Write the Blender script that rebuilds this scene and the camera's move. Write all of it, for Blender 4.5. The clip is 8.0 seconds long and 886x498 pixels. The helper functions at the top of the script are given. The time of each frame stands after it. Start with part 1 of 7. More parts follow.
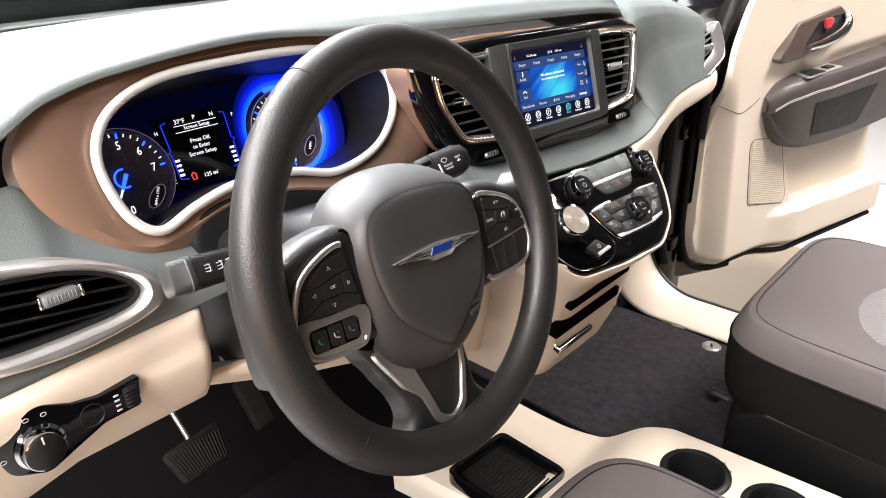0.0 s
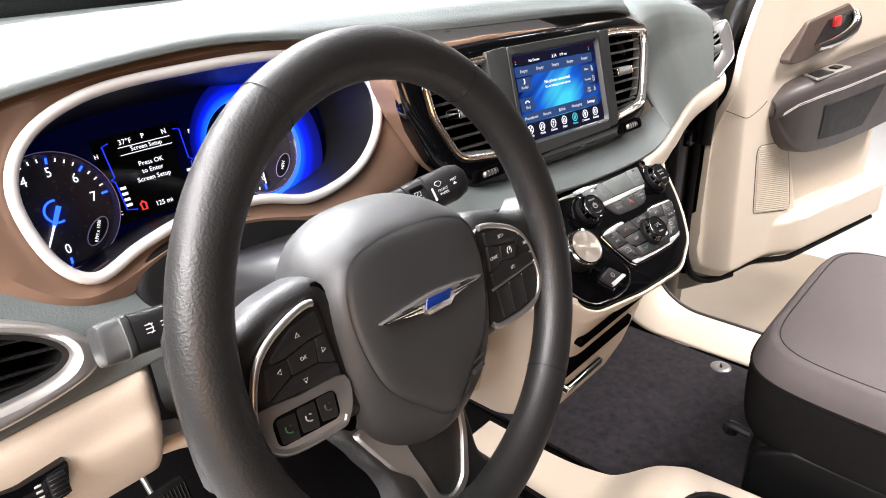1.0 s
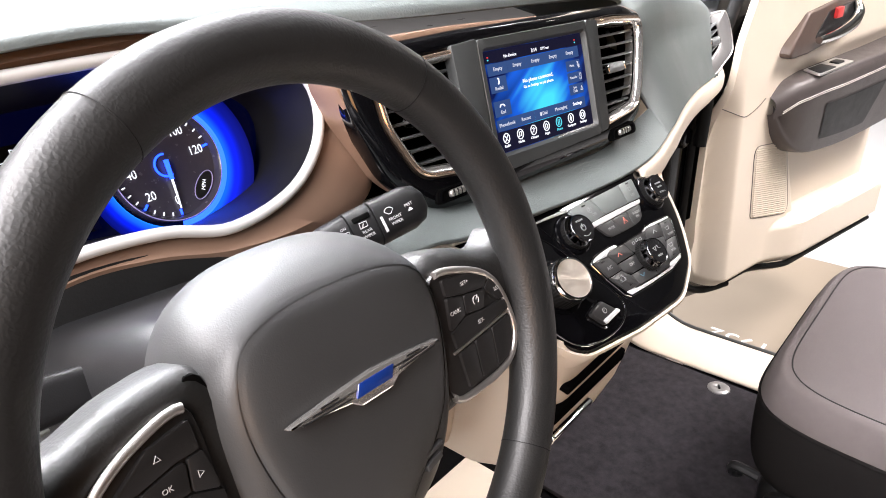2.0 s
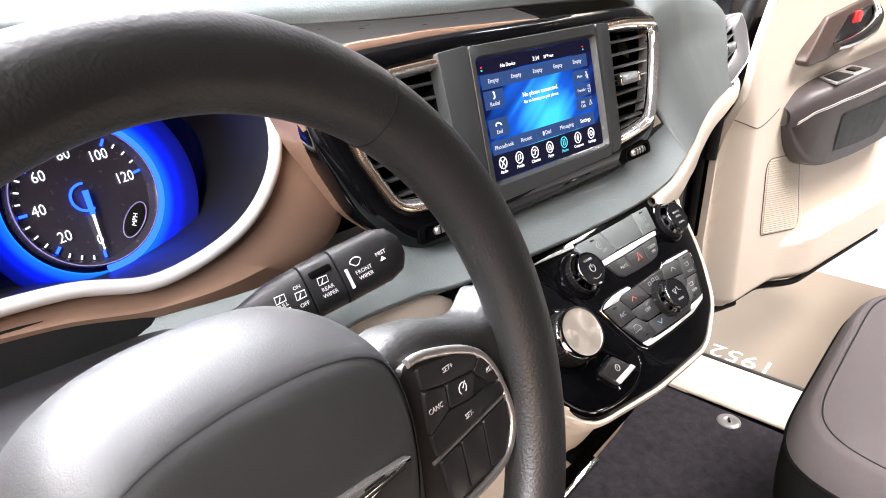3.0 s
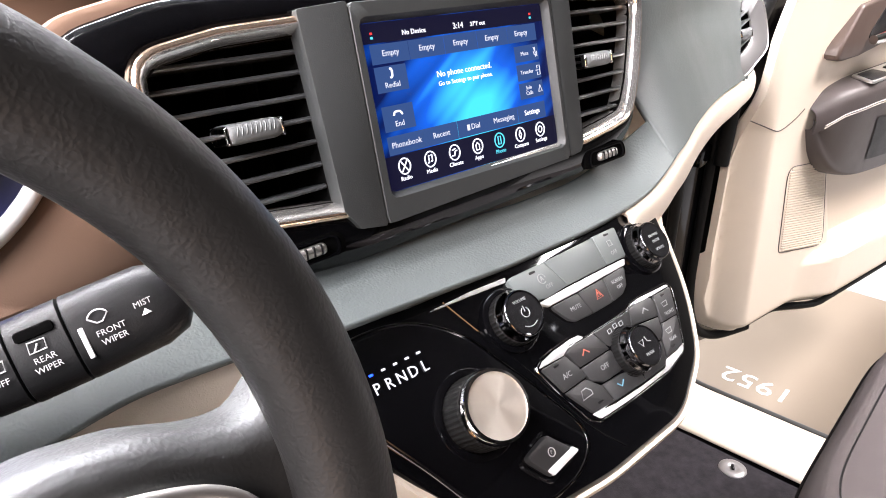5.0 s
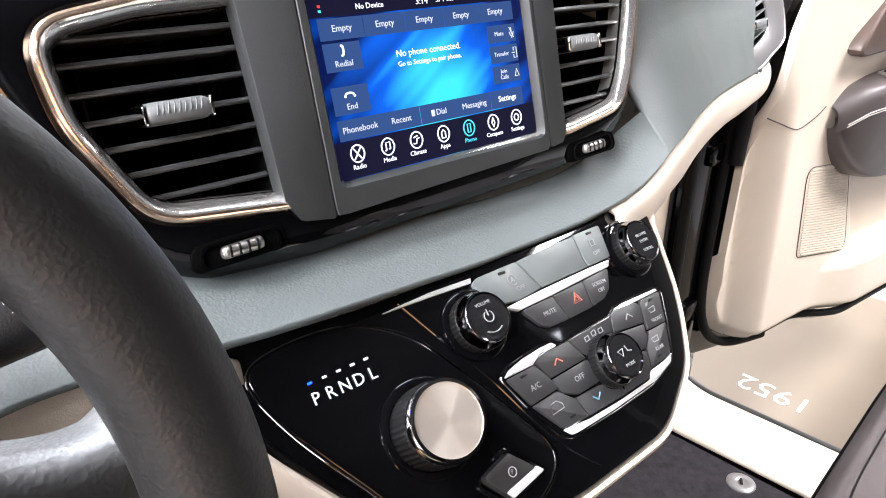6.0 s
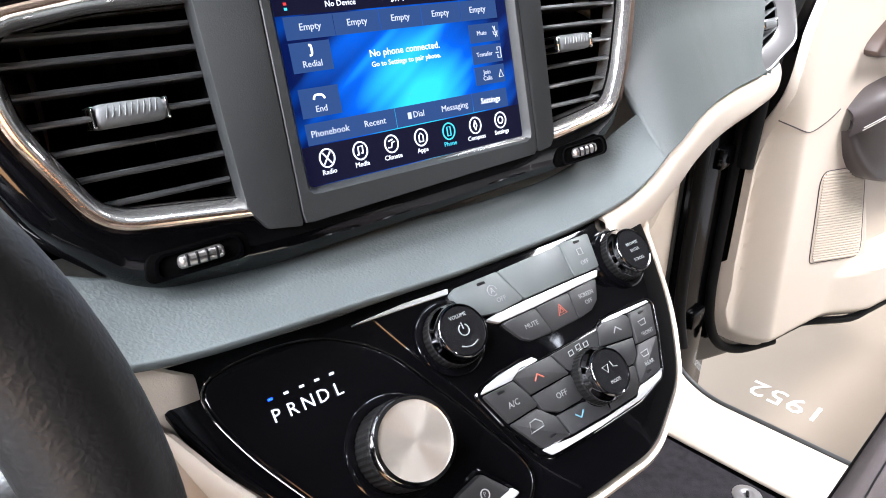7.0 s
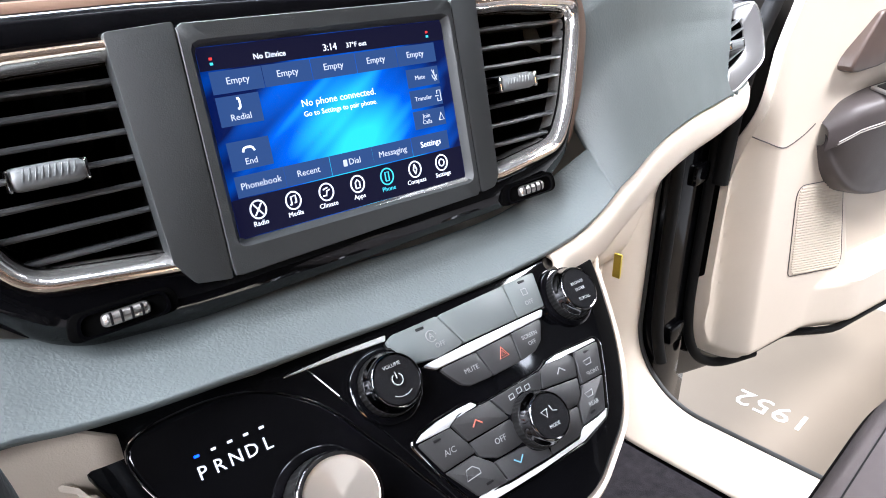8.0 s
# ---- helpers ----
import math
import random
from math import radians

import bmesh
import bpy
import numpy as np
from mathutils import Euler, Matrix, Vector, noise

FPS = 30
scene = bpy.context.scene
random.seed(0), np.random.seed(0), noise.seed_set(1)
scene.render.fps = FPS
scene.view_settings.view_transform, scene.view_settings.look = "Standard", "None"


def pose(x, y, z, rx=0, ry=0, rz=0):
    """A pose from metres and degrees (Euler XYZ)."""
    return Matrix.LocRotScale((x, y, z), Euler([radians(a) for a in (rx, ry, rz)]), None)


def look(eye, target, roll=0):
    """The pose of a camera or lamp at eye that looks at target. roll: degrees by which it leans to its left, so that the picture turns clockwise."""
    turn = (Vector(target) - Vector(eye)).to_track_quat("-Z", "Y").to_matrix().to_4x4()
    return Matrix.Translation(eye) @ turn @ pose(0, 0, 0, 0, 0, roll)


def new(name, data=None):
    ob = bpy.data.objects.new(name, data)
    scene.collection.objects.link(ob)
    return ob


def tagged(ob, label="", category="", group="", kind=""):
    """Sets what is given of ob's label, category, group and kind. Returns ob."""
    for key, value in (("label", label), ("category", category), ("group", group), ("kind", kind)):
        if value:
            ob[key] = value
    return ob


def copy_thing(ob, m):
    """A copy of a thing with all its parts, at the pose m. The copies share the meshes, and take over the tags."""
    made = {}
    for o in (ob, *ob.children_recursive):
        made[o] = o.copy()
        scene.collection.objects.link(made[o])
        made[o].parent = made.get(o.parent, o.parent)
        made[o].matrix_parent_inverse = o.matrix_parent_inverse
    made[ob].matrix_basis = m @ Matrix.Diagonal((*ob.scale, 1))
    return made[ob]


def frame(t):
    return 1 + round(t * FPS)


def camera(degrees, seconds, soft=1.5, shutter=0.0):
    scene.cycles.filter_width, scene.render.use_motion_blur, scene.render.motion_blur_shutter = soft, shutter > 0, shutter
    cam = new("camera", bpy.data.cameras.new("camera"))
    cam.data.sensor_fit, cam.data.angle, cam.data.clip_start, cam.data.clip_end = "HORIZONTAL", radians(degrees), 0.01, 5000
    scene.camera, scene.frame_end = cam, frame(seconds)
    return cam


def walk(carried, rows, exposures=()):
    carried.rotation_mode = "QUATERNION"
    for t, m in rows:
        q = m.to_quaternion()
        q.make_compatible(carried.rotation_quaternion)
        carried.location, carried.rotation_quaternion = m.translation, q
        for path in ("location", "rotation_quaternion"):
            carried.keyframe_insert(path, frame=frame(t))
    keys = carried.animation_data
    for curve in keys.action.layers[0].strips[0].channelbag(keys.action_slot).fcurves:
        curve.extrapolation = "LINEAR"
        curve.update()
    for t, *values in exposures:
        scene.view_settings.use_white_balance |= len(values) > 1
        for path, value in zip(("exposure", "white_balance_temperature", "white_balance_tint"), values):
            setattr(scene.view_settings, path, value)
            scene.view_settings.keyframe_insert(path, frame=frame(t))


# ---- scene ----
cam = camera(64.9, 8.0, 1.0)
PATH = [
    (0, (-0.81, -0.53, 1.276), (0.519, 0.703, 0.432), -1.5),
    (0.5, (-0.77, -0.491, 1.272), (0.569, 0.732, 0.428), -1.6),
    (1, (-0.73, -0.448, 1.263), (0.624, 0.758, 0.417), -1.6),
    (1.5, (-0.677, -0.4, 1.25), (0.692, 0.787, 0.403), -1.6),
    (1.7, (-0.65, -0.393, 1.245), (0.724, 0.784, 0.391), -1.7),
    (2.8, (-0.538, -0.324, 1.232), (0.845, 0.834, 0.367), -0.9),
    (3, (-0.522, -0.313, 1.228), (0.864, 0.843, 0.365), -0.8),
    (3.5, (-0.473, -0.303, 1.219), (0.908, 0.857, 0.354), -0.6),
    (4, (-0.418, -0.303, 1.212), (0.956, 0.864, 0.346), -0.5),
    (4.5, (-0.379, -0.284, 1.196), (0.982, 0.897, 0.329), -0.2),
    (6, (-0.299, -0.29, 1.163), (0.997, 0.959, 0.292), 0.1),
    (6.5, (-0.276, -0.291, 1.16), (1.002, 0.977, 0.289), 0.1),
    (7, (-0.269, -0.293, 1.16), (0.994, 0.988, 0.287), 0.0),
    (7.5, (-0.247, -0.302, 1.175), (1.012, 0.985, 0.304), -0.2),
    (8, (-0.236, -0.31, 1.183), (1.032, 0.969, 0.315), -0.4),
]
walk(cam, [(t, look(eye, target, roll)) for t, eye, target, roll in PATH],
     [(0, -0.02, 6600, 15), (1.5, 0.12, 6550, 16), (3, 0.32, 6450, 17), (4.5, 0.38, 6500, 19), (6, 0.42, 6200, 16), (8, 0.36, 5850, 14)])

# ---- light: a bright showroom hall with rows of ceiling lamps ----
world = bpy.data.worlds.new("hall_air")
scene.world = world
world.use_nodes = True
world.node_tree.nodes["Background"].inputs[0].default_value = (0.97, 0.98, 1.0, 1)
world.node_tree.nodes["Background"].inputs[1].default_value = 0.02
scene.view_settings.exposure = 0.0


def hall_lamp(name, at, to, sx, sy, watts, colour=(0.95, 0.98, 1.0)):
    data = bpy.data.lights.new(name, "AREA")
    data.shape, data.size, data.size_y, data.energy, data.color = "RECTANGLE", sx, sy, watts, colour
    ob = new(name, data)
    ob.matrix_world = look(at, to)
    return ob


hall_lamp("ceiling_lamp", (0.0, 2.5, 4.0), (0.0, 0.3, 1.0), 4.5, 1.8, 1250)
# Two area lights added from the driver's side: a high one and a fill.
hall_lamp("side_lamp", (-2.3, 0.5, 4.1), (-0.2, -0.1, 1.0), 3.4, 1.8, 620, (1.0, 0.985, 0.965))
hall_lamp("side_lamp", (-3.0, -0.7, 2.7), (-0.3, 0.0, 0.9), 2.2, 1.2, 230, (1.0, 0.985, 0.965))
hall_lamp("ceiling_lamp", (2.3, -1.7, 4.2), (1.2, 0.0, 0.7), 2.4, 1.2, 520, (1.0, 0.965, 0.915))
# Warm area light added for the orange reflections; its source is unseen.
hall_lamp("warm_floor_lamp", (-2.0, -2.0, 1.3), (-0.3, 0.0, 1.0), 1.2, 0.8, 20, (1.0, 0.55, 0.25))


# ---- small tools ----
def plane_at(o, yaw=0.0, tilt=0.0):
    """A pose whose x runs along the face, y up the face, z out of it towards the seats."""
    a, b = radians(yaw), radians(tilt)
    u = Vector((math.cos(a), math.sin(a), 0))
    f = Vector((-math.sin(a), math.cos(a), 0))
    v = f * math.sin(b) + Vector((0, 0, 1)) * math.cos(b)
    n = -f * math.cos(b) + Vector((0, 0, 1)) * math.sin(b)
    m = Matrix.Identity(4)
    for i in range(3):
        m[i][0], m[i][1], m[i][2], m[i][3] = u[i], v[i], n[i], o[i]
    return m


def thing(name, m, label, category, kind="", group=""):
    ob = new(name)
    ob.empty_display_size = 0.02
    ob.matrix_world = m
    return tagged(ob, label, category, group, kind)


def finish(bm, name, material, smooth=True, angle=40):
    bmesh.ops.recalc_face_normals(bm, faces=bm.faces[:])
    me = bpy.data.meshes.new(name)
    if smooth:
        lim = radians(angle)
        for f in bm.faces:
            f.smooth = True
        for e in bm.edges:
            if len(e.link_faces) == 2 and e.calc_face_angle(0) > lim:
                e.smooth = False
    bm.to_mesh(me)
    bm.free()
    me.materials.append(material)
    return me


def part(name, bm, material, parent, label="", world_verts=False, smooth=True, angle=40):
    if world_verts:
        root = parent
        m = Matrix.Identity(4)
        while root:
            m = root.matrix_basis @ m
            root = root.parent
        bmesh.ops.transform(bm, matrix=m.inverted(), verts=bm.verts[:])
    ob = new(name, finish(bm, name, material, smooth, angle))
    ob.parent = parent
    if label:
        ob["label"] = label
    return ob


def single(name, bm, material, label, category, kind="", group="", angle=40):
    ob = new(name, finish(bm, name, material, True, angle))
    return tagged(ob, label, category, group, kind)


def fillet(pts, r=0.005, seg=5):
    """A closed outline with rounded corners; a corner may bring its own radius as a third number."""
    out, n = [], len(pts)
    for i in range(n):
        p, a, b = Vector(pts[i][:2]), Vector(pts[i - 1][:2]), Vector(pts[(i + 1) % n][:2])
        rad = pts[i][2] if len(pts[i]) > 2 else r
        da, db = a - p, b - p
        la, lb = da.length, db.length
        da.normalize(), db.normalize()
        ang = da.angle(db, math.pi)
        if rad <= 0 or ang > math.pi - 0.02:
            out.append((p.x, p.y))
            continue
        d = min(rad / math.tan(ang / 2), la * 0.48, lb * 0.48)
        p0, p1 = p + da * d, p + db * d
        for k in range(seg + 1):
            t = k / seg
            q = p0 * (1 - t) ** 2 + p * 2 * t * (1 - t) + p1 * t * t
            out.append((q.x, q.y))
    return out


def smooth_loop(pts, per=6):
    """A closed Catmull-Rom loop through a few points."""
    out, n = [], len(pts)
    for i in range(n):
        p0, p1, p2, p3 = (Vector(pts[(i + k) % n]) for k in (-1, 0, 1, 2))
        for k in range(per):
            t = k / per
            q = 0.5 * (2 * p1 + (p2 - p0) * t + (2 * p0 - 5 * p1 + 4 * p2 - p3) * t * t + (3 * p1 - p0 - 3 * p2 + p3) * t ** 3)
            out.append(tuple(q))
    return out


def smooth_line(pts, per=6):
    out, n = [], len(pts)
    for i in range(n - 1):
        p0, p1, p2, p3 = (Vector(pts[min(max(i + k, 0), n - 1)]) for k in (-1, 0, 1, 2))
        for k in range(per):
            t = k / per
            q = 0.5 * (2 * p1 + (p2 - p0) * t + (2 * p0 - 5 * p1 + 4 * p2 - p3) * t * t + (3 * p1 - p0 - 3 * p2 + p3) * t ** 3)
            out.append(tuple(q))
    out.append(tuple(pts[-1]))
    return out


def along(table, x):
    """A smooth value at x from rows of (x, values...), without overshoot."""
    if x <= table[0][0]:
        return table[0][1:]
    if x >= table[-1][0]:
        return table[-1][1:]
    i = max(k for k in range(len(table) - 1) if table[k][0] <= x)

    def slope(k, c):
        if k == 0 or k == len(table) - 1:
            a, b = (0, 1) if k == 0 else (k - 1, k)
            return (table[b][c] - table[a][c]) / (table[b][0] - table[a][0])
        h0, h1 = table[k][0] - table[k - 1][0], table[k + 1][0] - table[k][0]
        d0, d1 = (table[k][c] - table[k - 1][c]) / h0, (table[k + 1][c] - table[k][c]) / h1
        if d0 * d1 <= 0:
            return 0.0
        return 3 * (h0 + h1) / ((2 * h1 + h0) / d0 + (h1 + 2 * h0) / d1)

    a, b = table[i], table[i + 1]
    h = b[0] - a[0]
    t = (x - a[0]) / h
    out = []
    for c in range(1, len(a)):
        m0, m1 = slope(i, c) * h, slope(i + 1, c) * h
        out.append((2 * t ** 3 - 3 * t * t + 1) * a[c] + (t ** 3 - 2 * t * t + t) * m0 + (3 * t * t - 2 * t ** 3) * b[c] + (t ** 3 - t * t) * m1)
    return tuple(out)


def ease(t):
    t = max(0.0, min(1.0, t))
    return t * t * (3 - 2 * t)


def inset(pts, d):
    """An outline moved inwards by d (outwards where d is negative)."""
    n, out = len(pts), []
    area = sum(pts[i - 1][0] * pts[i][1] - pts[i][0] * pts[i - 1][1] for i in range(n))
    s = 1 if area > 0 else -1
    for i in range(n):
        a, p, b = Vector(pts[i - 1]), Vector(pts[i]), Vector(pts[(i + 1) % n])
        t = (p - a).normalized() + (b - p).normalized()
        if t.length < 1e-6:
            t = b - p
        t.normalize()
        out.append((p.x - s * t.y * d, p.y + s * t.x * d))
    return out


def bridge(bm, rings, close=True, cap0=False, cap1=False):
    vs = [[bm.verts.new(p) for p in r] for r in rings]
    for a, b in zip(vs, vs[1:]):
        n = len(a)
        for i in range(n if close else n - 1):
            j = (i + 1) % n
            bm.faces.new((a[i], a[j], b[j], b[i]))
    if cap0:
        bm.faces.new(vs[0])
    if cap1:
        bm.faces.new(vs[-1])
    return vs


def slab(outline, w0, w1, bevel=0.0015, bm=None, warp=None, steps=2, fan=0, dome=0.0):
    """A plate of that outline from depth w0 to w1 with a rounded front rim."""
    bm = bm or bmesh.new()
    rings = [[(x, y, w0) for x, y in outline]]
    for k in range(steps + 1):
        a = k / steps * math.pi / 2
        rings.append([(x, y, w1 - bevel + bevel * math.sin(a)) for x, y in inset(outline, bevel * (1 - math.cos(a)))])
    if fan:
        last = rings[-1]
        cx, cy = sum(p[0] for p in last) / len(last), sum(p[1] for p in last) / len(last)
        for k in range(1, fan):
            s = 1 - k / fan
            rings.append([(cx + (x - cx) * s, cy + (y - cy) * s, w1 + dome * (1 - s * s)) for x, y, _ in last])
    if warp:
        rings = [[(x, y, w + warp(x, y)) for x, y, w in r] for r in rings]
    bridge(bm, rings, True, True, True)
    return bm


def polar(outline, angles, c):
    """The outline sampled along rays from c."""
    out, n = [], len(outline)
    for a in angles:
        d, best = Vector((math.cos(a), math.sin(a))), None
        for i in range(n):
            p, q = Vector(outline[i - 1]) - Vector(c), Vector(outline[i]) - Vector(c)
            e = q - p
            den = d.x * e.y - d.y * e.x
            if abs(den) < 1e-12:
                continue
            t = (p.x * e.y - p.y * e.x) / den
            s = (p.x * d.y - p.y * d.x) / den
            if t > 0 and -1e-6 <= s <= 1 + 1e-6 and (best is None or t > best):
                best = t
        best = best or 0.0
        out.append((c[0] + d.x * best, c[1] + d.y * best))
    return out


def band_between(layers, c=(0, 0), n=160, warp=None, close_back=True):
    """A frame: (outline, depth) layers joined in order, each sampled along the same rays from c."""
    first = layers[0][0]
    ln = [0.0]
    for i in range(len(first)):
        ln.append(ln[-1] + (Vector(first[(i + 1) % len(first)]) - Vector(first[i])).length)
    angles = []
    for k in range(n):
        d = ln[-1] * k / n
        i = max(j for j in range(len(first)) if ln[j] <= d)
        t = (d - ln[i]) / max(ln[i + 1] - ln[i], 1e-9)
        p = Vector(first[i]).lerp(Vector(first[(i + 1) % len(first)]), t) - Vector(c)
        angles.append(math.atan2(p.y, p.x))
    bm = bmesh.new()
    rings = []
    for o, w in layers:
        rings.append([(x, y, w + (warp(x, y) if warp else 0)) for x, y in polar(o, angles, c)])
    if close_back:
        rings.append(rings[0])
        vs = [[bm.verts.new(p) for p in r] for r in rings[:-1]]
        vs.append(vs[0])
        for a, b in zip(vs, vs[1:]):
            for i in range(n):
                j = (i + 1) % n
                bm.faces.new((a[i], a[j], b[j], b[i]))
    else:
        bridge(bm, rings)
    return bm


def tube(points, radius, close=False, sides=10, bm=None, flat=1.0, caps=True):
    """A round bar along points; radius a number or one for each point."""
    bm = bm or bmesh.new()
    n = len(points)
    pts = [Vector(p) for p in points]
    rings, side = [], None
    for i, p in enumerate(pts):
        t = (pts[(i + 1) % n] - pts[i - 1]) if close else (pts[min(i + 1, n - 1)] - pts[max(i - 1, 0)])
        t.normalize()
        if side is None:
            side = t.orthogonal().normalized()
        side = (side - t * side.dot(t)).normalized()
        up = t.cross(side)
        r = radius[i] if isinstance(radius, (list, tuple)) else radius
        rings.append([p + (side * math.cos(a) + up * math.sin(a) * flat) * r for a in (2 * math.pi * k / sides for k in range(sides))])
    if close:
        vs = [[bm.verts.new(q) for q in r] for r in rings]
        # the frame may have turned on the way round: join to the nearest start vertex
        off = min(range(sides), key=lambda k: (vs[0][k].co - vs[-1][0].co).length)
        for i in range(n):
            a, b = vs[i], vs[(i + 1) % n]
            o = off if i == n - 1 else 0
            for k in range(sides):
                bm.faces.new((a[k], a[(k + 1) % sides], b[(k + 1 + o) % sides], b[(k + o) % sides]))
    else:
        bridge(bm, rings, True, caps, caps)
    return bm


def lathe(profile, seg=40, bm=None, m=None, cap=True):
    """A turned body about z: profile rows of (radius, height)."""
    bm = bm or bmesh.new()
    rings = [[Vector((r * math.cos(a), r * math.sin(a), h)) for a in (2 * math.pi * k / seg for k in range(seg))] for r, h in profile]
    if m:
        rings = [[m @ p for p in r] for r in rings]
    bridge(bm, rings, True, cap, cap)
    return bm


def sheet(f, nu, nv, bm=None):
    """A skin f(s, t), both from 0 to 1."""
    bm = bm or bmesh.new()
    vs = [[bm.verts.new(f(i / nu, j / nv)) for j in range(nv + 1)] for i in range(nu + 1)]
    for i in range(nu):
        for j in range(nv):
            bm.faces.new((vs[i][j], vs[i + 1][j], vs[i + 1][j + 1], vs[i][j + 1]))
    return bm


def thicken(ob, t, offset=-1):
    mod = ob.modifiers.new("thickness", "SOLIDIFY")
    mod.thickness, mod.offset = t, offset
    return ob


def box(x0, x1, y0, y1, z0, z1, r=0.004, seg=2, bm=None, m=None):
    bm = bm or bmesh.new()
    made = bmesh.ops.create_cube(bm, size=1.0)["verts"]
    for v in made:
        v.co = Vector((x0 + (v.co.x + 0.5) * (x1 - x0), y0 + (v.co.y + 0.5) * (y1 - y0), z0 + (v.co.z + 0.5) * (z1 - z0)))
    if r:
        edges = list({e for v in made for e in v.link_edges})
        done = bmesh.ops.bevel(bm, geom=edges, offset=r, segments=seg, affect="EDGES", profile=0.5)
        made = list({v for f in done["faces"] for v in f.verts} | {v for v in made if v.is_valid})
    if m:
        for v in made:
            v.co = m @ v.co
    return bm


def words(body, size, material, parent, x, y, w=0.0, turn=0.0, m=None, thick=0.0001, name="lettering", align="CENTER", squeeze=1.0):
    """A word in the built-in font as a mesh, lying on its parent's face."""
    cu = bpy.data.curves.new("lettering", "FONT")
    cu.body, cu.size, cu.align_x, cu.align_y, cu.extrude, cu.resolution_u = body, size, align, "CENTER", thick, 2
    tmp = bpy.data.objects.new("lettering", cu)
    scene.collection.objects.link(tmp)
    me = bpy.data.meshes.new_from_object(tmp.evaluated_get(bpy.context.evaluated_depsgraph_get()))
    bpy.data.objects.remove(tmp)
    bpy.data.curves.remove(cu)
    me.transform((m or Matrix.Identity(4)) @ pose(x, y, w, 0, 0, turn) @ Matrix.Diagonal((squeeze, 1, 1, 1)))
    me.materials.clear()
    me.materials.append(material)
    ob = new(name, me)
    ob.parent = parent
    return ob


# ---- materials ----
def material(name, colour, rough=0.5, metal=0.0, coat=0.0, var=0.06, scale=30.0, bump=0.0, bump_scale=600.0, kind="noise", emit=None, power=0.0, spec=0.5, rough_var=0.08):
    mat = bpy.data.materials.new(name)
    mat.use_nodes = True
    nt = mat.node_tree
    b = nt.nodes["Principled BSDF"]
    b.inputs["Base Color"].default_value = (*colour, 1)
    b.inputs["Roughness"].default_value = rough
    b.inputs["Metallic"].default_value = metal
    b.inputs["Coat Weight"].default_value = coat
    b.inputs["Coat Roughness"].default_value = 0.03
    b.inputs["Specular IOR Level"].default_value = spec
    if emit:
        b.inputs["Emission Color"].default_value = (*emit, 1)
        b.inputs["Emission Strength"].default_value = power
    tc = nt.nodes.new("ShaderNodeTexCoord")
    if var:
        big = nt.nodes.new("ShaderNodeTexNoise")
        big.inputs["Scale"].default_value, big.inputs["Detail"].default_value = scale, 6
        nt.links.new(tc.outputs["Object"], big.inputs["Vector"])
        ramp = nt.nodes.new("ShaderNodeMixRGB")
        ramp.inputs[1].default_value = (*[c * (1 - var) for c in colour], 1)
        ramp.inputs[2].default_value = (*[min(1, c * (1 + var)) for c in colour], 1)
        nt.links.new(big.outputs["Fac"], ramp.inputs[0])
        nt.links.new(ramp.outputs[0], b.inputs["Base Color"])
        if rough_var:
            mr = nt.nodes.new("ShaderNodeMapRange")
            mr.inputs["To Min"].default_value, mr.inputs["To Max"].default_value = max(0.02, rough - rough_var), min(1, rough + rough_var)
            nt.links.new(big.outputs["Fac"], mr.inputs["Value"])
            nt.links.new(mr.outputs[0], b.inputs["Roughness"])
    if bump:
        if kind == "cells":
            tex = nt.nodes.new("ShaderNodeTexVoronoi")
            tex.feature = "SMOOTH_F1"
            tex.inputs["Scale"].default_value = bump_scale
            tex.inputs["Smoothness"].default_value = 0.4
            out = tex.outputs["Distance"]
            wob = nt.nodes.new("ShaderNodeTexNoise")
            wob.inputs["Scale"].default_value = bump_scale * 0.35
            mix = nt.nodes.new("ShaderNodeMixRGB")
            mix.inputs[0].default_value = 0.004
            nt.links.new(tc.outputs["Object"], mix.inputs[1])
            nt.links.new(tc.outputs["Object"], wob.inputs["Vector"])
            nt.links.new(wob.outputs["Color"], mix.inputs[2])
            nt.links.new(mix.outputs[0], tex.inputs["Vector"])
        else:
            tex = nt.nodes.new("ShaderNodeTexNoise")
            tex.inputs["Scale"].default_value, tex.inputs["Detail"].default_value = bump_scale, 4
            nt.links.new(tc.outputs["Object"], tex.inputs["Vector"])
            out = tex.outputs["Fac"]
        bp = nt.nodes.new("ShaderNodeBump")
        bp.inputs["Strength"].default_value, bp.inputs["Distance"].default_value = bump, 0.0006
        nt.links.new(out, bp.inputs["Height"])
        nt.links.new(bp.outputs["Normal"], b.inputs["Normal"])
    return mat


M_GREY = material("grey_soft_vinyl", (0.108, 0.125, 0.123), 0.50, bump=0.36, bump_scale=520, kind="cells", var=0.05)
M_WHEEL = material("black_grained_leather", (0.0105, 0.0105, 0.0103), 0.46, bump=0.24, bump_scale=540, spec=0.50, kind="cells", var=0.1)
M_HUB = material("charcoal_fine_vinyl", (0.0255, 0.0260, 0.0262), 0.45, bump=0.09, bump_scale=900, kind="cells", var=0.06, spec=0.52)
M_BROWN = material("bronze_satin_paint", (0.190, 0.118, 0.082), 0.42, metal=0.25, bump=0.12, bump_scale=1500, var=0.05)
M_SATIN = material("satin_silver", (0.70, 0.69, 0.675), 0.32, metal=0.9, var=0.02)
M_CHROME = material("bright_chrome", (0.85, 0.84, 0.82), 0.07, metal=1.0, var=0.02, rough_var=0.03)
M_PIANO = material("gloss_black", (0.002, 0.002, 0.0025), 0.05, coat=0.1, var=0.0)
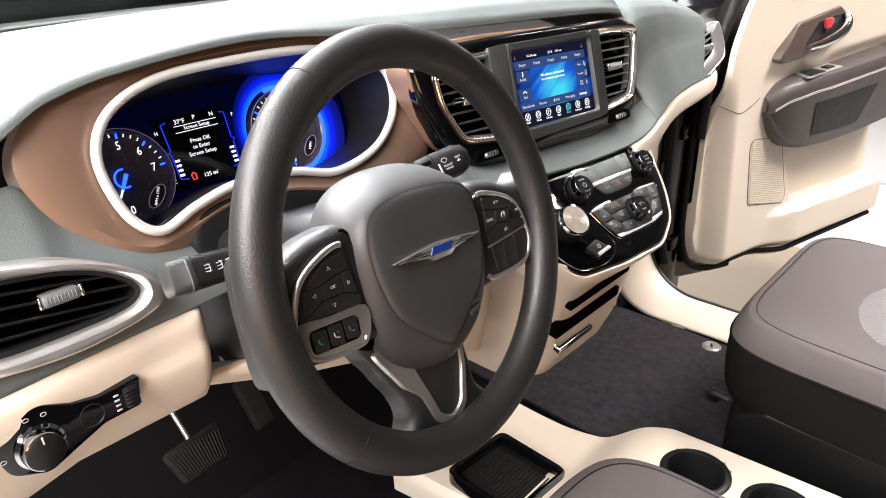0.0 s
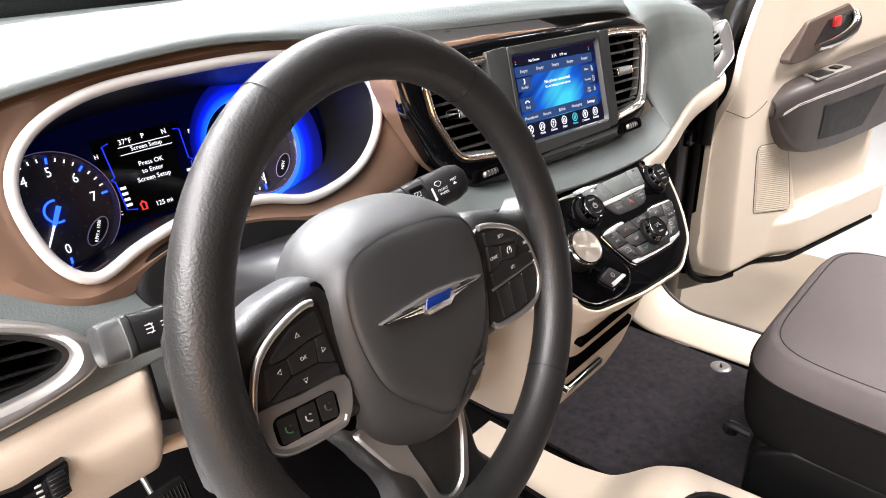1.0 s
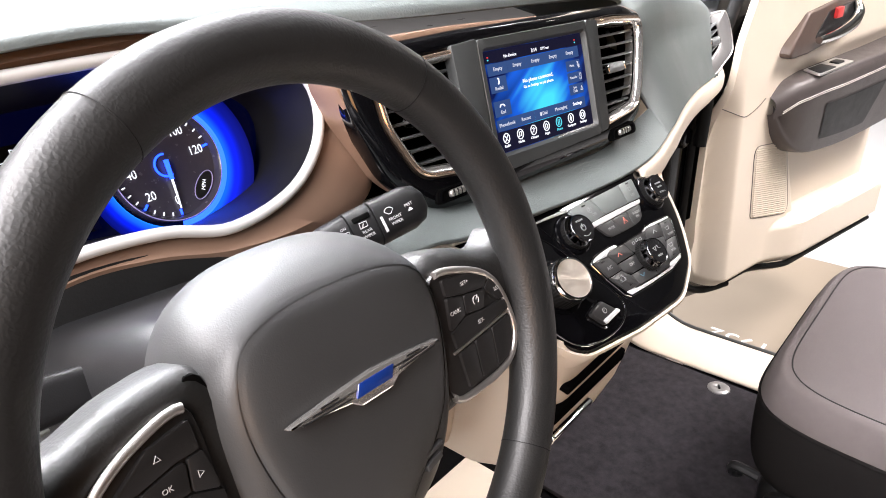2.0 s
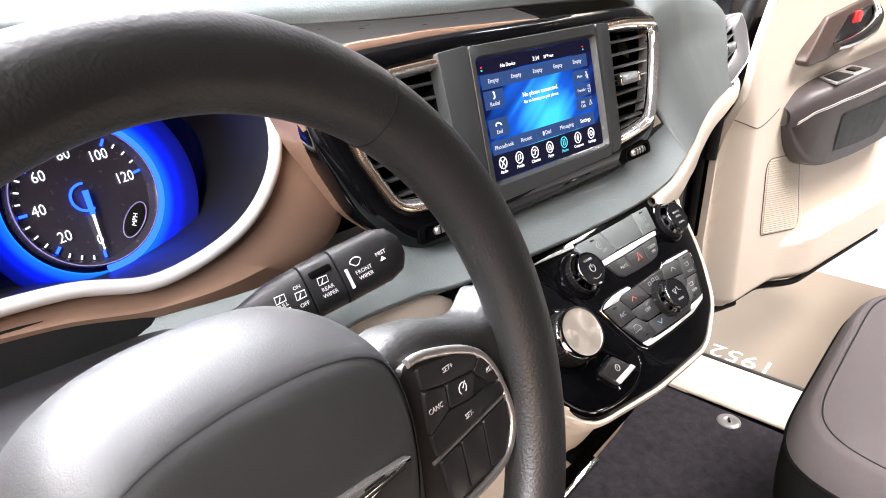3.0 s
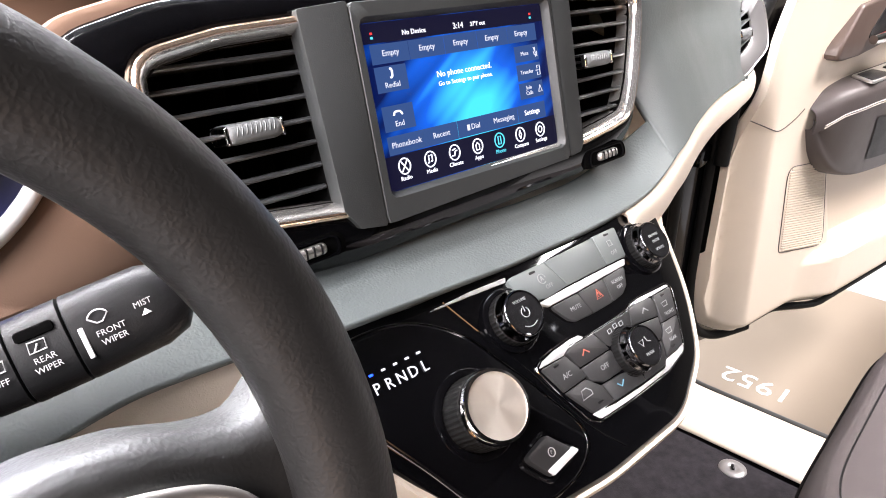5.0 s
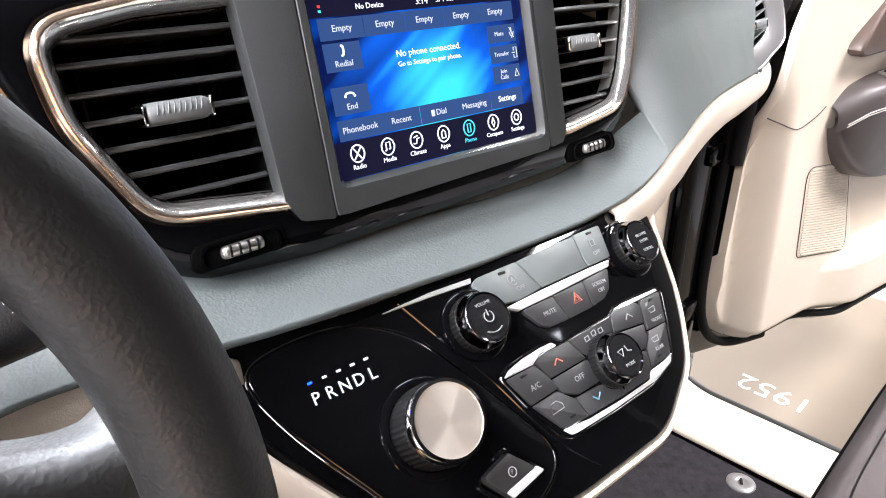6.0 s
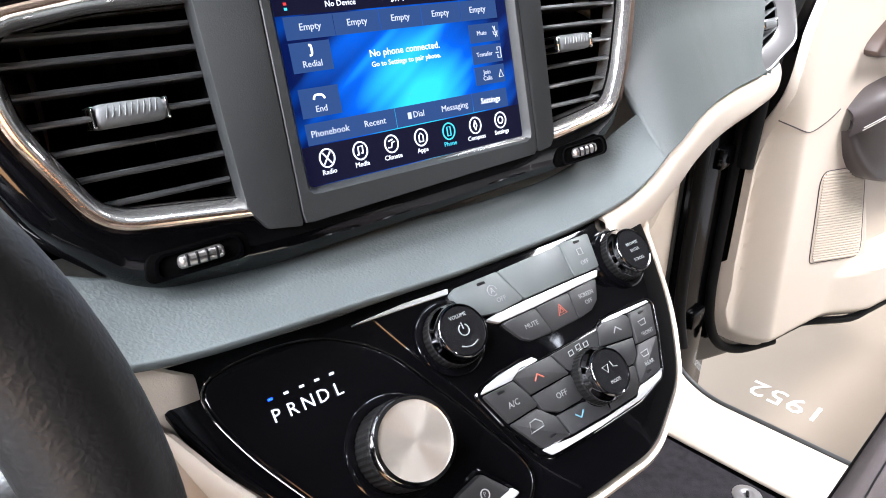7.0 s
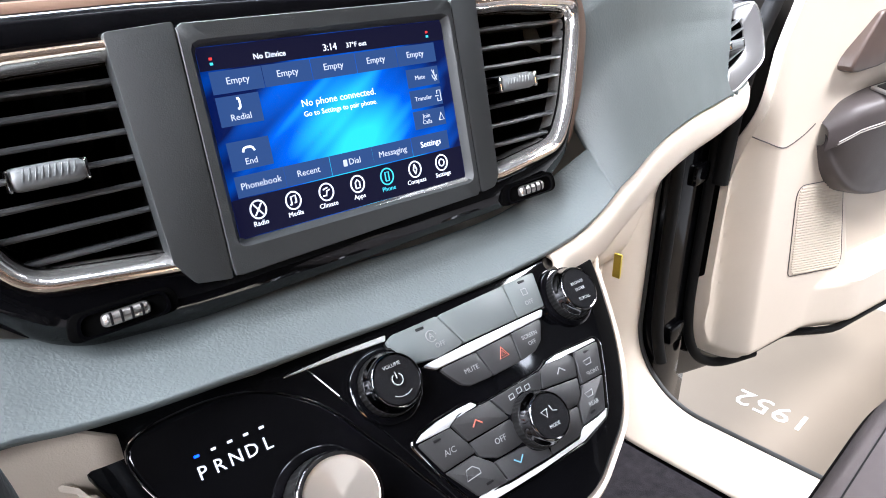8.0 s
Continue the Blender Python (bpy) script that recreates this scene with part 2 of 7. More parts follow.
M_DARK = material("matt_black_plastic", (0.008, 0.008, 0.0085), 0.42, spec=0.25, bump=0.2, bump_scale=1200, var=0.08)
# Sheenless near black: shade inside ducts, slots and gaps put into the colour.
M_VOID = material("recess_shade_black", (0.003, 0.003, 0.003), 0.9, var=0.0, spec=0.0)
M_HOUSING = material("dark_grey_plastic", (0.032, 0.0345, 0.0345), 0.48, bump=0.2, bump_scale=1400, var=0.05)
M_TAB = material("grey_tab_plastic", (0.150, 0.158, 0.160), 0.36, bump=0.1, bump_scale=1400, var=0.05)
M_SLAT = material("dark_slat_plastic", (0.048, 0.051, 0.053), 0.32, bump=0.1, bump_scale=1400, var=0.05)
M_BUTTON = material("grey_button", (0.028, 0.028, 0.0285), 0.42, bump=0.12, bump_scale=1800, var=0.05)
M_WKEY = material("black_wheel_button", (0.011, 0.0105, 0.0105), 0.36, bump=0.12, bump_scale=1800, var=0.05)
M_TRIM = material("bright_satin_trim", (0.90, 0.88, 0.85), 0.14, metal=0.9, var=0.02, rough_var=0.03)
M_VENTFRAME = material("satin_grey_frame", (0.22, 0.215, 0.215), 0.34, metal=0.45, var=0.03)
M_RING = material("pale_satin_ring", (0.80, 0.79, 0.77), 0.33, metal=0.45, var=0.02)
M_STRIP = material("silver_painted_strip", (0.62, 0.63, 0.64), 0.3, metal=0.12, var=0.02)
M_DARKCHROME = material("dark_chrome", (0.42, 0.42, 0.43), 0.08, metal=1.0, var=0.0)
# Copper tint that paints a warm reflection on the chrome's outer half.
M_WARMREFLEX = material("warm_reflection_tint", (0.80, 0.60, 0.46), 0.16, metal=0.95, var=0.02)
M_PODFRAME = material("dull_silver", (0.60, 0.57, 0.54), 0.34, metal=0.92, var=0.03)
M_CREAM = material("cream_plastic", (0.64, 0.555, 0.455), 0.45, bump=0.18, bump_scale=1000, kind="cells", var=0.03)
M_PILE = material("mat_pile", (0.0255, 0.0235, 0.0265), 0.95, bump=1.0, bump_scale=700, var=0.65, scale=70, spec=0.05)
# Carpet base lowered to near black to paint in the footwell's shade.
M_CARPET = material("shade_black_carpet", (0.0035, 0.0032, 0.0035), 0.95, bump=1.0, bump_scale=900, var=0.5, scale=300, spec=0.05)
# Cushion side and piping colour lowered to paint in the shade there.
M_SIDE = material("shaded_seat_side", (0.0055, 0.0050, 0.0049), 0.8, bump=0.4, bump_scale=1200, var=0.1, scale=60, spec=0.02)
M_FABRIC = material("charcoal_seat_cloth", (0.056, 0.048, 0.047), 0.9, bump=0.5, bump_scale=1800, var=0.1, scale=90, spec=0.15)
M_INSERT = material("ribbed_seat_cloth", (0.062, 0.056, 0.055), 0.85, bump=0.6, bump_scale=900, var=0.15, scale=120)
M_SEATBASE = material("black_seat_plastic", (0.003, 0.003, 0.003), 0.42, bump=0.2, bump_scale=900, var=0.1, spec=0.10)
M_RUBBER = material("black_rubber", (0.0055, 0.0055, 0.0055), 0.6, bump=0.3, bump_scale=500, var=0.2, spec=0.15)
M_TAUPE = material("taupe_door_trim", (0.052, 0.042, 0.040), 0.5, bump=0.25, bump_scale=700, kind="cells", var=0.05)
M_BRONZE = material("brown_handle_bezel", (0.080, 0.054, 0.043), 0.42, metal=0.1, var=0.05)
M_STITCH = material("pale_thread", (0.5, 0.46, 0.42), 0.8, var=0.1)
M_YEAR = material("white_floor_print", (0.52, 0.50, 0.47), 0.6, var=0.05)
M_WHITE = material("white_print", (0.42, 0.42, 0.42), 0.5, var=0.0)
M_RED = material("red_plastic", (0.5, 0.02, 0.02), 0.4, var=0.05)
M_FLOORING = material("pale_hall_floor", (0.30, 0.295, 0.29), 0.3, var=0.05, scale=2, bump=0.2, bump_scale=120)
M_MAT = material("tan_display_mat", (0.150, 0.120, 0.088), 0.6, var=0.08, scale=8, bump=0.3, bump_scale=300)
M_WALL = material("pale_hall_wall", (0.11, 0.102, 0.088), 0.7, var=0.05, scale=1.5)
M_CEIL = material("hall_ceiling", (0.14, 0.14, 0.14), 0.8, var=0.1, scale=1)
M_BODY = material("black_car_paint", (0.0015, 0.0015, 0.0018), 0.10, coat=0.0, var=0.0, spec=0.2)


def glow(name, colour, power):
    return material(name, (0.004, 0.004, 0.004), 0.12, var=0.0, emit=colour, power=power, spec=0.12)


G_WHITE = glow("lit_white", (0.9, 0.93, 1.0), 1.5)
G_BLUE = glow("lit_blue", (0.012, 0.065, 1.0), 4.6)
G_DEEP = glow("lit_deep_blue", (0.008, 0.03, 1.0), 2.0)
G_CYAN = glow("lit_cyan", (0.1, 0.75, 0.9), 1.0)
G_RED = glow("lit_red", (1.0, 0.06, 0.05), 1.0)

# ---- the poses of the large faces ----
P_UP = plane_at((-0.002, -0.008, 1.03), -7, 15)      # screen and centre vents
P_LOW = plane_at((0.0, -0.075, 0.935), -7, 44)       # climate controls and selector
P_WHEEL = plane_at((-0.41, -0.142, 1.018), 4.0, 17.6) @ pose(0, 0, 0, 0, 0, -5)
P_RING = plane_at((-0.40, 0.075, 1.06), 0, 20)       # the silver rim of the gauges
P_FACE = plane_at((-0.40, 0.158, 1.04), 0, 22)       # the gauge faces
P_LVENT = plane_at((-0.60, 0.034, 1.0), 0, 12)
P_DOOR = plane_at((1.0, 0.045, 0.7), -6, 0)
P_SWITCH = plane_at((-0.62, 0.016, 0.90), 0, 5)
P_PEDAL = plane_at((-0.47, 0.28, 0.60), 0, 40)
P_PVENT = plane_at((0.625, 0.050, 1.028), -2, 18)


def up_warp(x, y):
    return -1.5 * max(0.0, min(x, 0.27) - 0.12) ** 2


def low_warp(x, y):
    return -0.3 * x * x

# ---- the hall and the ground ----
ground = single("ground", box(-9, 9, -9, 9, -0.1, 0.0, 0), M_FLOORING, "pale polished showroom floor reaching to the walls", "floor", "structure")
for nm, b in (("wall_north", (-9, 9, 9, 9.2, 0, 4.4)), ("wall_south", (-9, 9, -9.2, -9, 0, 4.4)), ("wall_west", (-9.2, -9, -9, 9, 0, 4.4)), ("wall_east", (9, 9.2, -9, 9, 0, 4.4))):
    single(nm, box(*b, 0), M_WALL, "plain pale showroom wall", "wall", "structure")
single("ceiling", box(-9.2, 9.2, -9.2, 9.2, 4.4, 4.5, 0), M_CEIL, "plain grey showroom ceiling", "ceiling", "structure")
def ceiling_light(m):
    """A slim strip light: pressed frame and glowing diffuser."""
    ob = thing("ceiling_light", m, "slim white strip light below the showroom ceiling", "ceiling light", group="ceiling lights")
    part("frame", box(-0.72, 0.72, -0.09, 0.09, 0.0, 0.05, 0.008), M_SEATBASE, ob)
    part("diffuser", box(-0.70, 0.70, -0.07, 0.07, -0.012, 0.004, 0.004), G_STRIP, ob, "glowing diffuser")
    return ob


G_STRIP = glow("strip_light", (0.95, 0.98, 1.0), 14.0)
strip = ceiling_light(pose(-3.2, -4.2, 4.345))
for x in (-3.2, -1.1, 1.1, 3.2):
    for y in (-4.2, -2.0, 0.2, 5.2):
        if (x, y) != (-3.2, -4.2):
            copy_thing(strip, pose(x, y, 4.345))
mat_ob = thing("display_mat", pose(1.45, 0.0, 0.004), "tan mat with white printed year beside the open door", "mat")
part("mat_sheet", box(-0.75, 0.70, -1.6, 1.3, 0.0, 0.006, 0.002), M_MAT, mat_ob)
words("1952", 0.098, M_YEAR, mat_ob, -0.053, 0.118, 0.0065, 90, name="printed_year", thick=0.0004)

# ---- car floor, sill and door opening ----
single("floor", box(-0.72, 0.63, -1.6, 0.62, 0.33, 0.385, 0.01), M_CARPET, "black carpeted car floor, darkened in colour for footwell shade", "floor", "structure")
single("wall_firewall", sheet(lambda s, t: (-0.72 + 1.42 * s, 0.36 + 0.26 * min(1, t * 1.6) + 0.02 * t, 0.385 + 0.62 * t), 20, 20), M_CARPET, "black carpeted toe board, darkened in colour for shade below the dashboard", "wall", "structure")

fmat = thing("floor_mat", pose(0.36, 0.0, 0.386), "black carpet floor mat with a round silver fixing", "mat")
part("pile_sheet", slab(fillet([(-0.24, -0.42), (0.24, -0.42), (0.25, 0.22), (0.16, 0.34), (-0.20, 0.34)], 0.05), 0, 0.008, 0.003), M_PILE, fmat)
part("fixing", lathe([(0.021, 0.0), (0.021, 0.0095), (0.018, 0.012), (0.008, 0.012), (0.006, 0.0105), (0.0055, 0.0105)], 32, m=pose(0.216, -0.066, 0)), M_VENTFRAME, fmat, "round silver mat fixing")
part("fixing_hook", box(-0.0055, 0.0055, -0.002, 0.002, 0.010, 0.0145, 0.001, m=pose(0.216, -0.066, 0, 0, 0, 30)), M_DARK, fmat)


def corner_path(y_up, z_up, z_low, r, y_end, n=20):
    """Down a post, round a corner and back along a sill: rows of (y, z)."""
    rows = [(y_up, z_up + (z_low + r - z_up) * k / 16) for k in range(16)]
    rows += [(y_up - r + r * math.cos(q), z_low + r - r * math.sin(q)) for q in (math.pi / 2 * k / n for k in range(n + 1))]
    rows += [(y_up - r + (y_end - y_up + r) * k / 30, z_low) for k in range(1, 31)]
    return rows


EDGE_OUT = corner_path(0.172, 0.99, 0.425, 0.135, -1.55)
EDGE_IN = corner_path(0.222, 0.99, 0.396, 0.12, -1.55)


def sill_skin(s, t):
    i = min(int(round(s * (len(EDGE_OUT) - 1))), len(EDGE_OUT) - 1)
    (yo, zo), (yi, zi) = EDGE_OUT[i], EDGE_IN[i]
    q = t * 1.15
    k = min(1.0, q)
    e = math.sin(math.pi / 2 * k) ** 0.8
    x = 0.612 + 0.093 * k
    y, z = yi + (yo - yi) * e, zi + (zo - zi) * e
    if q > 1:
        x, y, z = x + 0.004, y + 0.02 * (q - 1) * 6 * (1 if i < 26 else 0.2), z - 0.02 * (q - 1) * 6 * (0 if i < 16 else 1)
    return x, y, z


sill = thing("door_sill", pose(0.65, -0.5, 0.36), "cream plastic sill trim below the open passenger door", "sill", "structure")
thicken(part("sill_trim", sheet(sill_skin, len(EDGE_OUT) - 1, 24), M_CREAM, sill, world_verts=True), 0.004)
part("sill_seal", tube([(0.711, y, z) for y, z in EDGE_OUT], 0.0045), M_HOUSING, sill, "dark rubber seal", world_verts=True)
part("sill_body", box(0.700, 0.710, -1.5, 0.02, 0.20, 0.400, 0.004), M_BODY, sill, "gloss black painted sill", world_verts=True)

# door post: cream kick panel, black painted jamb with its seal and hinges
post = thing("door_post", pose(0.7, 0.2, 0.36), "cream front door post with a black painted jamb", "pillar", "structure")
part("kick_panel", box(0.600, 0.613, 0.195, 0.60, 0.36, 0.99, 0.003), M_CREAM, post, world_verts=True)
part("jamb", box(0.72, 0.86, 0.14, 0.42, 0.20, 1.00, 0.015), M_BODY, post, "gloss black door jamb", world_verts=True)
part("seal", tube(smooth_line([(0.722, 0.150, 1.00), (0.722, 0.150, 0.70), (0.722, 0.146, 0.56), (0.722, 0.130, 0.49)], 8), 0.010), M_RUBBER, post, "black rubber door seal", world_verts=True)
part("rocker", box(0.714, 0.800, -1.5, 0.06, 0.14, 0.355, 0.02, 3), M_BODY, post, "gloss black rocker panel", world_verts=True)
for z in (0.51, 0.80):
    part("hinge", box(0.745, 0.790, 0.128, 0.145, z, z + 0.035, 0.006), M_BODY, post, world_verts=True)

# ---- windscreen, pillars and roof close the cabin ----
M_GLASS = material("clear_glass", (0.95, 0.97, 0.96), 0.02, var=0.0)
M_GLASS.node_tree.nodes["Principled BSDF"].inputs["Transmission Weight"].default_value = 1.0
M_GLASS.node_tree.nodes["Principled BSDF"].inputs["IOR"].default_value = 1.05
wind = thing("window_1", pose(0, 0.7, 1.14), "clear raked windscreen above the dashboard", "windscreen", "structure")
def glass_skin(s, t):
    x = -0.72 + 1.44 * s
    bow = 1 - (2 * s - 1) ** 2
    return x * (1 - 0.12 * t), 0.63 - 0.68 * t + 0.115 * bow, 1.155 + 0.50 * t
g = thicken(part("pane", sheet(glass_skin, 20, 12), M_GLASS, wind, world_verts=True), 0.005)
g.visible_shadow = False
def at_base(s, d, z):
    return -0.76 + 1.52 * s, 0.575 + 0.115 * (1 - (2 * s - 1) ** 2) + d, z


thicken(part("defrost_gap", sheet(lambda s, t: at_base(s, -0.02 + 0.03 * t, 1.140), 24, 2), M_VOID, wind, "dark defroster gap", world_verts=True), 0.004)
thicken(part("rear_ledge", sheet(lambda s, t: at_base(s, 0.008 + 0.05 * t, 1.150 + 0.004 * math.sin(math.pi * t)), 24, 4), M_GREY, wind, "grey ledge below the glass", world_verts=True), 0.004)
thicken(part("black_border", sheet(lambda s, t: at_base(s, 0.055 - 0.07 * t, 1.150 + 0.075 * t), 24, 4), M_PIANO, wind, "black printed glass border", world_verts=True), 0.003)
thicken(part("cowl", sheet(lambda s, t: at_base(s, 0.06 + 0.30 * t, 1.150 - 0.05 * t), 24, 4), M_DARK, wind, "black cowl outside the glass", world_verts=True), 0.004)
for sx in (-1, 1):
    part("pillar", tube(smooth_line([(sx * 0.735, 0.62, 1.10), (sx * 0.70, 0.25, 1.40), (sx * 0.635, -0.04, 1.66)], 6), 0.035), M_CREAM, wind, "cream pillar trim", world_verts=True)
# Roof, rear and side walls are unseen, added dark to block light and reflections.
M_LINER = material("unseen_dark_enclosure", (0.030, 0.028, 0.027), 0.9, var=0.1, scale=60, bump=0.3, bump_scale=900)
single("ceiling_roof", box(-0.70, 0.70, -1.7, -0.03, 1.66, 1.70, 0.02), M_LINER, "unseen dark roof panel added to hold off light", "headliner", "structure")
single("wall_rear", box(-0.74, 0.74, -1.75, -1.70, 0.33, 1.70, 0.01), M_LINER, "unseen dark cabin wall added to hold off light", "cabin wall", "structure")
for sx in (-1, 1):
    single("wall_side", box(min(sx * 0.74, sx * 0.70), max(sx * 0.74, sx * 0.70), -1.70, -0.86, 0.33, 1.68, 0.01), M_LINER, "unseen dark cabin wall added to hold off light", "cabin wall", "structure")

# ---- dashboard: top pad, padded band, brown cluster surround, cream lower panels ----
dash = thing("dashboard", pose(0, 0.2, 0.66), "grey soft-touch dashboard with brown and cream trim", "dashboard")
# front edge of the pad, then rows of (y, z) control points for each x
PAD = [  # x, y0, z0, y1, z1, y2, z2, y3, z3, y4, z4, y5, z5
    (-0.78, 0.070, 1.085, 0.088, 1.105, 0.13, 1.122, 0.24, 1.136, 0.42, 1.140, 0.56, 1.135),
    (-0.66, 0.088, 1.126, 0.098, 1.138, 0.14, 1.150, 0.25, 1.157, 0.43, 1.155, 0.58, 1.145),
    (-0.606, 0.100, 1.151, 0.107, 1.160, 0.14, 1.168, 0.25, 1.172, 0.44, 1.163, 0.59, 1.150),
    (-0.55, 0.104, 1.163, 0.110, 1.171, 0.14, 1.178, 0.25, 1.180, 0.45, 1.168, 0.60, 1.150),
    (-0.40, 0.108, 1.174, 0.113, 1.182, 0.14, 1.189, 0.25, 1.190, 0.46, 1.174, 0.63, 1.150),
    (-0.26, 0.100, 1.1635, 0.104, 1.1750, 0.135, 1.188, 0.25, 1.191, 0.47, 1.176, 0.66, 1.150),
    (-0.12, 0.060, 1.1595, 0.066, 1.1720, 0.10, 1.188, 0.23, 1.193, 0.48, 1.178, 0.68, 1.150),
    (0.05, 0.040, 1.1555, 0.047, 1.1670, 0.085, 1.184, 0.22, 1.193, 0.48, 1.178, 0.68, 1.150),
    (0.14, 0.032, 1.1525, 0.040, 1.1630, 0.080, 1.181, 0.22, 1.192, 0.48, 1.178, 0.68, 1.150),
    (0.222, 0.036, 1.1435, 0.045, 1.1550, 0.078, 1.172, 0.22, 1.190, 0.48, 1.176, 0.67, 1.150),
    (0.253, 0.046, 1.132, 0.056, 1.143, 0.080, 1.164, 0.22, 1.188, 0.48, 1.176, 0.67, 1.150),
]
PAD_SIDE = [
    (0.200, -0.0550, 0.994, -0.0406, 1.0100, -0.0136, 1.0400, 0.031, 1.090, 0.30, 1.150, 0.67, 1.135),
    (0.215, -0.0530, 0.997, -0.0396, 1.0130, -0.0085, 1.0500, 0.048, 1.120, 0.30, 1.160, 0.67, 1.140),
    (0.232, -0.0500, 0.999, -0.0372, 1.0160, -0.0040, 1.0600, 0.056, 1.140, 0.30, 1.172, 0.67, 1.145),
    (0.252, -0.0450, 1.001, -0.0329, 1.0190, 0.0002, 1.0680, 0.060, 1.155, 0.30, 1.182, 0.67, 1.150),
    (0.275, -0.0390, 1.003, -0.0265, 1.0230, 0.0047, 1.0730, 0.061, 1.158, 0.30, 1.184, 0.66, 1.150),
    (0.33, -0.0260, 1.005, -0.0139, 1.0260, 0.0150, 1.0760, 0.064, 1.154, 0.30, 1.182, 0.65, 1.150),
    (0.42, -0.0050, 1.001, 0.0066, 1.0220, 0.0344, 1.0720, 0.080, 1.146, 0.30, 1.175, 0.64, 1.145),
    (0.58, 0.0280, 0.990, 0.0360, 1.0120, 0.0550, 1.0600, 0.100, 1.120, 0.28, 1.155, 0.60, 1.140),
    (0.66, 0.045, 0.988, 0.053, 1.010, 0.070, 1.055, 0.110, 1.102, 0.28, 1.135, 0.57, 1.130),
    (0.715, 0.085, 1.010, 0.092, 1.025, 0.104, 1.050, 0.140, 1.080, 0.28, 1.098, 0.55, 1.100),
]


def inside(p, loop):
    hit, n = False, len(loop)
    for i in range(n):
        (ax, ay), (bx, by) = loop[i - 1], loop[i]
        if (ay > p[1]) != (by > p[1]) and p[0] < (bx - ax) * (p[1] - ay) / (by - ay) + ax:
            hit = not hit
    return hit


PV = smooth_loop([(-0.054, -0.024), (-0.045, -0.040), (-0.025, -0.0445), (0.012, -0.034), (0.053, -0.020), (0.065, -0.002), (0.065, 0.036), (0.050, 0.0575), (0.020, 0.050), (-0.022, 0.014)], 5)
PV_IN = smooth_loop([(-0.052, -0.0235), (-0.030, -0.0195), (0.012, -0.006), (0.026, 0.006), (0.0285, 0.030), (0.019, 0.0465), (-0.019, 0.014)], 5)
PV_HOLE = inset(PV, 0.0012)
INV_PV = P_PVENT.inverted()


def pad_skin(table, s, t):
    x = table[0][0] + (table[-1][0] - table[0][0]) * s
    v = along(table, x)
    line = smooth_line([(v[2 * i], v[2 * i + 1]) for i in range(6)], 6)
    k = t * (len(line) - 1)
    i = min(int(k), len(line) - 2)
    y, z = (line[i][c] + (line[i + 1][c] - line[i][c]) * (k - i) for c in (0, 1))
    if table is PAD_SIDE:
        y += 0.0012 * max(0.0, 1 - s / 0.012) ** 2
        q = INV_PV @ Vector((x, y, z))
        if x > 0.5 and inside((q.x, q.y), PV_HOLE):
            y += 0.075
    return x, y, z


thicken(part("top_pad", sheet(lambda s, t: pad_skin(PAD, s, t), 170, 40), M_GREY, dash, world_verts=True), 0.006, -1)
thicken(part("side_pad", sheet(lambda s, t: pad_skin(PAD_SIDE, s, t), 240, 130), M_GREY, dash, world_verts=True), 0.006, -1)

BAND = [  # x, top y, top z, bottom y, bottom z, bulge
    (-0.80, 0.075, 1.062, 0.020, 0.950, 0.012),
    (-0.70, 0.088, 1.084, 0.026, 0.952, 0.014),
    (-0.655, 0.094, 1.092, 0.030, 0.952, 0.014),
    (-0.63, 0.092, 1.070, 0.032, 0.952, 0.014),
    (-0.58, 0.085, 1.045, 0.035, 0.952, 0.014),
    (-0.50, 0.080, 1.018, 0.035, 0.956, 0.012),
    (-0.38, 0.065, 1.008, 0.012, 0.966, 0.012),
    (-0.30, 0.042, 1.008, -0.008, 0.978, 0.011),
    (-0.25, 0.031, 1.013, -0.018, 0.989, 0.009),
    (-0.21, 0.025, 1.016, -0.028, 0.991, 0.007),
    (-0.18, 0.021, 1.006, -0.032, 0.986, 0.007),
    (-0.15, 0.019, 0.998, -0.034, 0.982, 0.006),
    (-0.11, 0.013, 0.993, -0.037, 0.979, 0.006),
    (-0.05, 0.004, 0.992, -0.042, 0.975, 0.006),
    (0.00, -0.001, 0.990, -0.046, 0.972, 0.006),
    (0.05, -0.007, 0.988, -0.051, 0.972, 0.006),
    (0.10, -0.011, 0.988, -0.056, 0.974, 0.006),
    (0.15, -0.012, 0.994, -0.058, 0.979, 0.005),
    (0.18, -0.018, 1.008, -0.057, 0.986, 0.003),
    (0.206, -0.0270, 1.0240, -0.0543, 0.9950, 0.0010),
]
LV_IN = smooth_loop([(-0.135, 0.044), (-0.092, 0.038), (-0.053, 0.031), (-0.020, 0.019), (0.002, 0.003), (0.006, -0.011), (-0.013, -0.020), (-0.061, -0.022), (-0.111, -0.020), (-0.15, -0.010), (-0.162, 0.020)], 5)
LV_OUT = smooth_loop([(-0.14, 0.058), (-0.088, 0.050), (-0.049, 0.041), (-0.009, 0.022), (0.015, 0.005), (0.026, -0.013), (0.011, -0.030), (-0.052, -0.039), (-0.115, -0.034), (-0.165, -0.022), (-0.182, 0.020)], 5)


INV_LV = P_LVENT.inverted()
LV_HOLE = inset(LV_IN, -0.0025)
RING = smooth_loop([(-0.184, 0.040), (-0.160, 0.078), (-0.105, 0.100), (-0.02, 0.105), (0.07, 0.103), (0.135, 0.090), (0.174, 0.060), (0.167, 0.014), (0.125, -0.022), (0.060, -0.035), (0.005, -0.021), (-0.06, -0.016), (-0.110, -0.025), (-0.152, -0.037), (-0.177, -0.012)], 6)
INV_RING = P_RING.inverted()
RING_HOLE = inset(RING, -0.005)


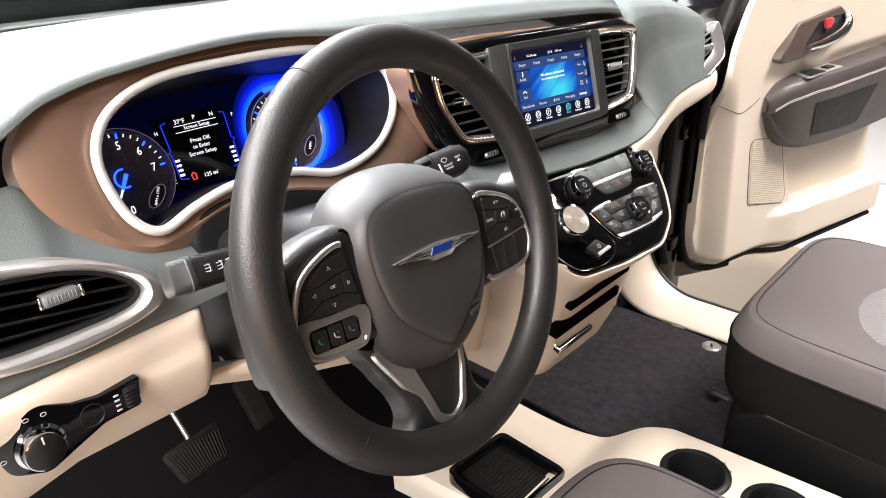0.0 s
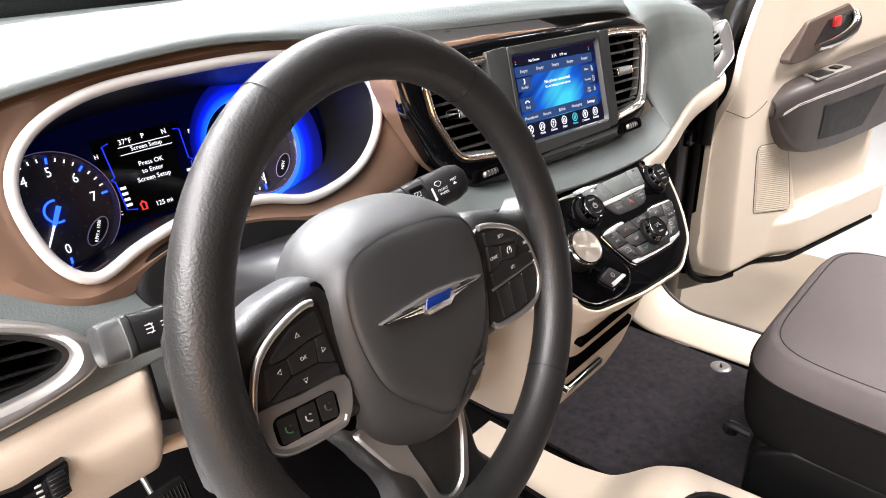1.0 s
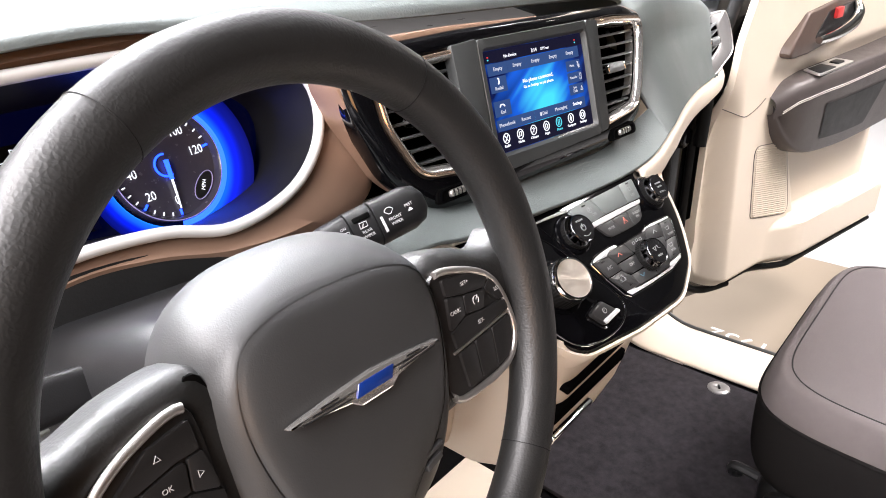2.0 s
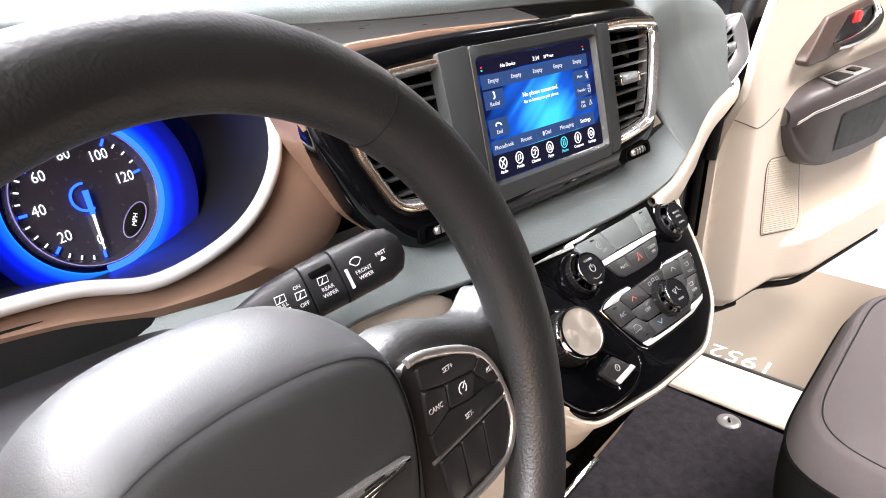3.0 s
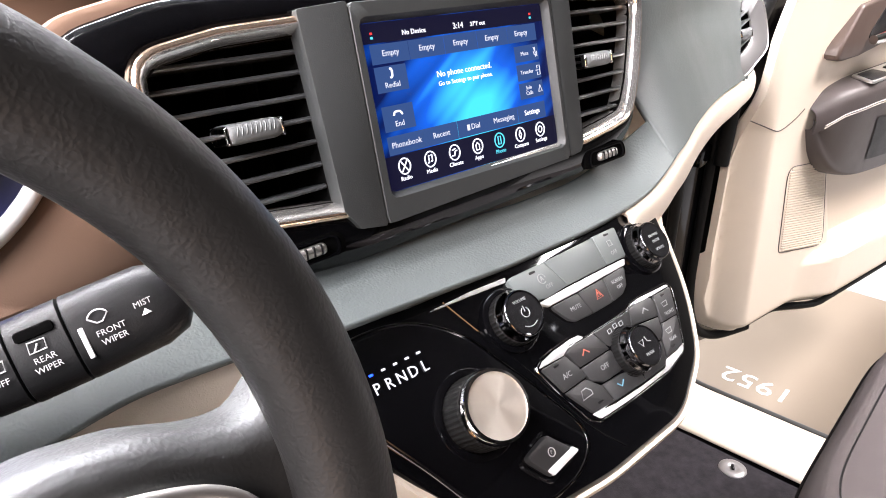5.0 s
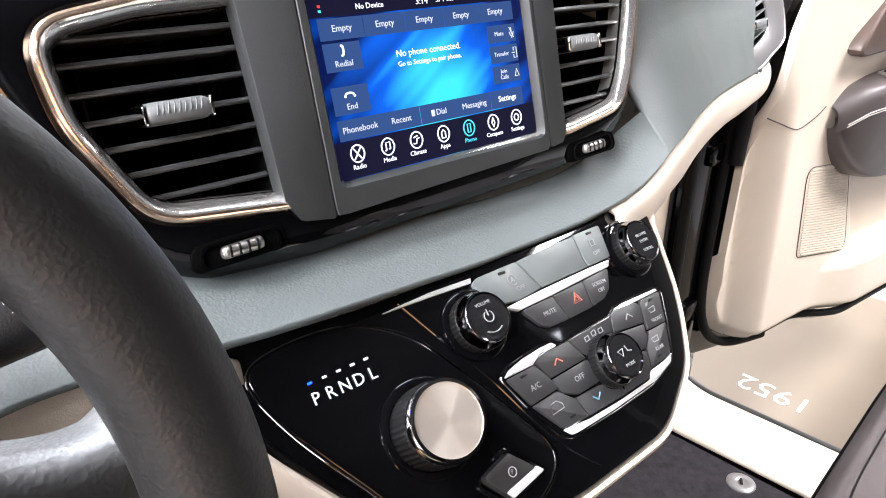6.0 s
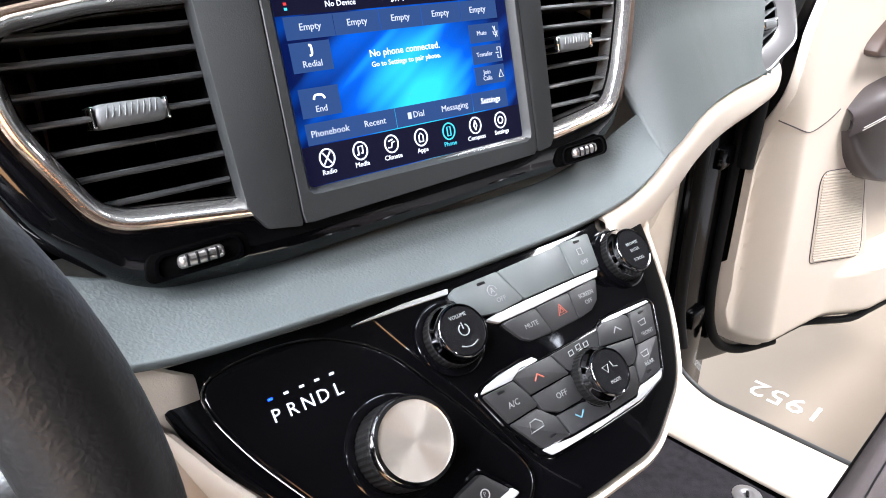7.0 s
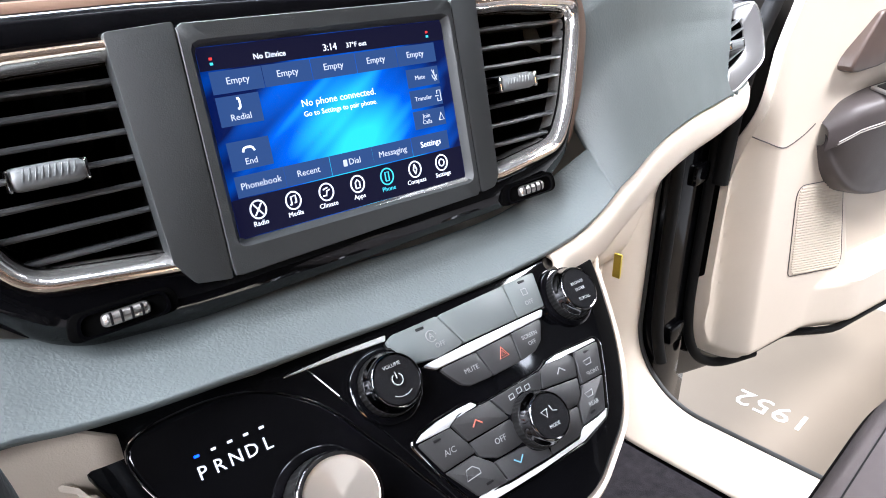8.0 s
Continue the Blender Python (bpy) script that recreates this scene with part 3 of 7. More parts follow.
def band_skin(s, t):
    x = -0.80 + 1.006 * s
    ty, tz, by, bz, bulge = along(BAND, x)
    a = t * math.pi
    n = Vector((tz - bz, by - ty)).normalized()       # (y, z) outwards is -y and down
    y = ty + (by - ty) * t - bulge * math.sin(a) * abs(n.x)
    z = tz + (bz - tz) * t - bulge * math.sin(a) * 0.35
    q = INV_LV @ Vector((x, y, z))
    if inside((q.x, q.y), LV_HOLE):
        y += 0.110
    q = INV_RING @ Vector((x, y, z))
    if inside((q.x, q.y), RING_HOLE) and x > -0.66:
        z -= 0.05
    return x, y, z


thicken(part("padded_band", sheet(band_skin, 230, 30), M_GREY, dash, world_verts=True), 0.004, -1)

# cream panels below the band
def left_panel(s, t):
    x = -0.82 + 0.287 * s
    ty, tz, by, bz, _ = along(BAND, x)
    line = smooth_line([(by + 0.012, bz + 0.004), (by - 0.006, bz - 0.006), (by - 0.010, bz - 0.03), (0.022, 0.90), (0.034, 0.862), (0.055, 0.845), (0.12, 0.842)], 5)
    k = t * (len(line) - 1)
    i = min(int(k), len(line) - 2)
    y, z = (line[i][c] + (line[i + 1][c] - line[i][c]) * (k - i) for c in (0, 1))
    e = max(0.0, (s - 0.93) / 0.07)
    drop = max(0.0, 0.5 - s) * 0.12
    return x - 0.012 * e * max(0, t - 0.3), y + 0.05 * (1 - math.sqrt(max(0, 1 - e * e))), z - drop * max(0, t - 0.25)
thicken(part("lower_panel", sheet(left_panel, 50, 30), M_CREAM, dash, "cream lower dashboard panel", world_verts=True), 0.004, -1)


def knee_panel(s, t):
    x = -0.62 + 0.455 * s
    bot = 0.835 - 0.10 * max(0.0, (x + 0.55)) / 0.35
    top = along([(-0.62, 0.866), (-0.45, 0.866), (-0.40, 0.905), (-0.36, 0.952), (-0.30, 0.974), (-0.25, 0.984), (-0.215, 0.986), (-0.195, 0.980), (-0.165, 0.962)], x)[0]
    line = smooth_line([(0.030, top), (0.022, top - 0.004), (0.026, top * 0.6 + bot * 0.4), (0.045, bot + 0.02), (0.062, bot), (0.12, bot - 0.004)], 5)
    k = t * (len(line) - 1)
    i = min(int(k), len(line) - 2)
    y, z = (line[i][c] + (line[i + 1][c] - line[i][c]) * (k - i) for c in (0, 1))
    y += 0.045 * max(0.0, (-0.42 - x) / 0.2) - 0.036 * max(0.0, (x + 0.36) / 0.15)
    return x, y, z
thicken(part("knee_panel", sheet(knee_panel, 40, 26), M_CREAM, dash, "cream knee panel", world_verts=True), 0.004, -1)


def glove_panel(s, t):
    x = 0.12 + 0.585 * s
    if x < 0.203:
        y0, z0 = along(BAND, x)[2:4]
    else:
        y0, z0 = along(PAD_SIDE, x)[:2]
    line = smooth_line([(y0 + 0.016, z0 - 0.004), (y0 - 0.002, z0 - 0.006), (y0 - 0.006, z0 - 0.019), (y0 - 0.003, z0 - 0.036), (y0 + 0.012, z0 - 0.050), (y0 + 0.05, z0 - 0.060), (0.14, 0.90), (0.17, 0.80), (0.19, 0.70), (0.24, 0.69)], 5)
    k = t * (len(line) - 1)
    i = min(int(k), len(line) - 2)
    y, z = (line[i][c] + (line[i + 1][c] - line[i][c]) * (k - i) for c in (0, 1))
    return x, y, z
thicken(part("glove_panel", sheet(glove_panel, 50, 36), M_CREAM, dash, "cream glovebox panel", world_verts=True), 0.004, -1)

# brown surround of the gauges and the strip that runs on above the screen
BROWN_OUT = smooth_loop([(-0.247, 0.048), (-0.212, 0.094), (-0.12, 0.118), (0.0, 0.125), (0.11, 0.126), (0.20, 0.119), (0.226, 0.07), (0.226, 0.0), (0.200, -0.052), (0.12, -0.066), (0.05, -0.062), (-0.01, -0.047), (-0.07, -0.042), (-0.165, -0.060), (-0.226, -0.010)], 6)
part("cluster_surround", band_between([(inset(BROWN_OUT, -0.002), -0.03), (BROWN_OUT, -0.006), (inset(BROWN_OUT, 0.012), 0.000), (inset(RING, -0.012), -0.004), (RING, -0.008), (inset(RING, 0.003), -0.03)], (0, 0.03), 180), M_BROWN, dash, "brown satin surround of the gauges").matrix_local = Matrix.Identity(4)
dash.children[-1].matrix_parent_inverse = Matrix.Identity(4)
bpy.data.objects["cluster_surround"].matrix_basis = dash.matrix_basis.inverted() @ P_RING


# ---- instrument cluster ----
cluster = thing("instrument_cluster", P_RING, "lit blue instrument cluster with two round gauges", "gauges")
part("silver_rim", tube([(x, y, -0.002) for x, y in inset(RING, 0.001)], 0.0048, True, 12), M_RING, cluster, "satin silver rim")
IN_BACK = [(x * 0.93, y * 0.86 + 0.004) for x, y in RING]
part("inner_wall", band_between([(inset(RING, 0.003), -0.006), (IN_BACK, -0.088), (inset(IN_BACK, -0.004), -0.092), (inset(RING, -0.001), -0.012)], (0, 0.03), 160), M_DARK, cluster)
part("back_plate", slab(inset(IN_BACK, -0.002), -0.100, -0.090, 0.001), glow("backlit_face", (0.0, 0.006, 0.15), 0.07), cluster, "dark blue backlit gauge face")

# ---- centre bezel with screen and two vents ----
centre = thing("vent_console", P_UP, "gloss black vent console with two chrome-edged air vents", "air vents")
OUT = fillet([(-0.240, 0.108, 0.03), (-0.185, 0.1215, 0.1), (-0.10, 0.1235, 0.2), (0.06, 0.1222, 0.2), (0.180, 0.1195, 0.03), (0.2275, 0.108, 0.02), (0.2250, 0.082, 0.05), (0.200, 0.024, 0.08), (0.184, -0.008, 0.03), (0.154, -0.0245, 0.05), (0.108, -0.0310, 0.1), (0.0, -0.0345, 0.2), (-0.10, -0.0380, 0.2), (-0.166, -0.0335, 0.05), (-0.206, 0.004, 0.06), (-0.233, 0.068, 0.06)], 0.02, 7)
HOLE = fillet([(-0.209, 0.0945, 0.020), (-0.160, 0.1025, 0.06), (-0.10, 0.1045, 0.2), (0.139, 0.1070, 0.1), (0.2125, 0.1025, 0.022), (0.2105, 0.079, 0.06), (0.188, 0.026, 0.08), (0.170, 0.0015, 0.03), (0.106, -0.0065, 0.1), (-0.10, -0.0080, 0.2), (-0.178, 0.0015, 0.03), (-0.204, 0.050, 0.06)], 0.02, 7)
BROWN = fillet([(-0.246, 0.113, 0.03), (-0.185, 0.1262, 0.1), (-0.10, 0.1270, 0.2), (0.06, 0.1216, 0.2), (0.185, 0.1195, 0.04), (0.241, 0.108, 0.03), (0.244, 0.083, 0.05), (0.222, 0.036, 0.05), (0.196, 0.000, 0.04), (0.160, -0.016), (0.10, -0.025), (-0.10, -0.031), (-0.16, -0.028), (-0.202, 0.008), (-0.232, 0.066)], 0.02, 6)
part("brown_trim", band_between([(BROWN, -0.046), (BROWN, -0.012), (inset(BROWN, 0.0012), -0.0085), (inset(BROWN, 0.004), -0.0070), (inset(OUT, 0.003), -0.0070), (inset(OUT, 0.005), -0.012), (inset(OUT, 0.005), -0.046)], (0, 0.05), 200, up_warp), M_BROWN, centre, "brown satin trim round the bezel")
part("black_frame", band_between([(inset(OUT, 0.002), -0.03), (inset(OUT, -0.001), -0.014), (inset(OUT, 0.0010), -0.0080), (inset(OUT, 0.0035), -0.0042), (inset(OUT, 0.0070), -0.0014), (inset(HOLE, -0.0045), 0.0002), (inset(HOLE, -0.003), 0.0), (HOLE, -0.002), (HOLE, -0.03)], (0, 0.05), 220, up_warp), M_PIANO, centre, "gloss black bezel")
HOLE_IN = inset(HOLE, 0.0085)
part("chrome_edge", band_between([(inset(HOLE, 0.0020), 0.0030), (inset(HOLE, 0.0026), 0.0040), (inset(HOLE, 0.0046), 0.0026), (inset(HOLE, 0.0072), -0.002), (inset(HOLE, 0.0086), -0.008), (inset(HOLE, 0.0088), -0.018)], (0, 0.05), 220, up_warp), M_TRIM, centre, "bright satin chrome edge")
# Outer half of the chrome, its warm reflection given as colour.
part("outer_edge", band_between([(inset(HOLE, -0.001), -0.004), (inset(HOLE, -0.001), 0.0022), (inset(HOLE, 0.0002), 0.0034), (inset(HOLE, 0.0018), 0.0038), (inset(HOLE, 0.0021), 0.0028)], (0, 0.05), 220, up_warp), M_WARMREFLEX, centre, "outer chrome edge tinted with a painted warm reflection")
# Duct walls, back and rear vanes carry the duct's shade as colour.
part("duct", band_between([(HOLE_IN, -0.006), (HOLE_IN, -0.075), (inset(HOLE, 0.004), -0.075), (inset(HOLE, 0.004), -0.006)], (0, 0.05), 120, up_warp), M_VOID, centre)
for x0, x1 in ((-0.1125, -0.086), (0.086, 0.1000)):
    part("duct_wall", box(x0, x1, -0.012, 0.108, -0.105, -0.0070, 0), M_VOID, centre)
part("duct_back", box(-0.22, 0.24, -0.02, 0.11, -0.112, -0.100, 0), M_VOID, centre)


def edge_at(v, right):
    xs = []
    for i in range(len(HOLE_IN)):
        (ax, ay), (bx, by) = HOLE_IN[i - 1], HOLE_IN[i]
        if (ay - v) * (by - v) <= 0 and ay != by:
            xs.append(ax + (bx - ax) * (v - ay) / (by - ay))
    return max(xs) if right else min(xs)


def slat(x0, x1, y, w, depth=0.024, name="slat", parent=centre, warp=up_warp):
    bm = bmesh.new()
    rings = []
    for k in range(9):
        x = x0 + (x1 - x0) * k / 8
        o = warp(x, y) if warp else 0
        sec = [(-0.0006, 0.0016), (0.0008, 0.0010), (0.0012, -0.001), (0.0010, -0.006), (0.0004, -depth), (-0.0004, -depth), (-0.0014, -0.006), (-0.0019, -0.001), (-0.0016, 0.0010)]
        rings.append([(x, y + a + b * 0.06, w + b + o) for a, b in sec])
    bridge(bm, rings, True, True, True)
    return part(name, bm, M_SLAT, parent)


def vent_tab(x, y, w, parent, warp=up_warp):
    o = warp(x, y) if warp else 0
    hw, hh = 0.0164, 0.0054
    tab = part("vent_tab", box(x - hw, x + hw, y - hh, y + hh, w - 0.012 + o, w + 0.0148 + o, 0.0048, 4), M_TAB, parent, "ribbed grey vent tab")
    for s in (-1, 1):
        cx = x + s * (hw - 0.0006)
        part("end_cap", box(cx - 0.0010, cx + 0.0010, y - hh + 0.0004, y + hh - 0.0004, w - 0.006 + o, w + 0.0140 + o, 0.0015, 3), M_CHROME, tab, "chrome end cap")
    for k in range(9):
        xx = x - 0.0104 + 0.0026 * k
        arc = [(xx + 0.0011 * math.sin(a) * 1.5, y + 0.0004 + 0.0051 * math.sin(a), w + 0.0092 + o + 0.0056 * math.cos(a)) for a in (radians(q) for q in range(-14, 63, 11))]
        part("grip_rib", tube(arc, 0.00042, False, 5), M_TAB, tab)


for v in (0.088, 0.077, 0.064, 0.051, 0.038, 0.025, 0.012):
    slat(edge_at(v, False) - 0.002, -0.1135, v, -0.010)
for v in (0.0895, 0.0773, 0.0648, 0.0524, 0.0390, 0.0262, 0.0130):
    slat(0.098, edge_at(v, True) + 0.002, v, -0.010)
vent_tab(-0.154, 0.0505, -0.010, centre)
vent_tab(0.132, 0.0524, -0.010, centre)
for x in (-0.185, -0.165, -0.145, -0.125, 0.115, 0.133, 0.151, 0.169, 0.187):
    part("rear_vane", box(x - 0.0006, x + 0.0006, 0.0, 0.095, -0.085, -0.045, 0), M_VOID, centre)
for x in (-0.140, 0.1305):
    o = up_warp(x, 0)
    well = part("thumb_well", slab(fillet([(x - 0.027, -0.028), (x + 0.027, -0.027), (x + 0.024, -0.013), (x - 0.024, -0.014)], 0.007), -0.004 + o, 0.0006 + o, 0.0006), M_VOID, centre)
    ring_out = fillet([(x - 0.0225, -0.0275), (x + 0.0225, -0.0265), (x + 0.0205, -0.0140), (x - 0.0205, -0.0150)], 0.006)
    ring_in = fillet([(x - 0.0205, -0.0262), (x + 0.0205, -0.0252), (x + 0.0190, -0.0152), (x - 0.0190, -0.0162)], 0.005)
    part("well_ring", band_between([(ring_out, o), (ring_out, 0.002 + o), (ring_in, 0.002 + o), (ring_in, o)], (x, -0.0207), 60), M_PIANO, well, "gloss black ring")
    thumb = part("thumb_wheel", slab(fillet([(x - 0.0110, -0.0243), (x + 0.0125, -0.0236), (x + 0.0120, -0.0168), (x - 0.0105, -0.0175)], 0.003), 0.0 + o, 0.0045 + o, 0.003, steps=3), M_PODFRAME, well, "small ribbed silver thumb wheel")
    for k in range(4):
        xx = x - 0.0065 + 0.0048 * k
        part("groove", box(xx - 0.0006, xx + 0.0006, -0.0232, -0.0172, 0.003 + o, 0.0047 + o, 0.0002, 1), M_DARK, thumb)

screen = thing("touch_screen", P_UP @ pose(0, 0, 0.001), "lit blue touch screen in a dark grey plastic housing", "screen")
part("left_wing", slab(fillet([(-0.117, 0.108), (-0.113, -0.003), (-0.104, -0.016), (-0.0855, -0.019), (-0.0846, 0.110)], 0.002), -0.0085, 0.0038, 0.0005), M_HOUSING, screen)
part("right_wing", slab(fillet([(0.0838, 0.109), (0.0848, -0.0130), (0.097, -0.0115), (0.1015, -0.0050), (0.1040, 0.1075)], 0.003), -0.0085, 0.0036, 0.0006), M_HOUSING, screen)
FR_O = fillet([(-0.084, 0.109), (-0.085, -0.0185), (0.0842, -0.0135), (0.0832, 0.109)], 0.003)
FR_I = fillet([(-0.0765, 0.0975), (-0.0765, -0.0015), (0.0775, -0.0015), (0.0775, 0.0975)], 0.002)
part("housing", band_between([(FR_O, -0.03), (FR_O, 0.0036), (inset(FR_O, 0.0005), 0.0041), (inset(FR_I, -0.003), 0.0042), (FR_I, 0.0), (inset(FR_I, 0.0008), -0.006)], (0, 0.05), 140), M_HOUSING, screen)
M_SCREEN = glow("screen_glass", (0.02, 0.14, 0.75), 0.7)
display = part("display", box(-0.0763, 0.0773, -0.0013, 0.0973, -0.006, -0.001, 0), M_SCREEN, screen, "glowing blue display")

# ---- lower control panel ----
panel = thing("control_panel", P_LOW, "gloss black control panel with silver edged climate buttons", "control panel")
PANEL = fillet([(-0.198, 0.056, 0.01), (-0.171, 0.0, 0.2), (-0.132, -0.062, 0.05), (-0.105, -0.093, 0.04), (-0.02, -0.100, 0.2), (0.066, -0.098, 0.06), (0.114, -0.070, 0.06), (0.141, -0.028, 0.2), (0.157, 0.028, 0.1), (0.161, 0.066, 0.01), (0.10, 0.053, 0), (0.0, 0.047, 0), (-0.10, 0.048, 0)], 0.02, 7)
part("gloss_face", slab(PANEL, -0.03, 0.0, 0.003, warp=low_warp, fan=6), M_PIANO, panel)
rim = [(x, min(y, 0.036)) for x, y in inset(PANEL, -0.0065)]
part("cream_edge", band_between([(inset(rim, -0.001), -0.05), (rim, -0.004), (inset(rim, 0.0022), -0.001), (inset(rim, 0.0045), -0.002), (inset(rim, 0.0055), -0.03)], (-0.02, -0.02), 160, low_warp), M_CREAM, panel, "cream edge of the panel")

stack = thing("center_stack", pose(0, 0.1, 0.64), "cream lower centre stack with dark storage slots", "dashboard trim")
def rrect(x0, x1, y0, y1, z, r=0.035):
    return [(x, y, z) for x, y in fillet([(x0, y0), (x1, y0), (x1, y1), (x0, y1)], r, 6)]
bm = bmesh.new()
bridge(bm, [rrect(-0.175, 0.143, -0.045, 0.28, 0.93), rrect(-0.150, 0.128, -0.108, 0.28, 0.880), rrect(-0.132, 0.118, -0.120, 0.28, 0.862), rrect(-0.118, 0.112, -0.105, 0.28, 0.83), rrect(-0.110, 0.108, -0.090, 0.28, 0.78), rrect(-0.104, 0.104, -0.070, 0.28, 0.71), rrect(-0.100, 0.100, -0.050, 0.28, 0.665), rrect(-0.095, 0.095, 0.0, 0.28, 0.64)], True, True, True)
part("stack_body", bm, M_CREAM, stack, world_verts=True)

# ---- steering wheel ----
def mirrored(pts, s):
    return [(s * p[0], *p[1:]) for p in pts]


wheel = thing("steering_wheel", P_WHEEL, "black leather steering wheel with buttons and silver spoke trim", "steering wheel")
R0, r0 = 0.1755, 0.0185
bm = bmesh.new()
rings = []
for k in range(120):
    a = 2 * math.pi * k / 120
    rings.append([((R0 + r0 * math.cos(b)) * math.cos(a), (R0 + r0 * math.cos(b)) * math.sin(a), r0 * 0.92 * math.sin(b)) for b in (2 * math.pi * j / 24 for j in range(24))])
vs = [[bm.verts.new(p) for p in r] for r in rings]
for i in range(120):
    for j in range(24):
        bm.faces.new((vs[i][j], vs[(i + 1) % 120][j], vs[(i + 1) % 120][(j + 1) % 24], vs[i][(j + 1) % 24]))
part("rim", bm, M_WHEEL, wheel)
HUB = smooth_loop([(0, 0.078), (0.040, 0.074), (0.070, 0.058), (0.086, 0.028), (0.087, -0.012), (0.084, -0.052), (0.066, -0.088), (0.032, -0.108), (0.0, -0.112), (-0.032, -0.108), (-0.066, -0.088), (-0.084, -0.052), (-0.087, -0.012), (-0.086, 0.028), (-0.070, 0.058), (-0.040, 0.074)], 6)
SHIELD = smooth_loop([(0, 0.054), (0.040, 0.051), (0.064, 0.040), (0.072, 0.014), (0.068, -0.018), (0.055, -0.048), (0.026, -0.074), (0, -0.090), (-0.026, -0.074), (-0.055, -0.048), (-0.068, -0.018), (-0.072, 0.014), (-0.064, 0.040), (-0.040, 0.051)], 6)
HUB_RAYS = [2 * math.pi * k / 120 for k in range(120)]
hub_far, hub_near = polar(HUB, HUB_RAYS, (0, -0.015)), polar(SHIELD, HUB_RAYS, (0, -0.015))


def hub_ring(k, w, dip):
    """A ring between the cover's outline (k = 0) and the shield's (k = 1), dipping towards the top."""
    return [(a[0] + (b[0] - a[0]) * k, a[1] + (b[1] - a[1]) * k, w - dip * max(0.0, (a[1] + 0.03) / 0.116) ** 1.3) for a, b in zip(hub_far, hub_near)]


bm = bmesh.new()
bridge(bm, [hub_ring(0.06, -0.054, 0.0), hub_ring(0.0, -0.033, 0.014), hub_ring(0.02, -0.026, 0.017), hub_ring(0.10, -0.0175, 0.0165), hub_ring(0.24, -0.0105, 0.0145), hub_ring(0.45, -0.0045, 0.0105), hub_ring(0.70, 0.0005, 0.006), hub_ring(0.92, 0.0035, 0.003), hub_ring(1.0, 0.0040, 0.0025)], True, True, False)
part("airbag_cover", bm, M_HUB, wheel, "charcoal airbag cover")
bm = bmesh.new()
face_rows = [(1.02, 0.0005, 0.0025, 0.0), (1.0, 0.0036, 0.0026, 0.0004), (0.985, 0.0036, 0.0024, 0.0009), (0.965, 0.0054, 0.0022, 0.0), (0.93, 0.0070, 0.0020, -0.0004), (0.85, 0.0084, 0.0015, -0.0003), (0.65, 0.0098, 0.0006, 0.0), (0.4, 0.0108, 0.0, 0.0), (0.15, 0.0113, 0.0, 0.0)]
bridge(bm, [[(x * k, (y + 0.015) * k - 0.015, w - dip * max(0.0, (y + 0.03) / 0.09) + groove * max(0.0, min(1.0, (y + 0.01) / 0.05))) for x, y in hub_near] for k, w, dip, groove in face_rows], True, False, True)
part("cover_shield", bm, M_HUB, wheel)
part("shadow_gap", slab(smooth_loop(mirrored([(0.079, 0.036), (0.0925, 0.033), (0.0905, 0.0), (0.0895, -0.030), (0.0895, -0.058), (0.078, -0.060), (0.074, 0.0)], -1), 4), -0.030, -0.0085, 0.001), M_VOID, wheel)
column = thing("steering_column", P_WHEEL @ pose(0, 0, -0.10), "dark steering column shroud behind the wheel", "steering column")
bm = bmesh.new()
bridge(bm, [[(x, y - k * 0.005, w) for x, y in fillet([(-hw, -0.075), (hw, -0.075), (hw, t), (-hw, t)], 0.03)] for k, (w, hw, t) in enumerate(((0.045, 0.066, 0.046), (0.036, 0.078, 0.056), (0.0, 0.084, 0.062), (-0.05, 0.086, 0.066), (-0.16, 0.088, 0.066)))], True, True, True)
part("shroud", bm, M_DARK, column)
boot = slab(smooth_loop([(-0.112, -0.034), (-0.070, -0.024), (-0.010, -0.028), (0.040, -0.044), (0.070, -0.070), (0.040, -0.094), (-0.040, -0.098), (-0.110, -0.090), (-0.128, -0.060)], 5), -0.040, -0.001, 0.010, steps=4)
bmesh.ops.transform(boot, matrix=P_RING, verts=boot.verts[:])
part("boot", boot, M_RUBBER, column, "black rubber boot", world_verts=True)

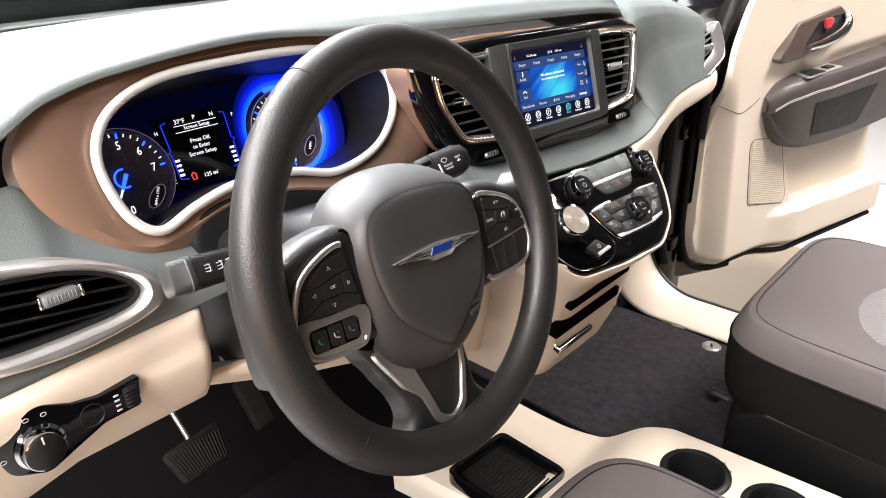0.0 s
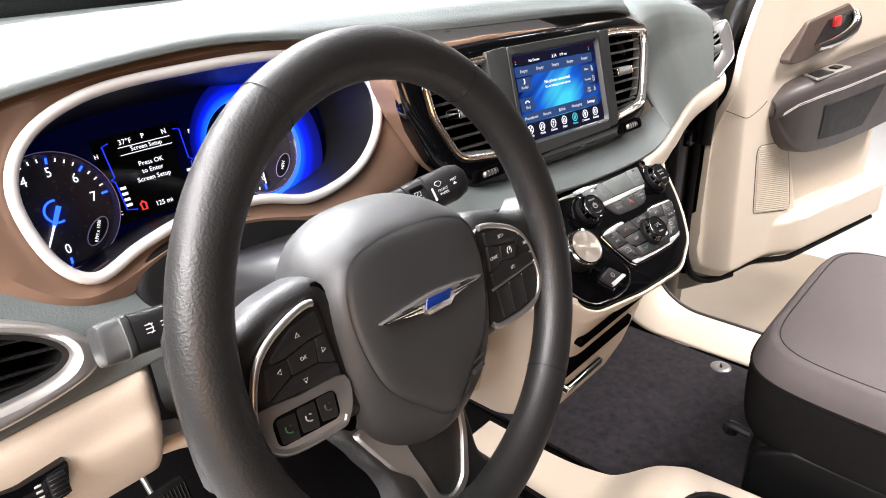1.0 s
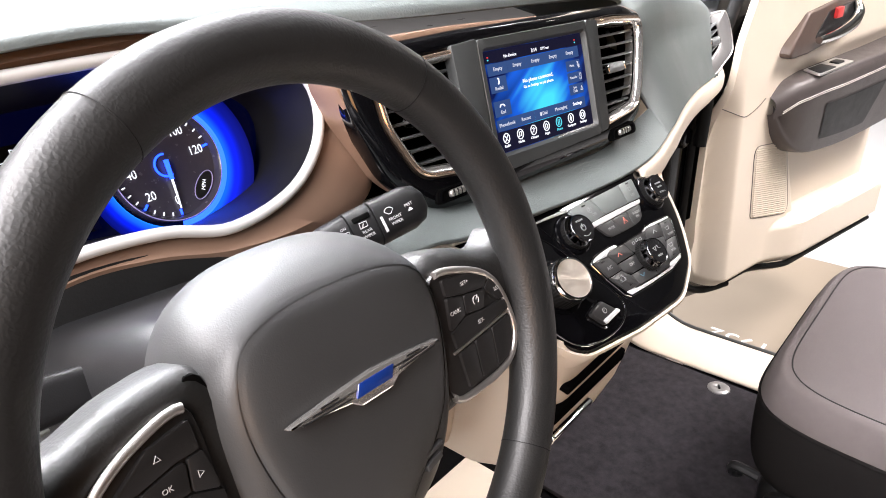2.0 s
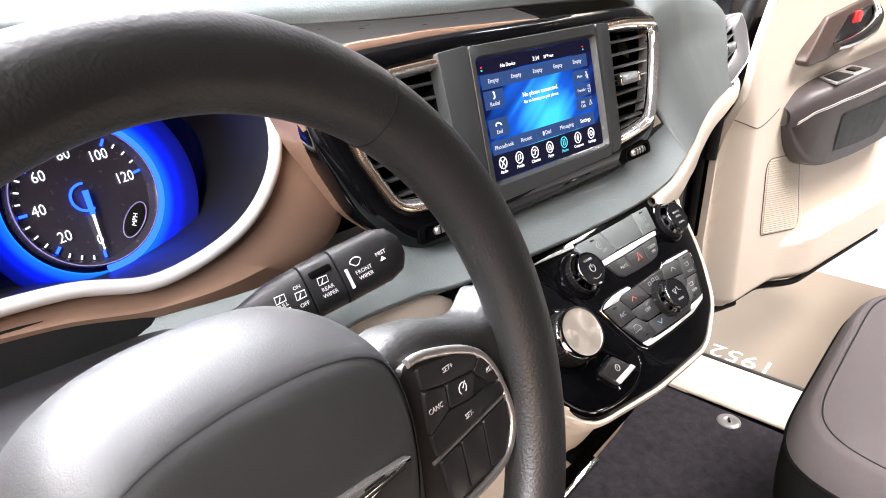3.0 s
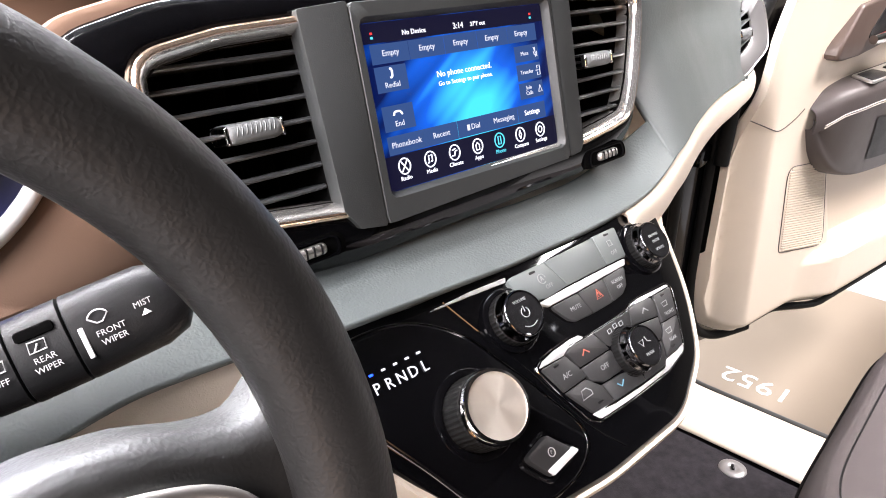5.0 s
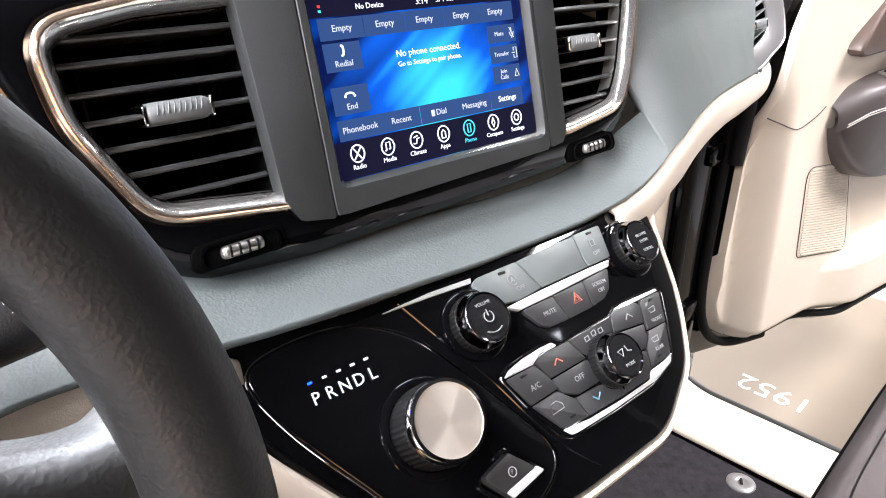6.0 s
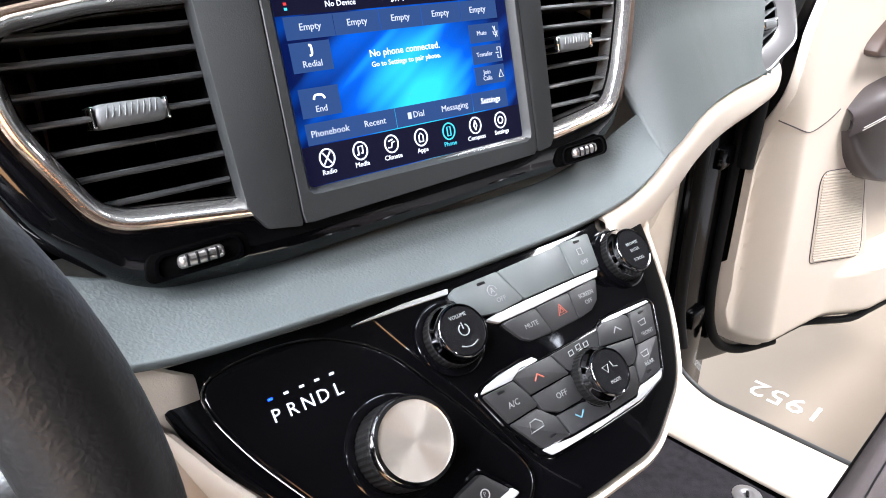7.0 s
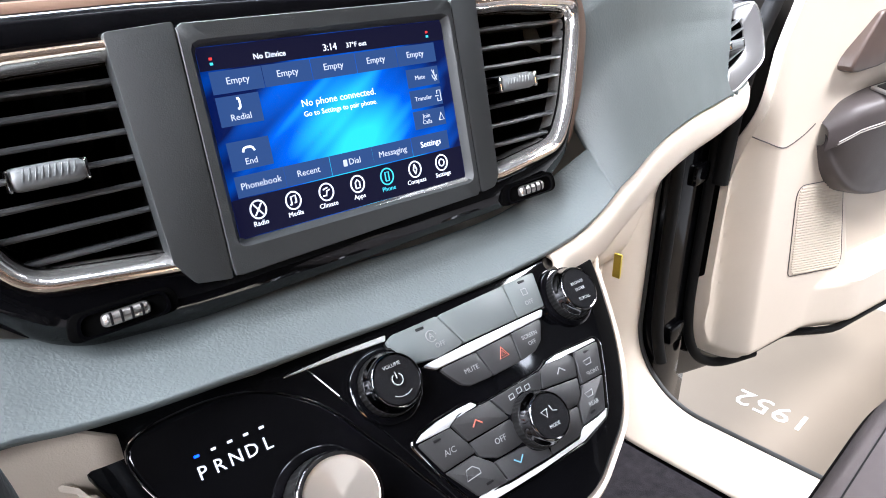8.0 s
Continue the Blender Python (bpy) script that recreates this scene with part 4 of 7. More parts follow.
# ---- seats ----
def seat(name, x0, x1, label):
    ob = thing(name, pose((x0 + x1) / 2, -0.47, 0.385), label, "car seat")
    def cushion(s, t):
        cx, cy = (x0 + x1) / 2, -0.475
        a = 2 * math.pi * s
        e = 0.32
        def sg(q):
            return math.copysign(abs(q) ** e, q)
        w, d = (x1 - x0) / 2, 0.275
        prof = smooth_line([(0.93, 0.53), (0.985, 0.56), (1.0, 0.62), (0.99, 0.655), (0.95, 0.685), (0.88, 0.697), (0.6, 0.690), (0.3, 0.683), (0.001, 0.682)], 5)
        k = t * (len(prof) - 1)
        i = min(int(k), len(prof) - 2)
        r, z = (prof[i][c] + (prof[i + 1][c] - prof[i][c]) * (k - i) for c in (0, 1))
        x, y = w * r * sg(math.cos(a)), d * r * sg(math.sin(a))
        z += 0.012 * max(0, y) / d
        return cx + x, cy + y, z
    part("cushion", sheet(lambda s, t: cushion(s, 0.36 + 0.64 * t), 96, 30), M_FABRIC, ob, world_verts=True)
    # Lower part of the same cushion, with its shade in the colour.
    part("cushion_side", sheet(lambda s, t: cushion(s, 0.36 * t), 96, 12), M_SIDE, ob, "side of the cushion, darkened in colour for shade", world_verts=True)
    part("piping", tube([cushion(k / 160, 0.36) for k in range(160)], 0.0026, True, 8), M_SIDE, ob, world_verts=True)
    part("seam", tube([cushion(k / 160, 0.615) for k in range(160)], 0.0010, True, 6), M_RUBBER, ob, world_verts=True)
    part("seat_base", box(x0 + 0.015, x1 - 0.02, -0.72, -0.235, 0.40, 0.56, 0.03, 4), M_SEATBASE, ob, "black plastic seat base", world_verts=True)
    for yy in (-0.68, -0.30):
        part("foot", box(x0 + 0.05, x1 - 0.05, yy - 0.03, yy + 0.03, 0.384, 0.41, 0.004), M_SEATBASE, ob, world_verts=True)
    return ob
pseat = seat("front_seat", 0.165, 0.655, "charcoal cloth passenger seat with a black plastic base")
dseat = seat("front_seat", -0.655, -0.165, "charcoal cloth driver seat with a rounded cushion edge")

# ---- floor console ----
console = thing("floor_console", pose(0, -0.3, 0.385), "cream floor console with round cup holders", "console")
CUPS = [(0.030, -0.255, 0.043), (0.035, -0.375, 0.043)]
def console_skin(s, t):
    y = 0.17 - 0.95 * t
    top = along([(-0.8, 0.515), (-0.19, 0.520), (-0.15, 0.508), (-0.06, 0.445), (0.02, 0.435), (0.2, 0.445)], y)[0]
    xr = along([(-0.8, 0.15), (-0.20, 0.115), (-0.05, 0.098), (0.2, 0.085)], y)[0]
    xl = along([(-0.8, -0.13), (-0.20, -0.115), (-0.05, -0.16), (0.2, -0.20)], y)[0]
    prof = smooth_line([(xl, 0.385), (xl, top - 0.02), (xl + 0.012, top - 0.003), (xl + 0.03, top), (xr - 0.03, top), (xr - 0.012, top - 0.003), (xr, top - 0.02), (xr + 0.004, 0.385)], 12)
    k = s * (len(prof) - 1)
    i = min(int(k), len(prof) - 2)
    x, z = (prof[i][c] + (prof[i + 1][c] - prof[i][c]) * (k - i) for c in (0, 1))
    for cx, cy, r in CUPS:
        if (x - cx) ** 2 + (y - cy) ** 2 < (r + 0.003) ** 2:
            z -= 0.075
    return x, y, z
part("console_body", sheet(console_skin, 84, 200), M_CREAM, console, world_verts=True)
for cx, cy, r in CUPS:
    part("cup_holder", lathe([(r + 0.0085, -0.004), (r + 0.0085, 0.0022), (r + 0.006, 0.0042), (r - 0.001, 0.0042), (r - 0.003, 0.0), (r - 0.006, -0.068), (0.0, -0.068)], 40, m=pose(cx, cy, 0.5205), cap=False), M_DARK, console, "deep black cup holder", world_verts=True)


# ---- steering wheel: spokes, buttons, emblem ----
def mark(pts, w, mat, parent, name="symbol", closed=False, r=0.00035):
    return part(name, tube([(x, y, w) for x, y in pts], r, closed, 5), mat, parent)


for s, side in ((-1, "left"), (1, "right")):
    spoke = part("spoke", slab(smooth_loop(mirrored([(0.178, 0.034), (0.156, 0.030), (0.140, 0.032), (0.112, 0.041), (0.078, 0.040), (0.062, 0.0), (0.066, -0.056), (0.10, -0.060), (0.143, -0.056), (0.160, -0.050), (0.178, -0.056)], s), 5), -0.034, -0.0062, 0.014, steps=5), M_WHEEL, wheel)
    q0 = 0.0 if s < 0 else 0.012
    FRAME = smooth_loop(mirrored([(0.151, -0.012), (0.140, 0.010), (0.118, 0.0235), (0.0945 - q0, 0.0285 + 0.2 * q0), (0.0885 - q0, 0.012), (0.0880 - q0, -0.02), (0.0890 - q0, -0.049), (0.102, -0.0535), (0.139, -0.050), (0.153, -0.034)], s), 5)
    pod = part("switch_base", slab(FRAME, -0.014, -0.0035, 0.001), M_WKEY, wheel, "black button panel")
    RIM_PATH = (FRAME[30:] + FRAME[:16])
    part("switch_frame", tube([(x, y, -0.0030) for x, y in RIM_PATH], 0.0025, False, 10), M_PODFRAME, pod, "satin silver button frame")
    if s < 0:
        part("lower_plate", slab(smooth_loop([(-0.1525, -0.0195), (-0.120, -0.0215), (-0.0835, -0.0240), (-0.0845, -0.0480), (-0.1000, -0.0540), (-0.1400, -0.0500), (-0.1535, -0.0350)], 4), -0.006, -0.0019, 0.0006), M_PODFRAME, pod, "satin silver lower plate")
        part("button_well", slab(fillet([(-0.1440, -0.0264), (-0.0945, -0.0284), (-0.0945, -0.0476), (-0.1430, -0.0452)], 0.006), -0.006, -0.0013, 0.0004), M_VOID, pod)
    else:
        part("divider", tube([(0.0850, -0.0222, -0.0026), (0.1505, -0.0162, -0.0026)], 0.0011, False, 6), M_PODFRAME, pod, "thin silver divider")
    def key(pts, top=-0.0012, label="", r=0.002):
        return part("button", slab(fillet(mirrored(pts, s), r), -0.008, top, 0.0008), M_WKEY, pod, label)
    if s < 0:
        up = key([(0.137, 0.004), (0.115, 0.0195), (0.094, 0.0235), (0.0925, 0.0085), (0.105, 0.008), (0.123, 0.004)])
        le = key([(0.1435, -0.0165), (0.138, 0.003), (0.1235, 0.003), (0.1235, -0.008), (0.130, -0.011)])
        ok = key([(0.1225, 0.0030), (0.105, 0.0068), (0.1005, 0.0065), (0.102, -0.0075), (0.1225, -0.0080)])
        ri = key([(0.0995, 0.0070), (0.0915, 0.0078), (0.0875, -0.013), (0.101, -0.008)])
        dn = key([(0.1425, -0.0178), (0.1295, -0.0118), (0.1225, -0.0090), (0.1015, -0.0086), (0.0872, -0.0142), (0.0868, -0.0220)])
        words("OK", 0.0036, M_WHITE, ok, -0.1115, -0.001, -0.0010)
        for p, q in ((up, (-0.112, 0.014, 0)), (le, (-0.1305, -0.0025, 90)), (ri, (-0.0955, -0.0015, -90)), (dn, (-0.114, -0.0145, 180))):
            m = pose(q[0], q[1], -0.0010, 0, 0, q[2])
            part("arrow_mark", tube([m @ Vector(v) for v in ((-0.0016, -0.0012, 0), (0.0016, -0.0012, 0), (0, 0.0015, 0))], 0.00028, True, 5), M_WHITE, p)
        for x, mat in ((-0.1345, (0.02, 0.12, 0.05)), (-0.1190, (0.26, 0.26, 0.26)), (-0.1035, (0.06, 0.045, 0.04))):
            i = 0.0006 * (x + 0.119) / 0.015
            b = part("button", slab(fillet([(x - 0.0070, -0.0280), (x + 0.0070, -0.0292), (x + 0.0068, -0.0462), (x - 0.0062, -0.0440)], 0.002), -0.008, -0.0007, 0.0005), M_WKEY, pod)
            mk = material("button_symbol", mat, 0.5, var=0.0)
            mark(smooth_line([(x - 0.0022, -0.0345), (x - 0.0018, -0.0375), (x + 0.0002, -0.0390), (x + 0.0022, -0.0392)], 4), -0.0005, mk, b, r=0.0006)
            mark([(x + 0.0008, -0.0345), (x + 0.0024, -0.0352)], -0.0005, mk, b)
    else:
        keys = {
            "SET+": key([(0.087, 0.0265), (0.116, 0.0225), (0.134, 0.0140), (0.128, 0.0085), (0.104, 0.0115), (0.088, 0.0150)]),
            "RES": key([(0.135, 0.0130), (0.146, 0.0050), (0.151, -0.0060), (0.140, -0.0045), (0.129, 0.0060), (0.1285, 0.0080)]),
            "": key([(0.105, 0.0105), (0.1275, 0.0075), (0.128, 0.0055), (0.123, -0.0045), (0.104, -0.0020)]),
            "CANC": key([(0.088, 0.0140), (0.1035, 0.0105), (0.103, -0.0025), (0.086, -0.0080)]),
            "SET-": key([(0.0865, -0.0090), (0.1035, -0.0032), (0.1235, -0.0055), (0.139, -0.0055), (0.1505, -0.0072), (0.150, -0.0145), (0.0885, -0.0205)]),
        }
        for body, x, y in (("SET+", 0.108, 0.0180), ("RES", 0.1405, 0.0035), ("CANC", 0.0935, 0.0030), ("SET-", 0.117, -0.0115)):
            words(body, 0.0039, M_WHITE, keys[body], x, y, -0.0010)
        d = keys[""]
        mark([(0.116 + 0.003 * math.cos(a), 0.0035 + 0.003 * math.sin(a)) for a in (radians(k) for k in range(-50, 231, 20))], -0.0010, M_WHITE, d)
        mark([(0.116, 0.0035), (0.1185, 0.0065)], -0.0010, M_WHITE, d)
        for pts in ([(0.0895, -0.0235), (0.1060, -0.0222), (0.1065, -0.0480), (0.0925, -0.0490)], [(0.1072, -0.0220), (0.1260, -0.0205), (0.1255, -0.0470), (0.1075, -0.0480)], [(0.1270, -0.0203), (0.1495, -0.0180), (0.1490, -0.0330), (0.1395, -0.0465), (0.1265, -0.0470)]):
            key(pts)

part("lower_spoke", slab(smooth_loop([(-0.080, -0.055), (-0.068, -0.095), (-0.052, -0.122), (-0.047, -0.146), (-0.062, -0.172), (0, -0.182), (0.062, -0.172), (0.047, -0.146), (0.044, -0.122), (0.042, -0.095), (0.050, -0.055)], 5), -0.044, -0.016, 0.012, steps=4), M_WHEEL, wheel)
U_OUT = fillet([(-0.080, -0.070), (-0.052, -0.112, 0.02), (-0.034, -0.128, 0.02), (-0.022, -0.158, 0.02), (0.0, -0.172, 0.02), (0.022, -0.158, 0.02), (0.031, -0.122, 0.06), (0.034, -0.070)], 0.004)
U_IN = fillet([(-0.046, -0.070), (-0.030, -0.112, 0.02), (-0.023, -0.128, 0.02), (-0.014, -0.152, 0.012), (0.0, -0.162, 0.012), (0.014, -0.152, 0.012), (0.024, -0.120, 0.05), (0.028, -0.070)], 0.004)
part("spoke_trim", band_between([(U_OUT, -0.024), (U_OUT, -0.0155), (inset(U_OUT, 0.0014), -0.0138), (inset(U_IN, -0.0012), -0.0138), (U_IN, -0.016), (U_IN, -0.024)], (-0.006, -0.110), 120), M_PODFRAME, wheel, "satin silver spoke trim")
part("spoke_insert", slab(inset(U_IN, -0.0008), -0.024, -0.0172, 0.001), M_HUB, wheel)
# leather joints round the rim
for deg in (122, 58, -40, -137):
    a = radians(deg)
    ring = [((R0 + (r0 + 0.0001) * math.cos(b)) * math.cos(a), (R0 + (r0 + 0.0001) * math.cos(b)) * math.sin(a), (r0 * 0.92 + 0.0001) * math.sin(b)) for b in (2 * math.pi * j / 28 for j in range(28))]
    part("seam", tube(ring, 0.00032, True, 5), M_RUBBER, wheel)
# winged badge: silver wings, blue middle
badge = part("badge", slab(fillet([(-0.062, 0.0006, 0.001), (-0.034, 0.0032), (-0.015, 0.0048), (0.0, 0.0056), (0.015, 0.0048), (0.034, 0.0032), (0.060, 0.0006, 0.001), (0.034, -0.0030), (0.018, -0.0052), (0.012, -0.0092), (-0.012, -0.0092), (-0.018, -0.0052), (-0.034, -0.0030)], 0.002), 0.0105, 0.0150, 0.0012), M_TRIM, wheel, "chrome winged badge with a blue middle")
M_BLUE = material("blue_enamel", (0.006, 0.025, 0.15), 0.2, coat=0.5, var=0.1)
part("badge_middle", slab(fillet([(-0.0150, -0.0040), (0.0120, -0.0040), (0.0155, 0.0030), (-0.0115, 0.0030)], 0.0008), 0.0148, 0.0157, 0.0004), M_BLUE, badge, "blue enamel middle")
for k in range(3):
    for s in (-1, 1):
        part("feather", tube([(s * (0.018 + 0.004 * k), -0.0022 + 0.0022 * k, 0.0151), (s * (0.050 - 0.006 * k), -0.0012 + 0.0016 * k, 0.0151)], 0.0005, False, 5), M_DARK, badge)
for x0, x1, y, hgt in ((0.028, 0.047, -0.0640, 0.0022), (0.030, 0.044, -0.0705, 0.0040)):
    part("embossed_line", slab(fillet([(x0, y - hgt / 2), (x1, y - hgt / 2 + 0.003), (x1, y + hgt / 2 + 0.003), (x0, y + hgt / 2)], 0.0006), 0.004, 0.0072, 0.0003), M_BUTTON, wheel)


# ---- column stalks ----
def axis_pose(a, b, face):
    a, b = Vector(a), Vector(b)
    x = (b - a).normalized()
    z = Vector(face) - x * x.dot(Vector(face))
    z.normalize()
    y = z.cross(x)
    m = Matrix.Identity(4)
    for i in range(3):
        m[i][0], m[i][1], m[i][2], m[i][3] = x[i], y[i], z[i], a[i]
    return m


def stalk_body(rows, bm=None, k=1.28, p=0.7):
    """rows of (x, half height, half depth)"""
    bm = bm or bmesh.new()
    rows = [(x, h * k, d * k) for x, h, d in rows]
    bridge(bm, [[(x, h * math.copysign(abs(math.sin(q)) ** p, math.sin(q)), d * math.copysign(abs(math.cos(q)) ** p, math.cos(q))) for q in (2 * math.pi * k / 28 for k in range(28))] for x, h, d in rows], True, True, True)
    return bm


A, B = (-0.373, 0.016, 1.003), (-0.230, -0.030, 1.036)
wiper = thing("wiper_stalk", axis_pose(A, B, (-0.45, -0.80, 0.52)), "black wiper stalk with white printed symbols", "stalk")
LEN = (Vector(B) - Vector(A)).length
e = LEN
part("stalk_arm", stalk_body([(0.0, 0.007, 0.007), (e - 0.105, 0.0085, 0.0085), (e - 0.085, 0.0125, 0.0115), (e - 0.0665, 0.0135, 0.0122), (e - 0.0660, 0.0128, 0.0116)]), M_DARK, wiper)
part("turn_ring", stalk_body([(e - 0.0655, 0.0130, 0.0118), (e - 0.0650, 0.0138, 0.0124), (e - 0.0455, 0.0140, 0.0126), (e - 0.0450, 0.0132, 0.0120)]), M_DARK, wiper)
tip = part("stalk_tip", stalk_body([(e - 0.0445, 0.0134, 0.0120), (e - 0.0440, 0.0141, 0.0127), (e - 0.014, 0.0139, 0.0126), (e - 0.004, 0.0115, 0.0112), (e, 0.0070, 0.0090)]), M_DARK, wiper)
part("tip_cap", stalk_body([(e - 0.038, 0.0015, 0.0010), (e - 0.037, 0.0125, 0.0105), (e - 0.012, 0.0125, 0.0105), (e - 0.003, 0.009, 0.009)]), M_HOUSING, tip)
part("slot", slab(fillet([(e - 0.062, 0.0058), (e - 0.048, 0.0058), (e - 0.048, 0.0100), (e - 0.062, 0.0100)], 0.0015), 0.004, 0.0171, 0.0004), M_VOID, wiper)
zf = 0.0131 * 1.275
part("print_bar", box(e - 0.0415, e - 0.0395, -0.0105, 0.0020, 0.0120, zf, 0.0002, 1), M_WHITE, tip)
for body, x, y, size in (("FRONT", e - 0.0305, -0.0030, 0.0034), ("WIPER", e - 0.0305, -0.0068, 0.0034), ("MIST", e - 0.0165, 0.0015, 0.0034)):
    words(body, size, M_WHITE, tip, x, y, zf + 0.0002)
part("print_mark", slab([(e - 0.0185, -0.0032), (e - 0.0145, -0.0032), (e - 0.0165, -0.0008)], 0.012, zf + 0.0003, 0.0001), M_WHITE, tip)
mark([(e - 0.033 + 0.0042 * math.cos(q), 0.0022 + 0.0040 * math.sin(q)) for q in (radians(k) for k in range(25, 156, 13))] + [(e - 0.034, 0.0012), (e - 0.032, 0.0012)], zf + 0.0002, M_WHITE, tip, closed=True)
for body, x, y, size in (("REAR", e - 0.055, -0.0030, 0.0034), ("WIPER", e - 0.055, -0.0068, 0.0034), ("OFF", e - 0.0715, -0.0055, 0.0034), ("ON", e - 0.0715, 0.0055, 0.0030), ("PULL", e - 0.083, -0.0005, 0.0032), ("PUSH", e - 0.083, -0.0090, 0.0034)):
    words(body, size, M_WHITE, wiper, x, y, zf + 0.0002 - (0.0010 if x < e - 0.08 else 0))
for x, y in ((e - 0.056, 0.0022), (e - 0.0715, 0.0003), (e - 0.083, 0.0034), (e - 0.083, -0.0052)):
    zz = zf + 0.0002 - (0.0009 if x < e - 0.08 else 0)
    mark([(x - 0.0032, y - 0.0018), (x + 0.0030, y - 0.0018), (x + 0.0034, y + 0.0020), (x - 0.0026, y + 0.0024)], zz, M_WHITE, wiper, closed=True)
    mark([(x - 0.0014, y - 0.0018), (x + 0.0006, y + 0.0012)], zz, M_WHITE, wiper)

A, B = (-0.456, -0.016, 1.003), (-0.590, -0.011, 1.013)
lights = thing("light_stalk", axis_pose(A, B, (0.15, -0.85, 0.50)) @ pose(0, 0, 0, 0, 0, 0), "black turn signal stalk with a squared grey end", "stalk")
e = (Vector(B) - Vector(A)).length
part("stalk_arm", stalk_body([(0.0, 0.008, 0.008), (e - 0.075, 0.0125, 0.011), (e - 0.023, 0.0135, 0.012), (e - 0.0225, 0.0125, 0.0112)], k=1.08, p=0.45), M_DARK, lights)
part("squared_end", stalk_body([(e - 0.022, 0.0128, 0.0115), (e - 0.0205, 0.0142, 0.0127), (e - 0.0165, 0.0146, 0.0131), (e - 0.0155, 0.0138, 0.0123), (e - 0.0040, 0.0136, 0.0121), (e - 0.001, 0.0128, 0.0113), (e, 0.0110, 0.0095)], k=1.08, p=0.45), M_HOUSING, lights, "squared grey end")
for k, x in enumerate((e - 0.033, e - 0.044, e - 0.053)):
    for q in range(3):
        y = 0.0028 - 0.0028 * q
        mark([(x - 0.0028, y), (x + 0.0028, y + (0.0008 if k == 1 else 0))], 0.0134, M_WHITE, lights)
    mark([(x + 0.002 * math.cos(q), 0.0036 * math.sin(q)) for q in (radians(j) for j in range(90, 271, 30))], 0.0134, M_WHITE, lights)

# ---- gauges ----
def fading_glow(cx, cy, r):
    """A lit bowl: pale blue at the dial, deep blue further out."""
    mat = glow("lit_bowl_blue", (0.0, 0.035, 1.0), 1.0)
    n = mat.node_tree
    co, ds, mr, cr = n.nodes.new("ShaderNodeTexCoord"), n.nodes.new("ShaderNodeVectorMath"), n.nodes.new("ShaderNodeMapRange"), n.nodes.new("ShaderNodeValToRGB")
    ds.operation = "DISTANCE"
    ds.inputs[1].default_value = (cx, cy, 0.006)
    b = n.nodes["Principled BSDF"]
    b.inputs["Roughness"].default_value, b.inputs["Specular IOR Level"].default_value = 0.8, 0.0
    mr.inputs["From Min"].default_value, mr.inputs["From Max"].default_value = r + 0.001, r + 0.031
    ramp = cr.color_ramp
    ramp.interpolation = "EASE"
    ramp.elements[0].position, ramp.elements[0].color = 0.0, (0.010, 0.36, 1.0, 1)
    ramp.elements[1].position, ramp.elements[1].color = 1.0, (0.0, 0.0, 0.035, 1)
    for at, c in ((0.16, (0.004, 0.10, 1.0, 1)), (0.40, (0.001, 0.010, 0.62, 1)), (0.66, (0.001, 0.004, 0.16, 1))):
        ramp.elements.new(at).color = c
    n.links.new(co.outputs["Object"], ds.inputs[0])
    n.links.new(ds.outputs["Value"], mr.inputs["Value"])
    n.links.new(mr.outputs[0], cr.inputs[0])
    n.links.new(cr.outputs[0], b.inputs["Emission Color"])
    b.inputs["Emission Strength"].default_value = 1.6
    return mat


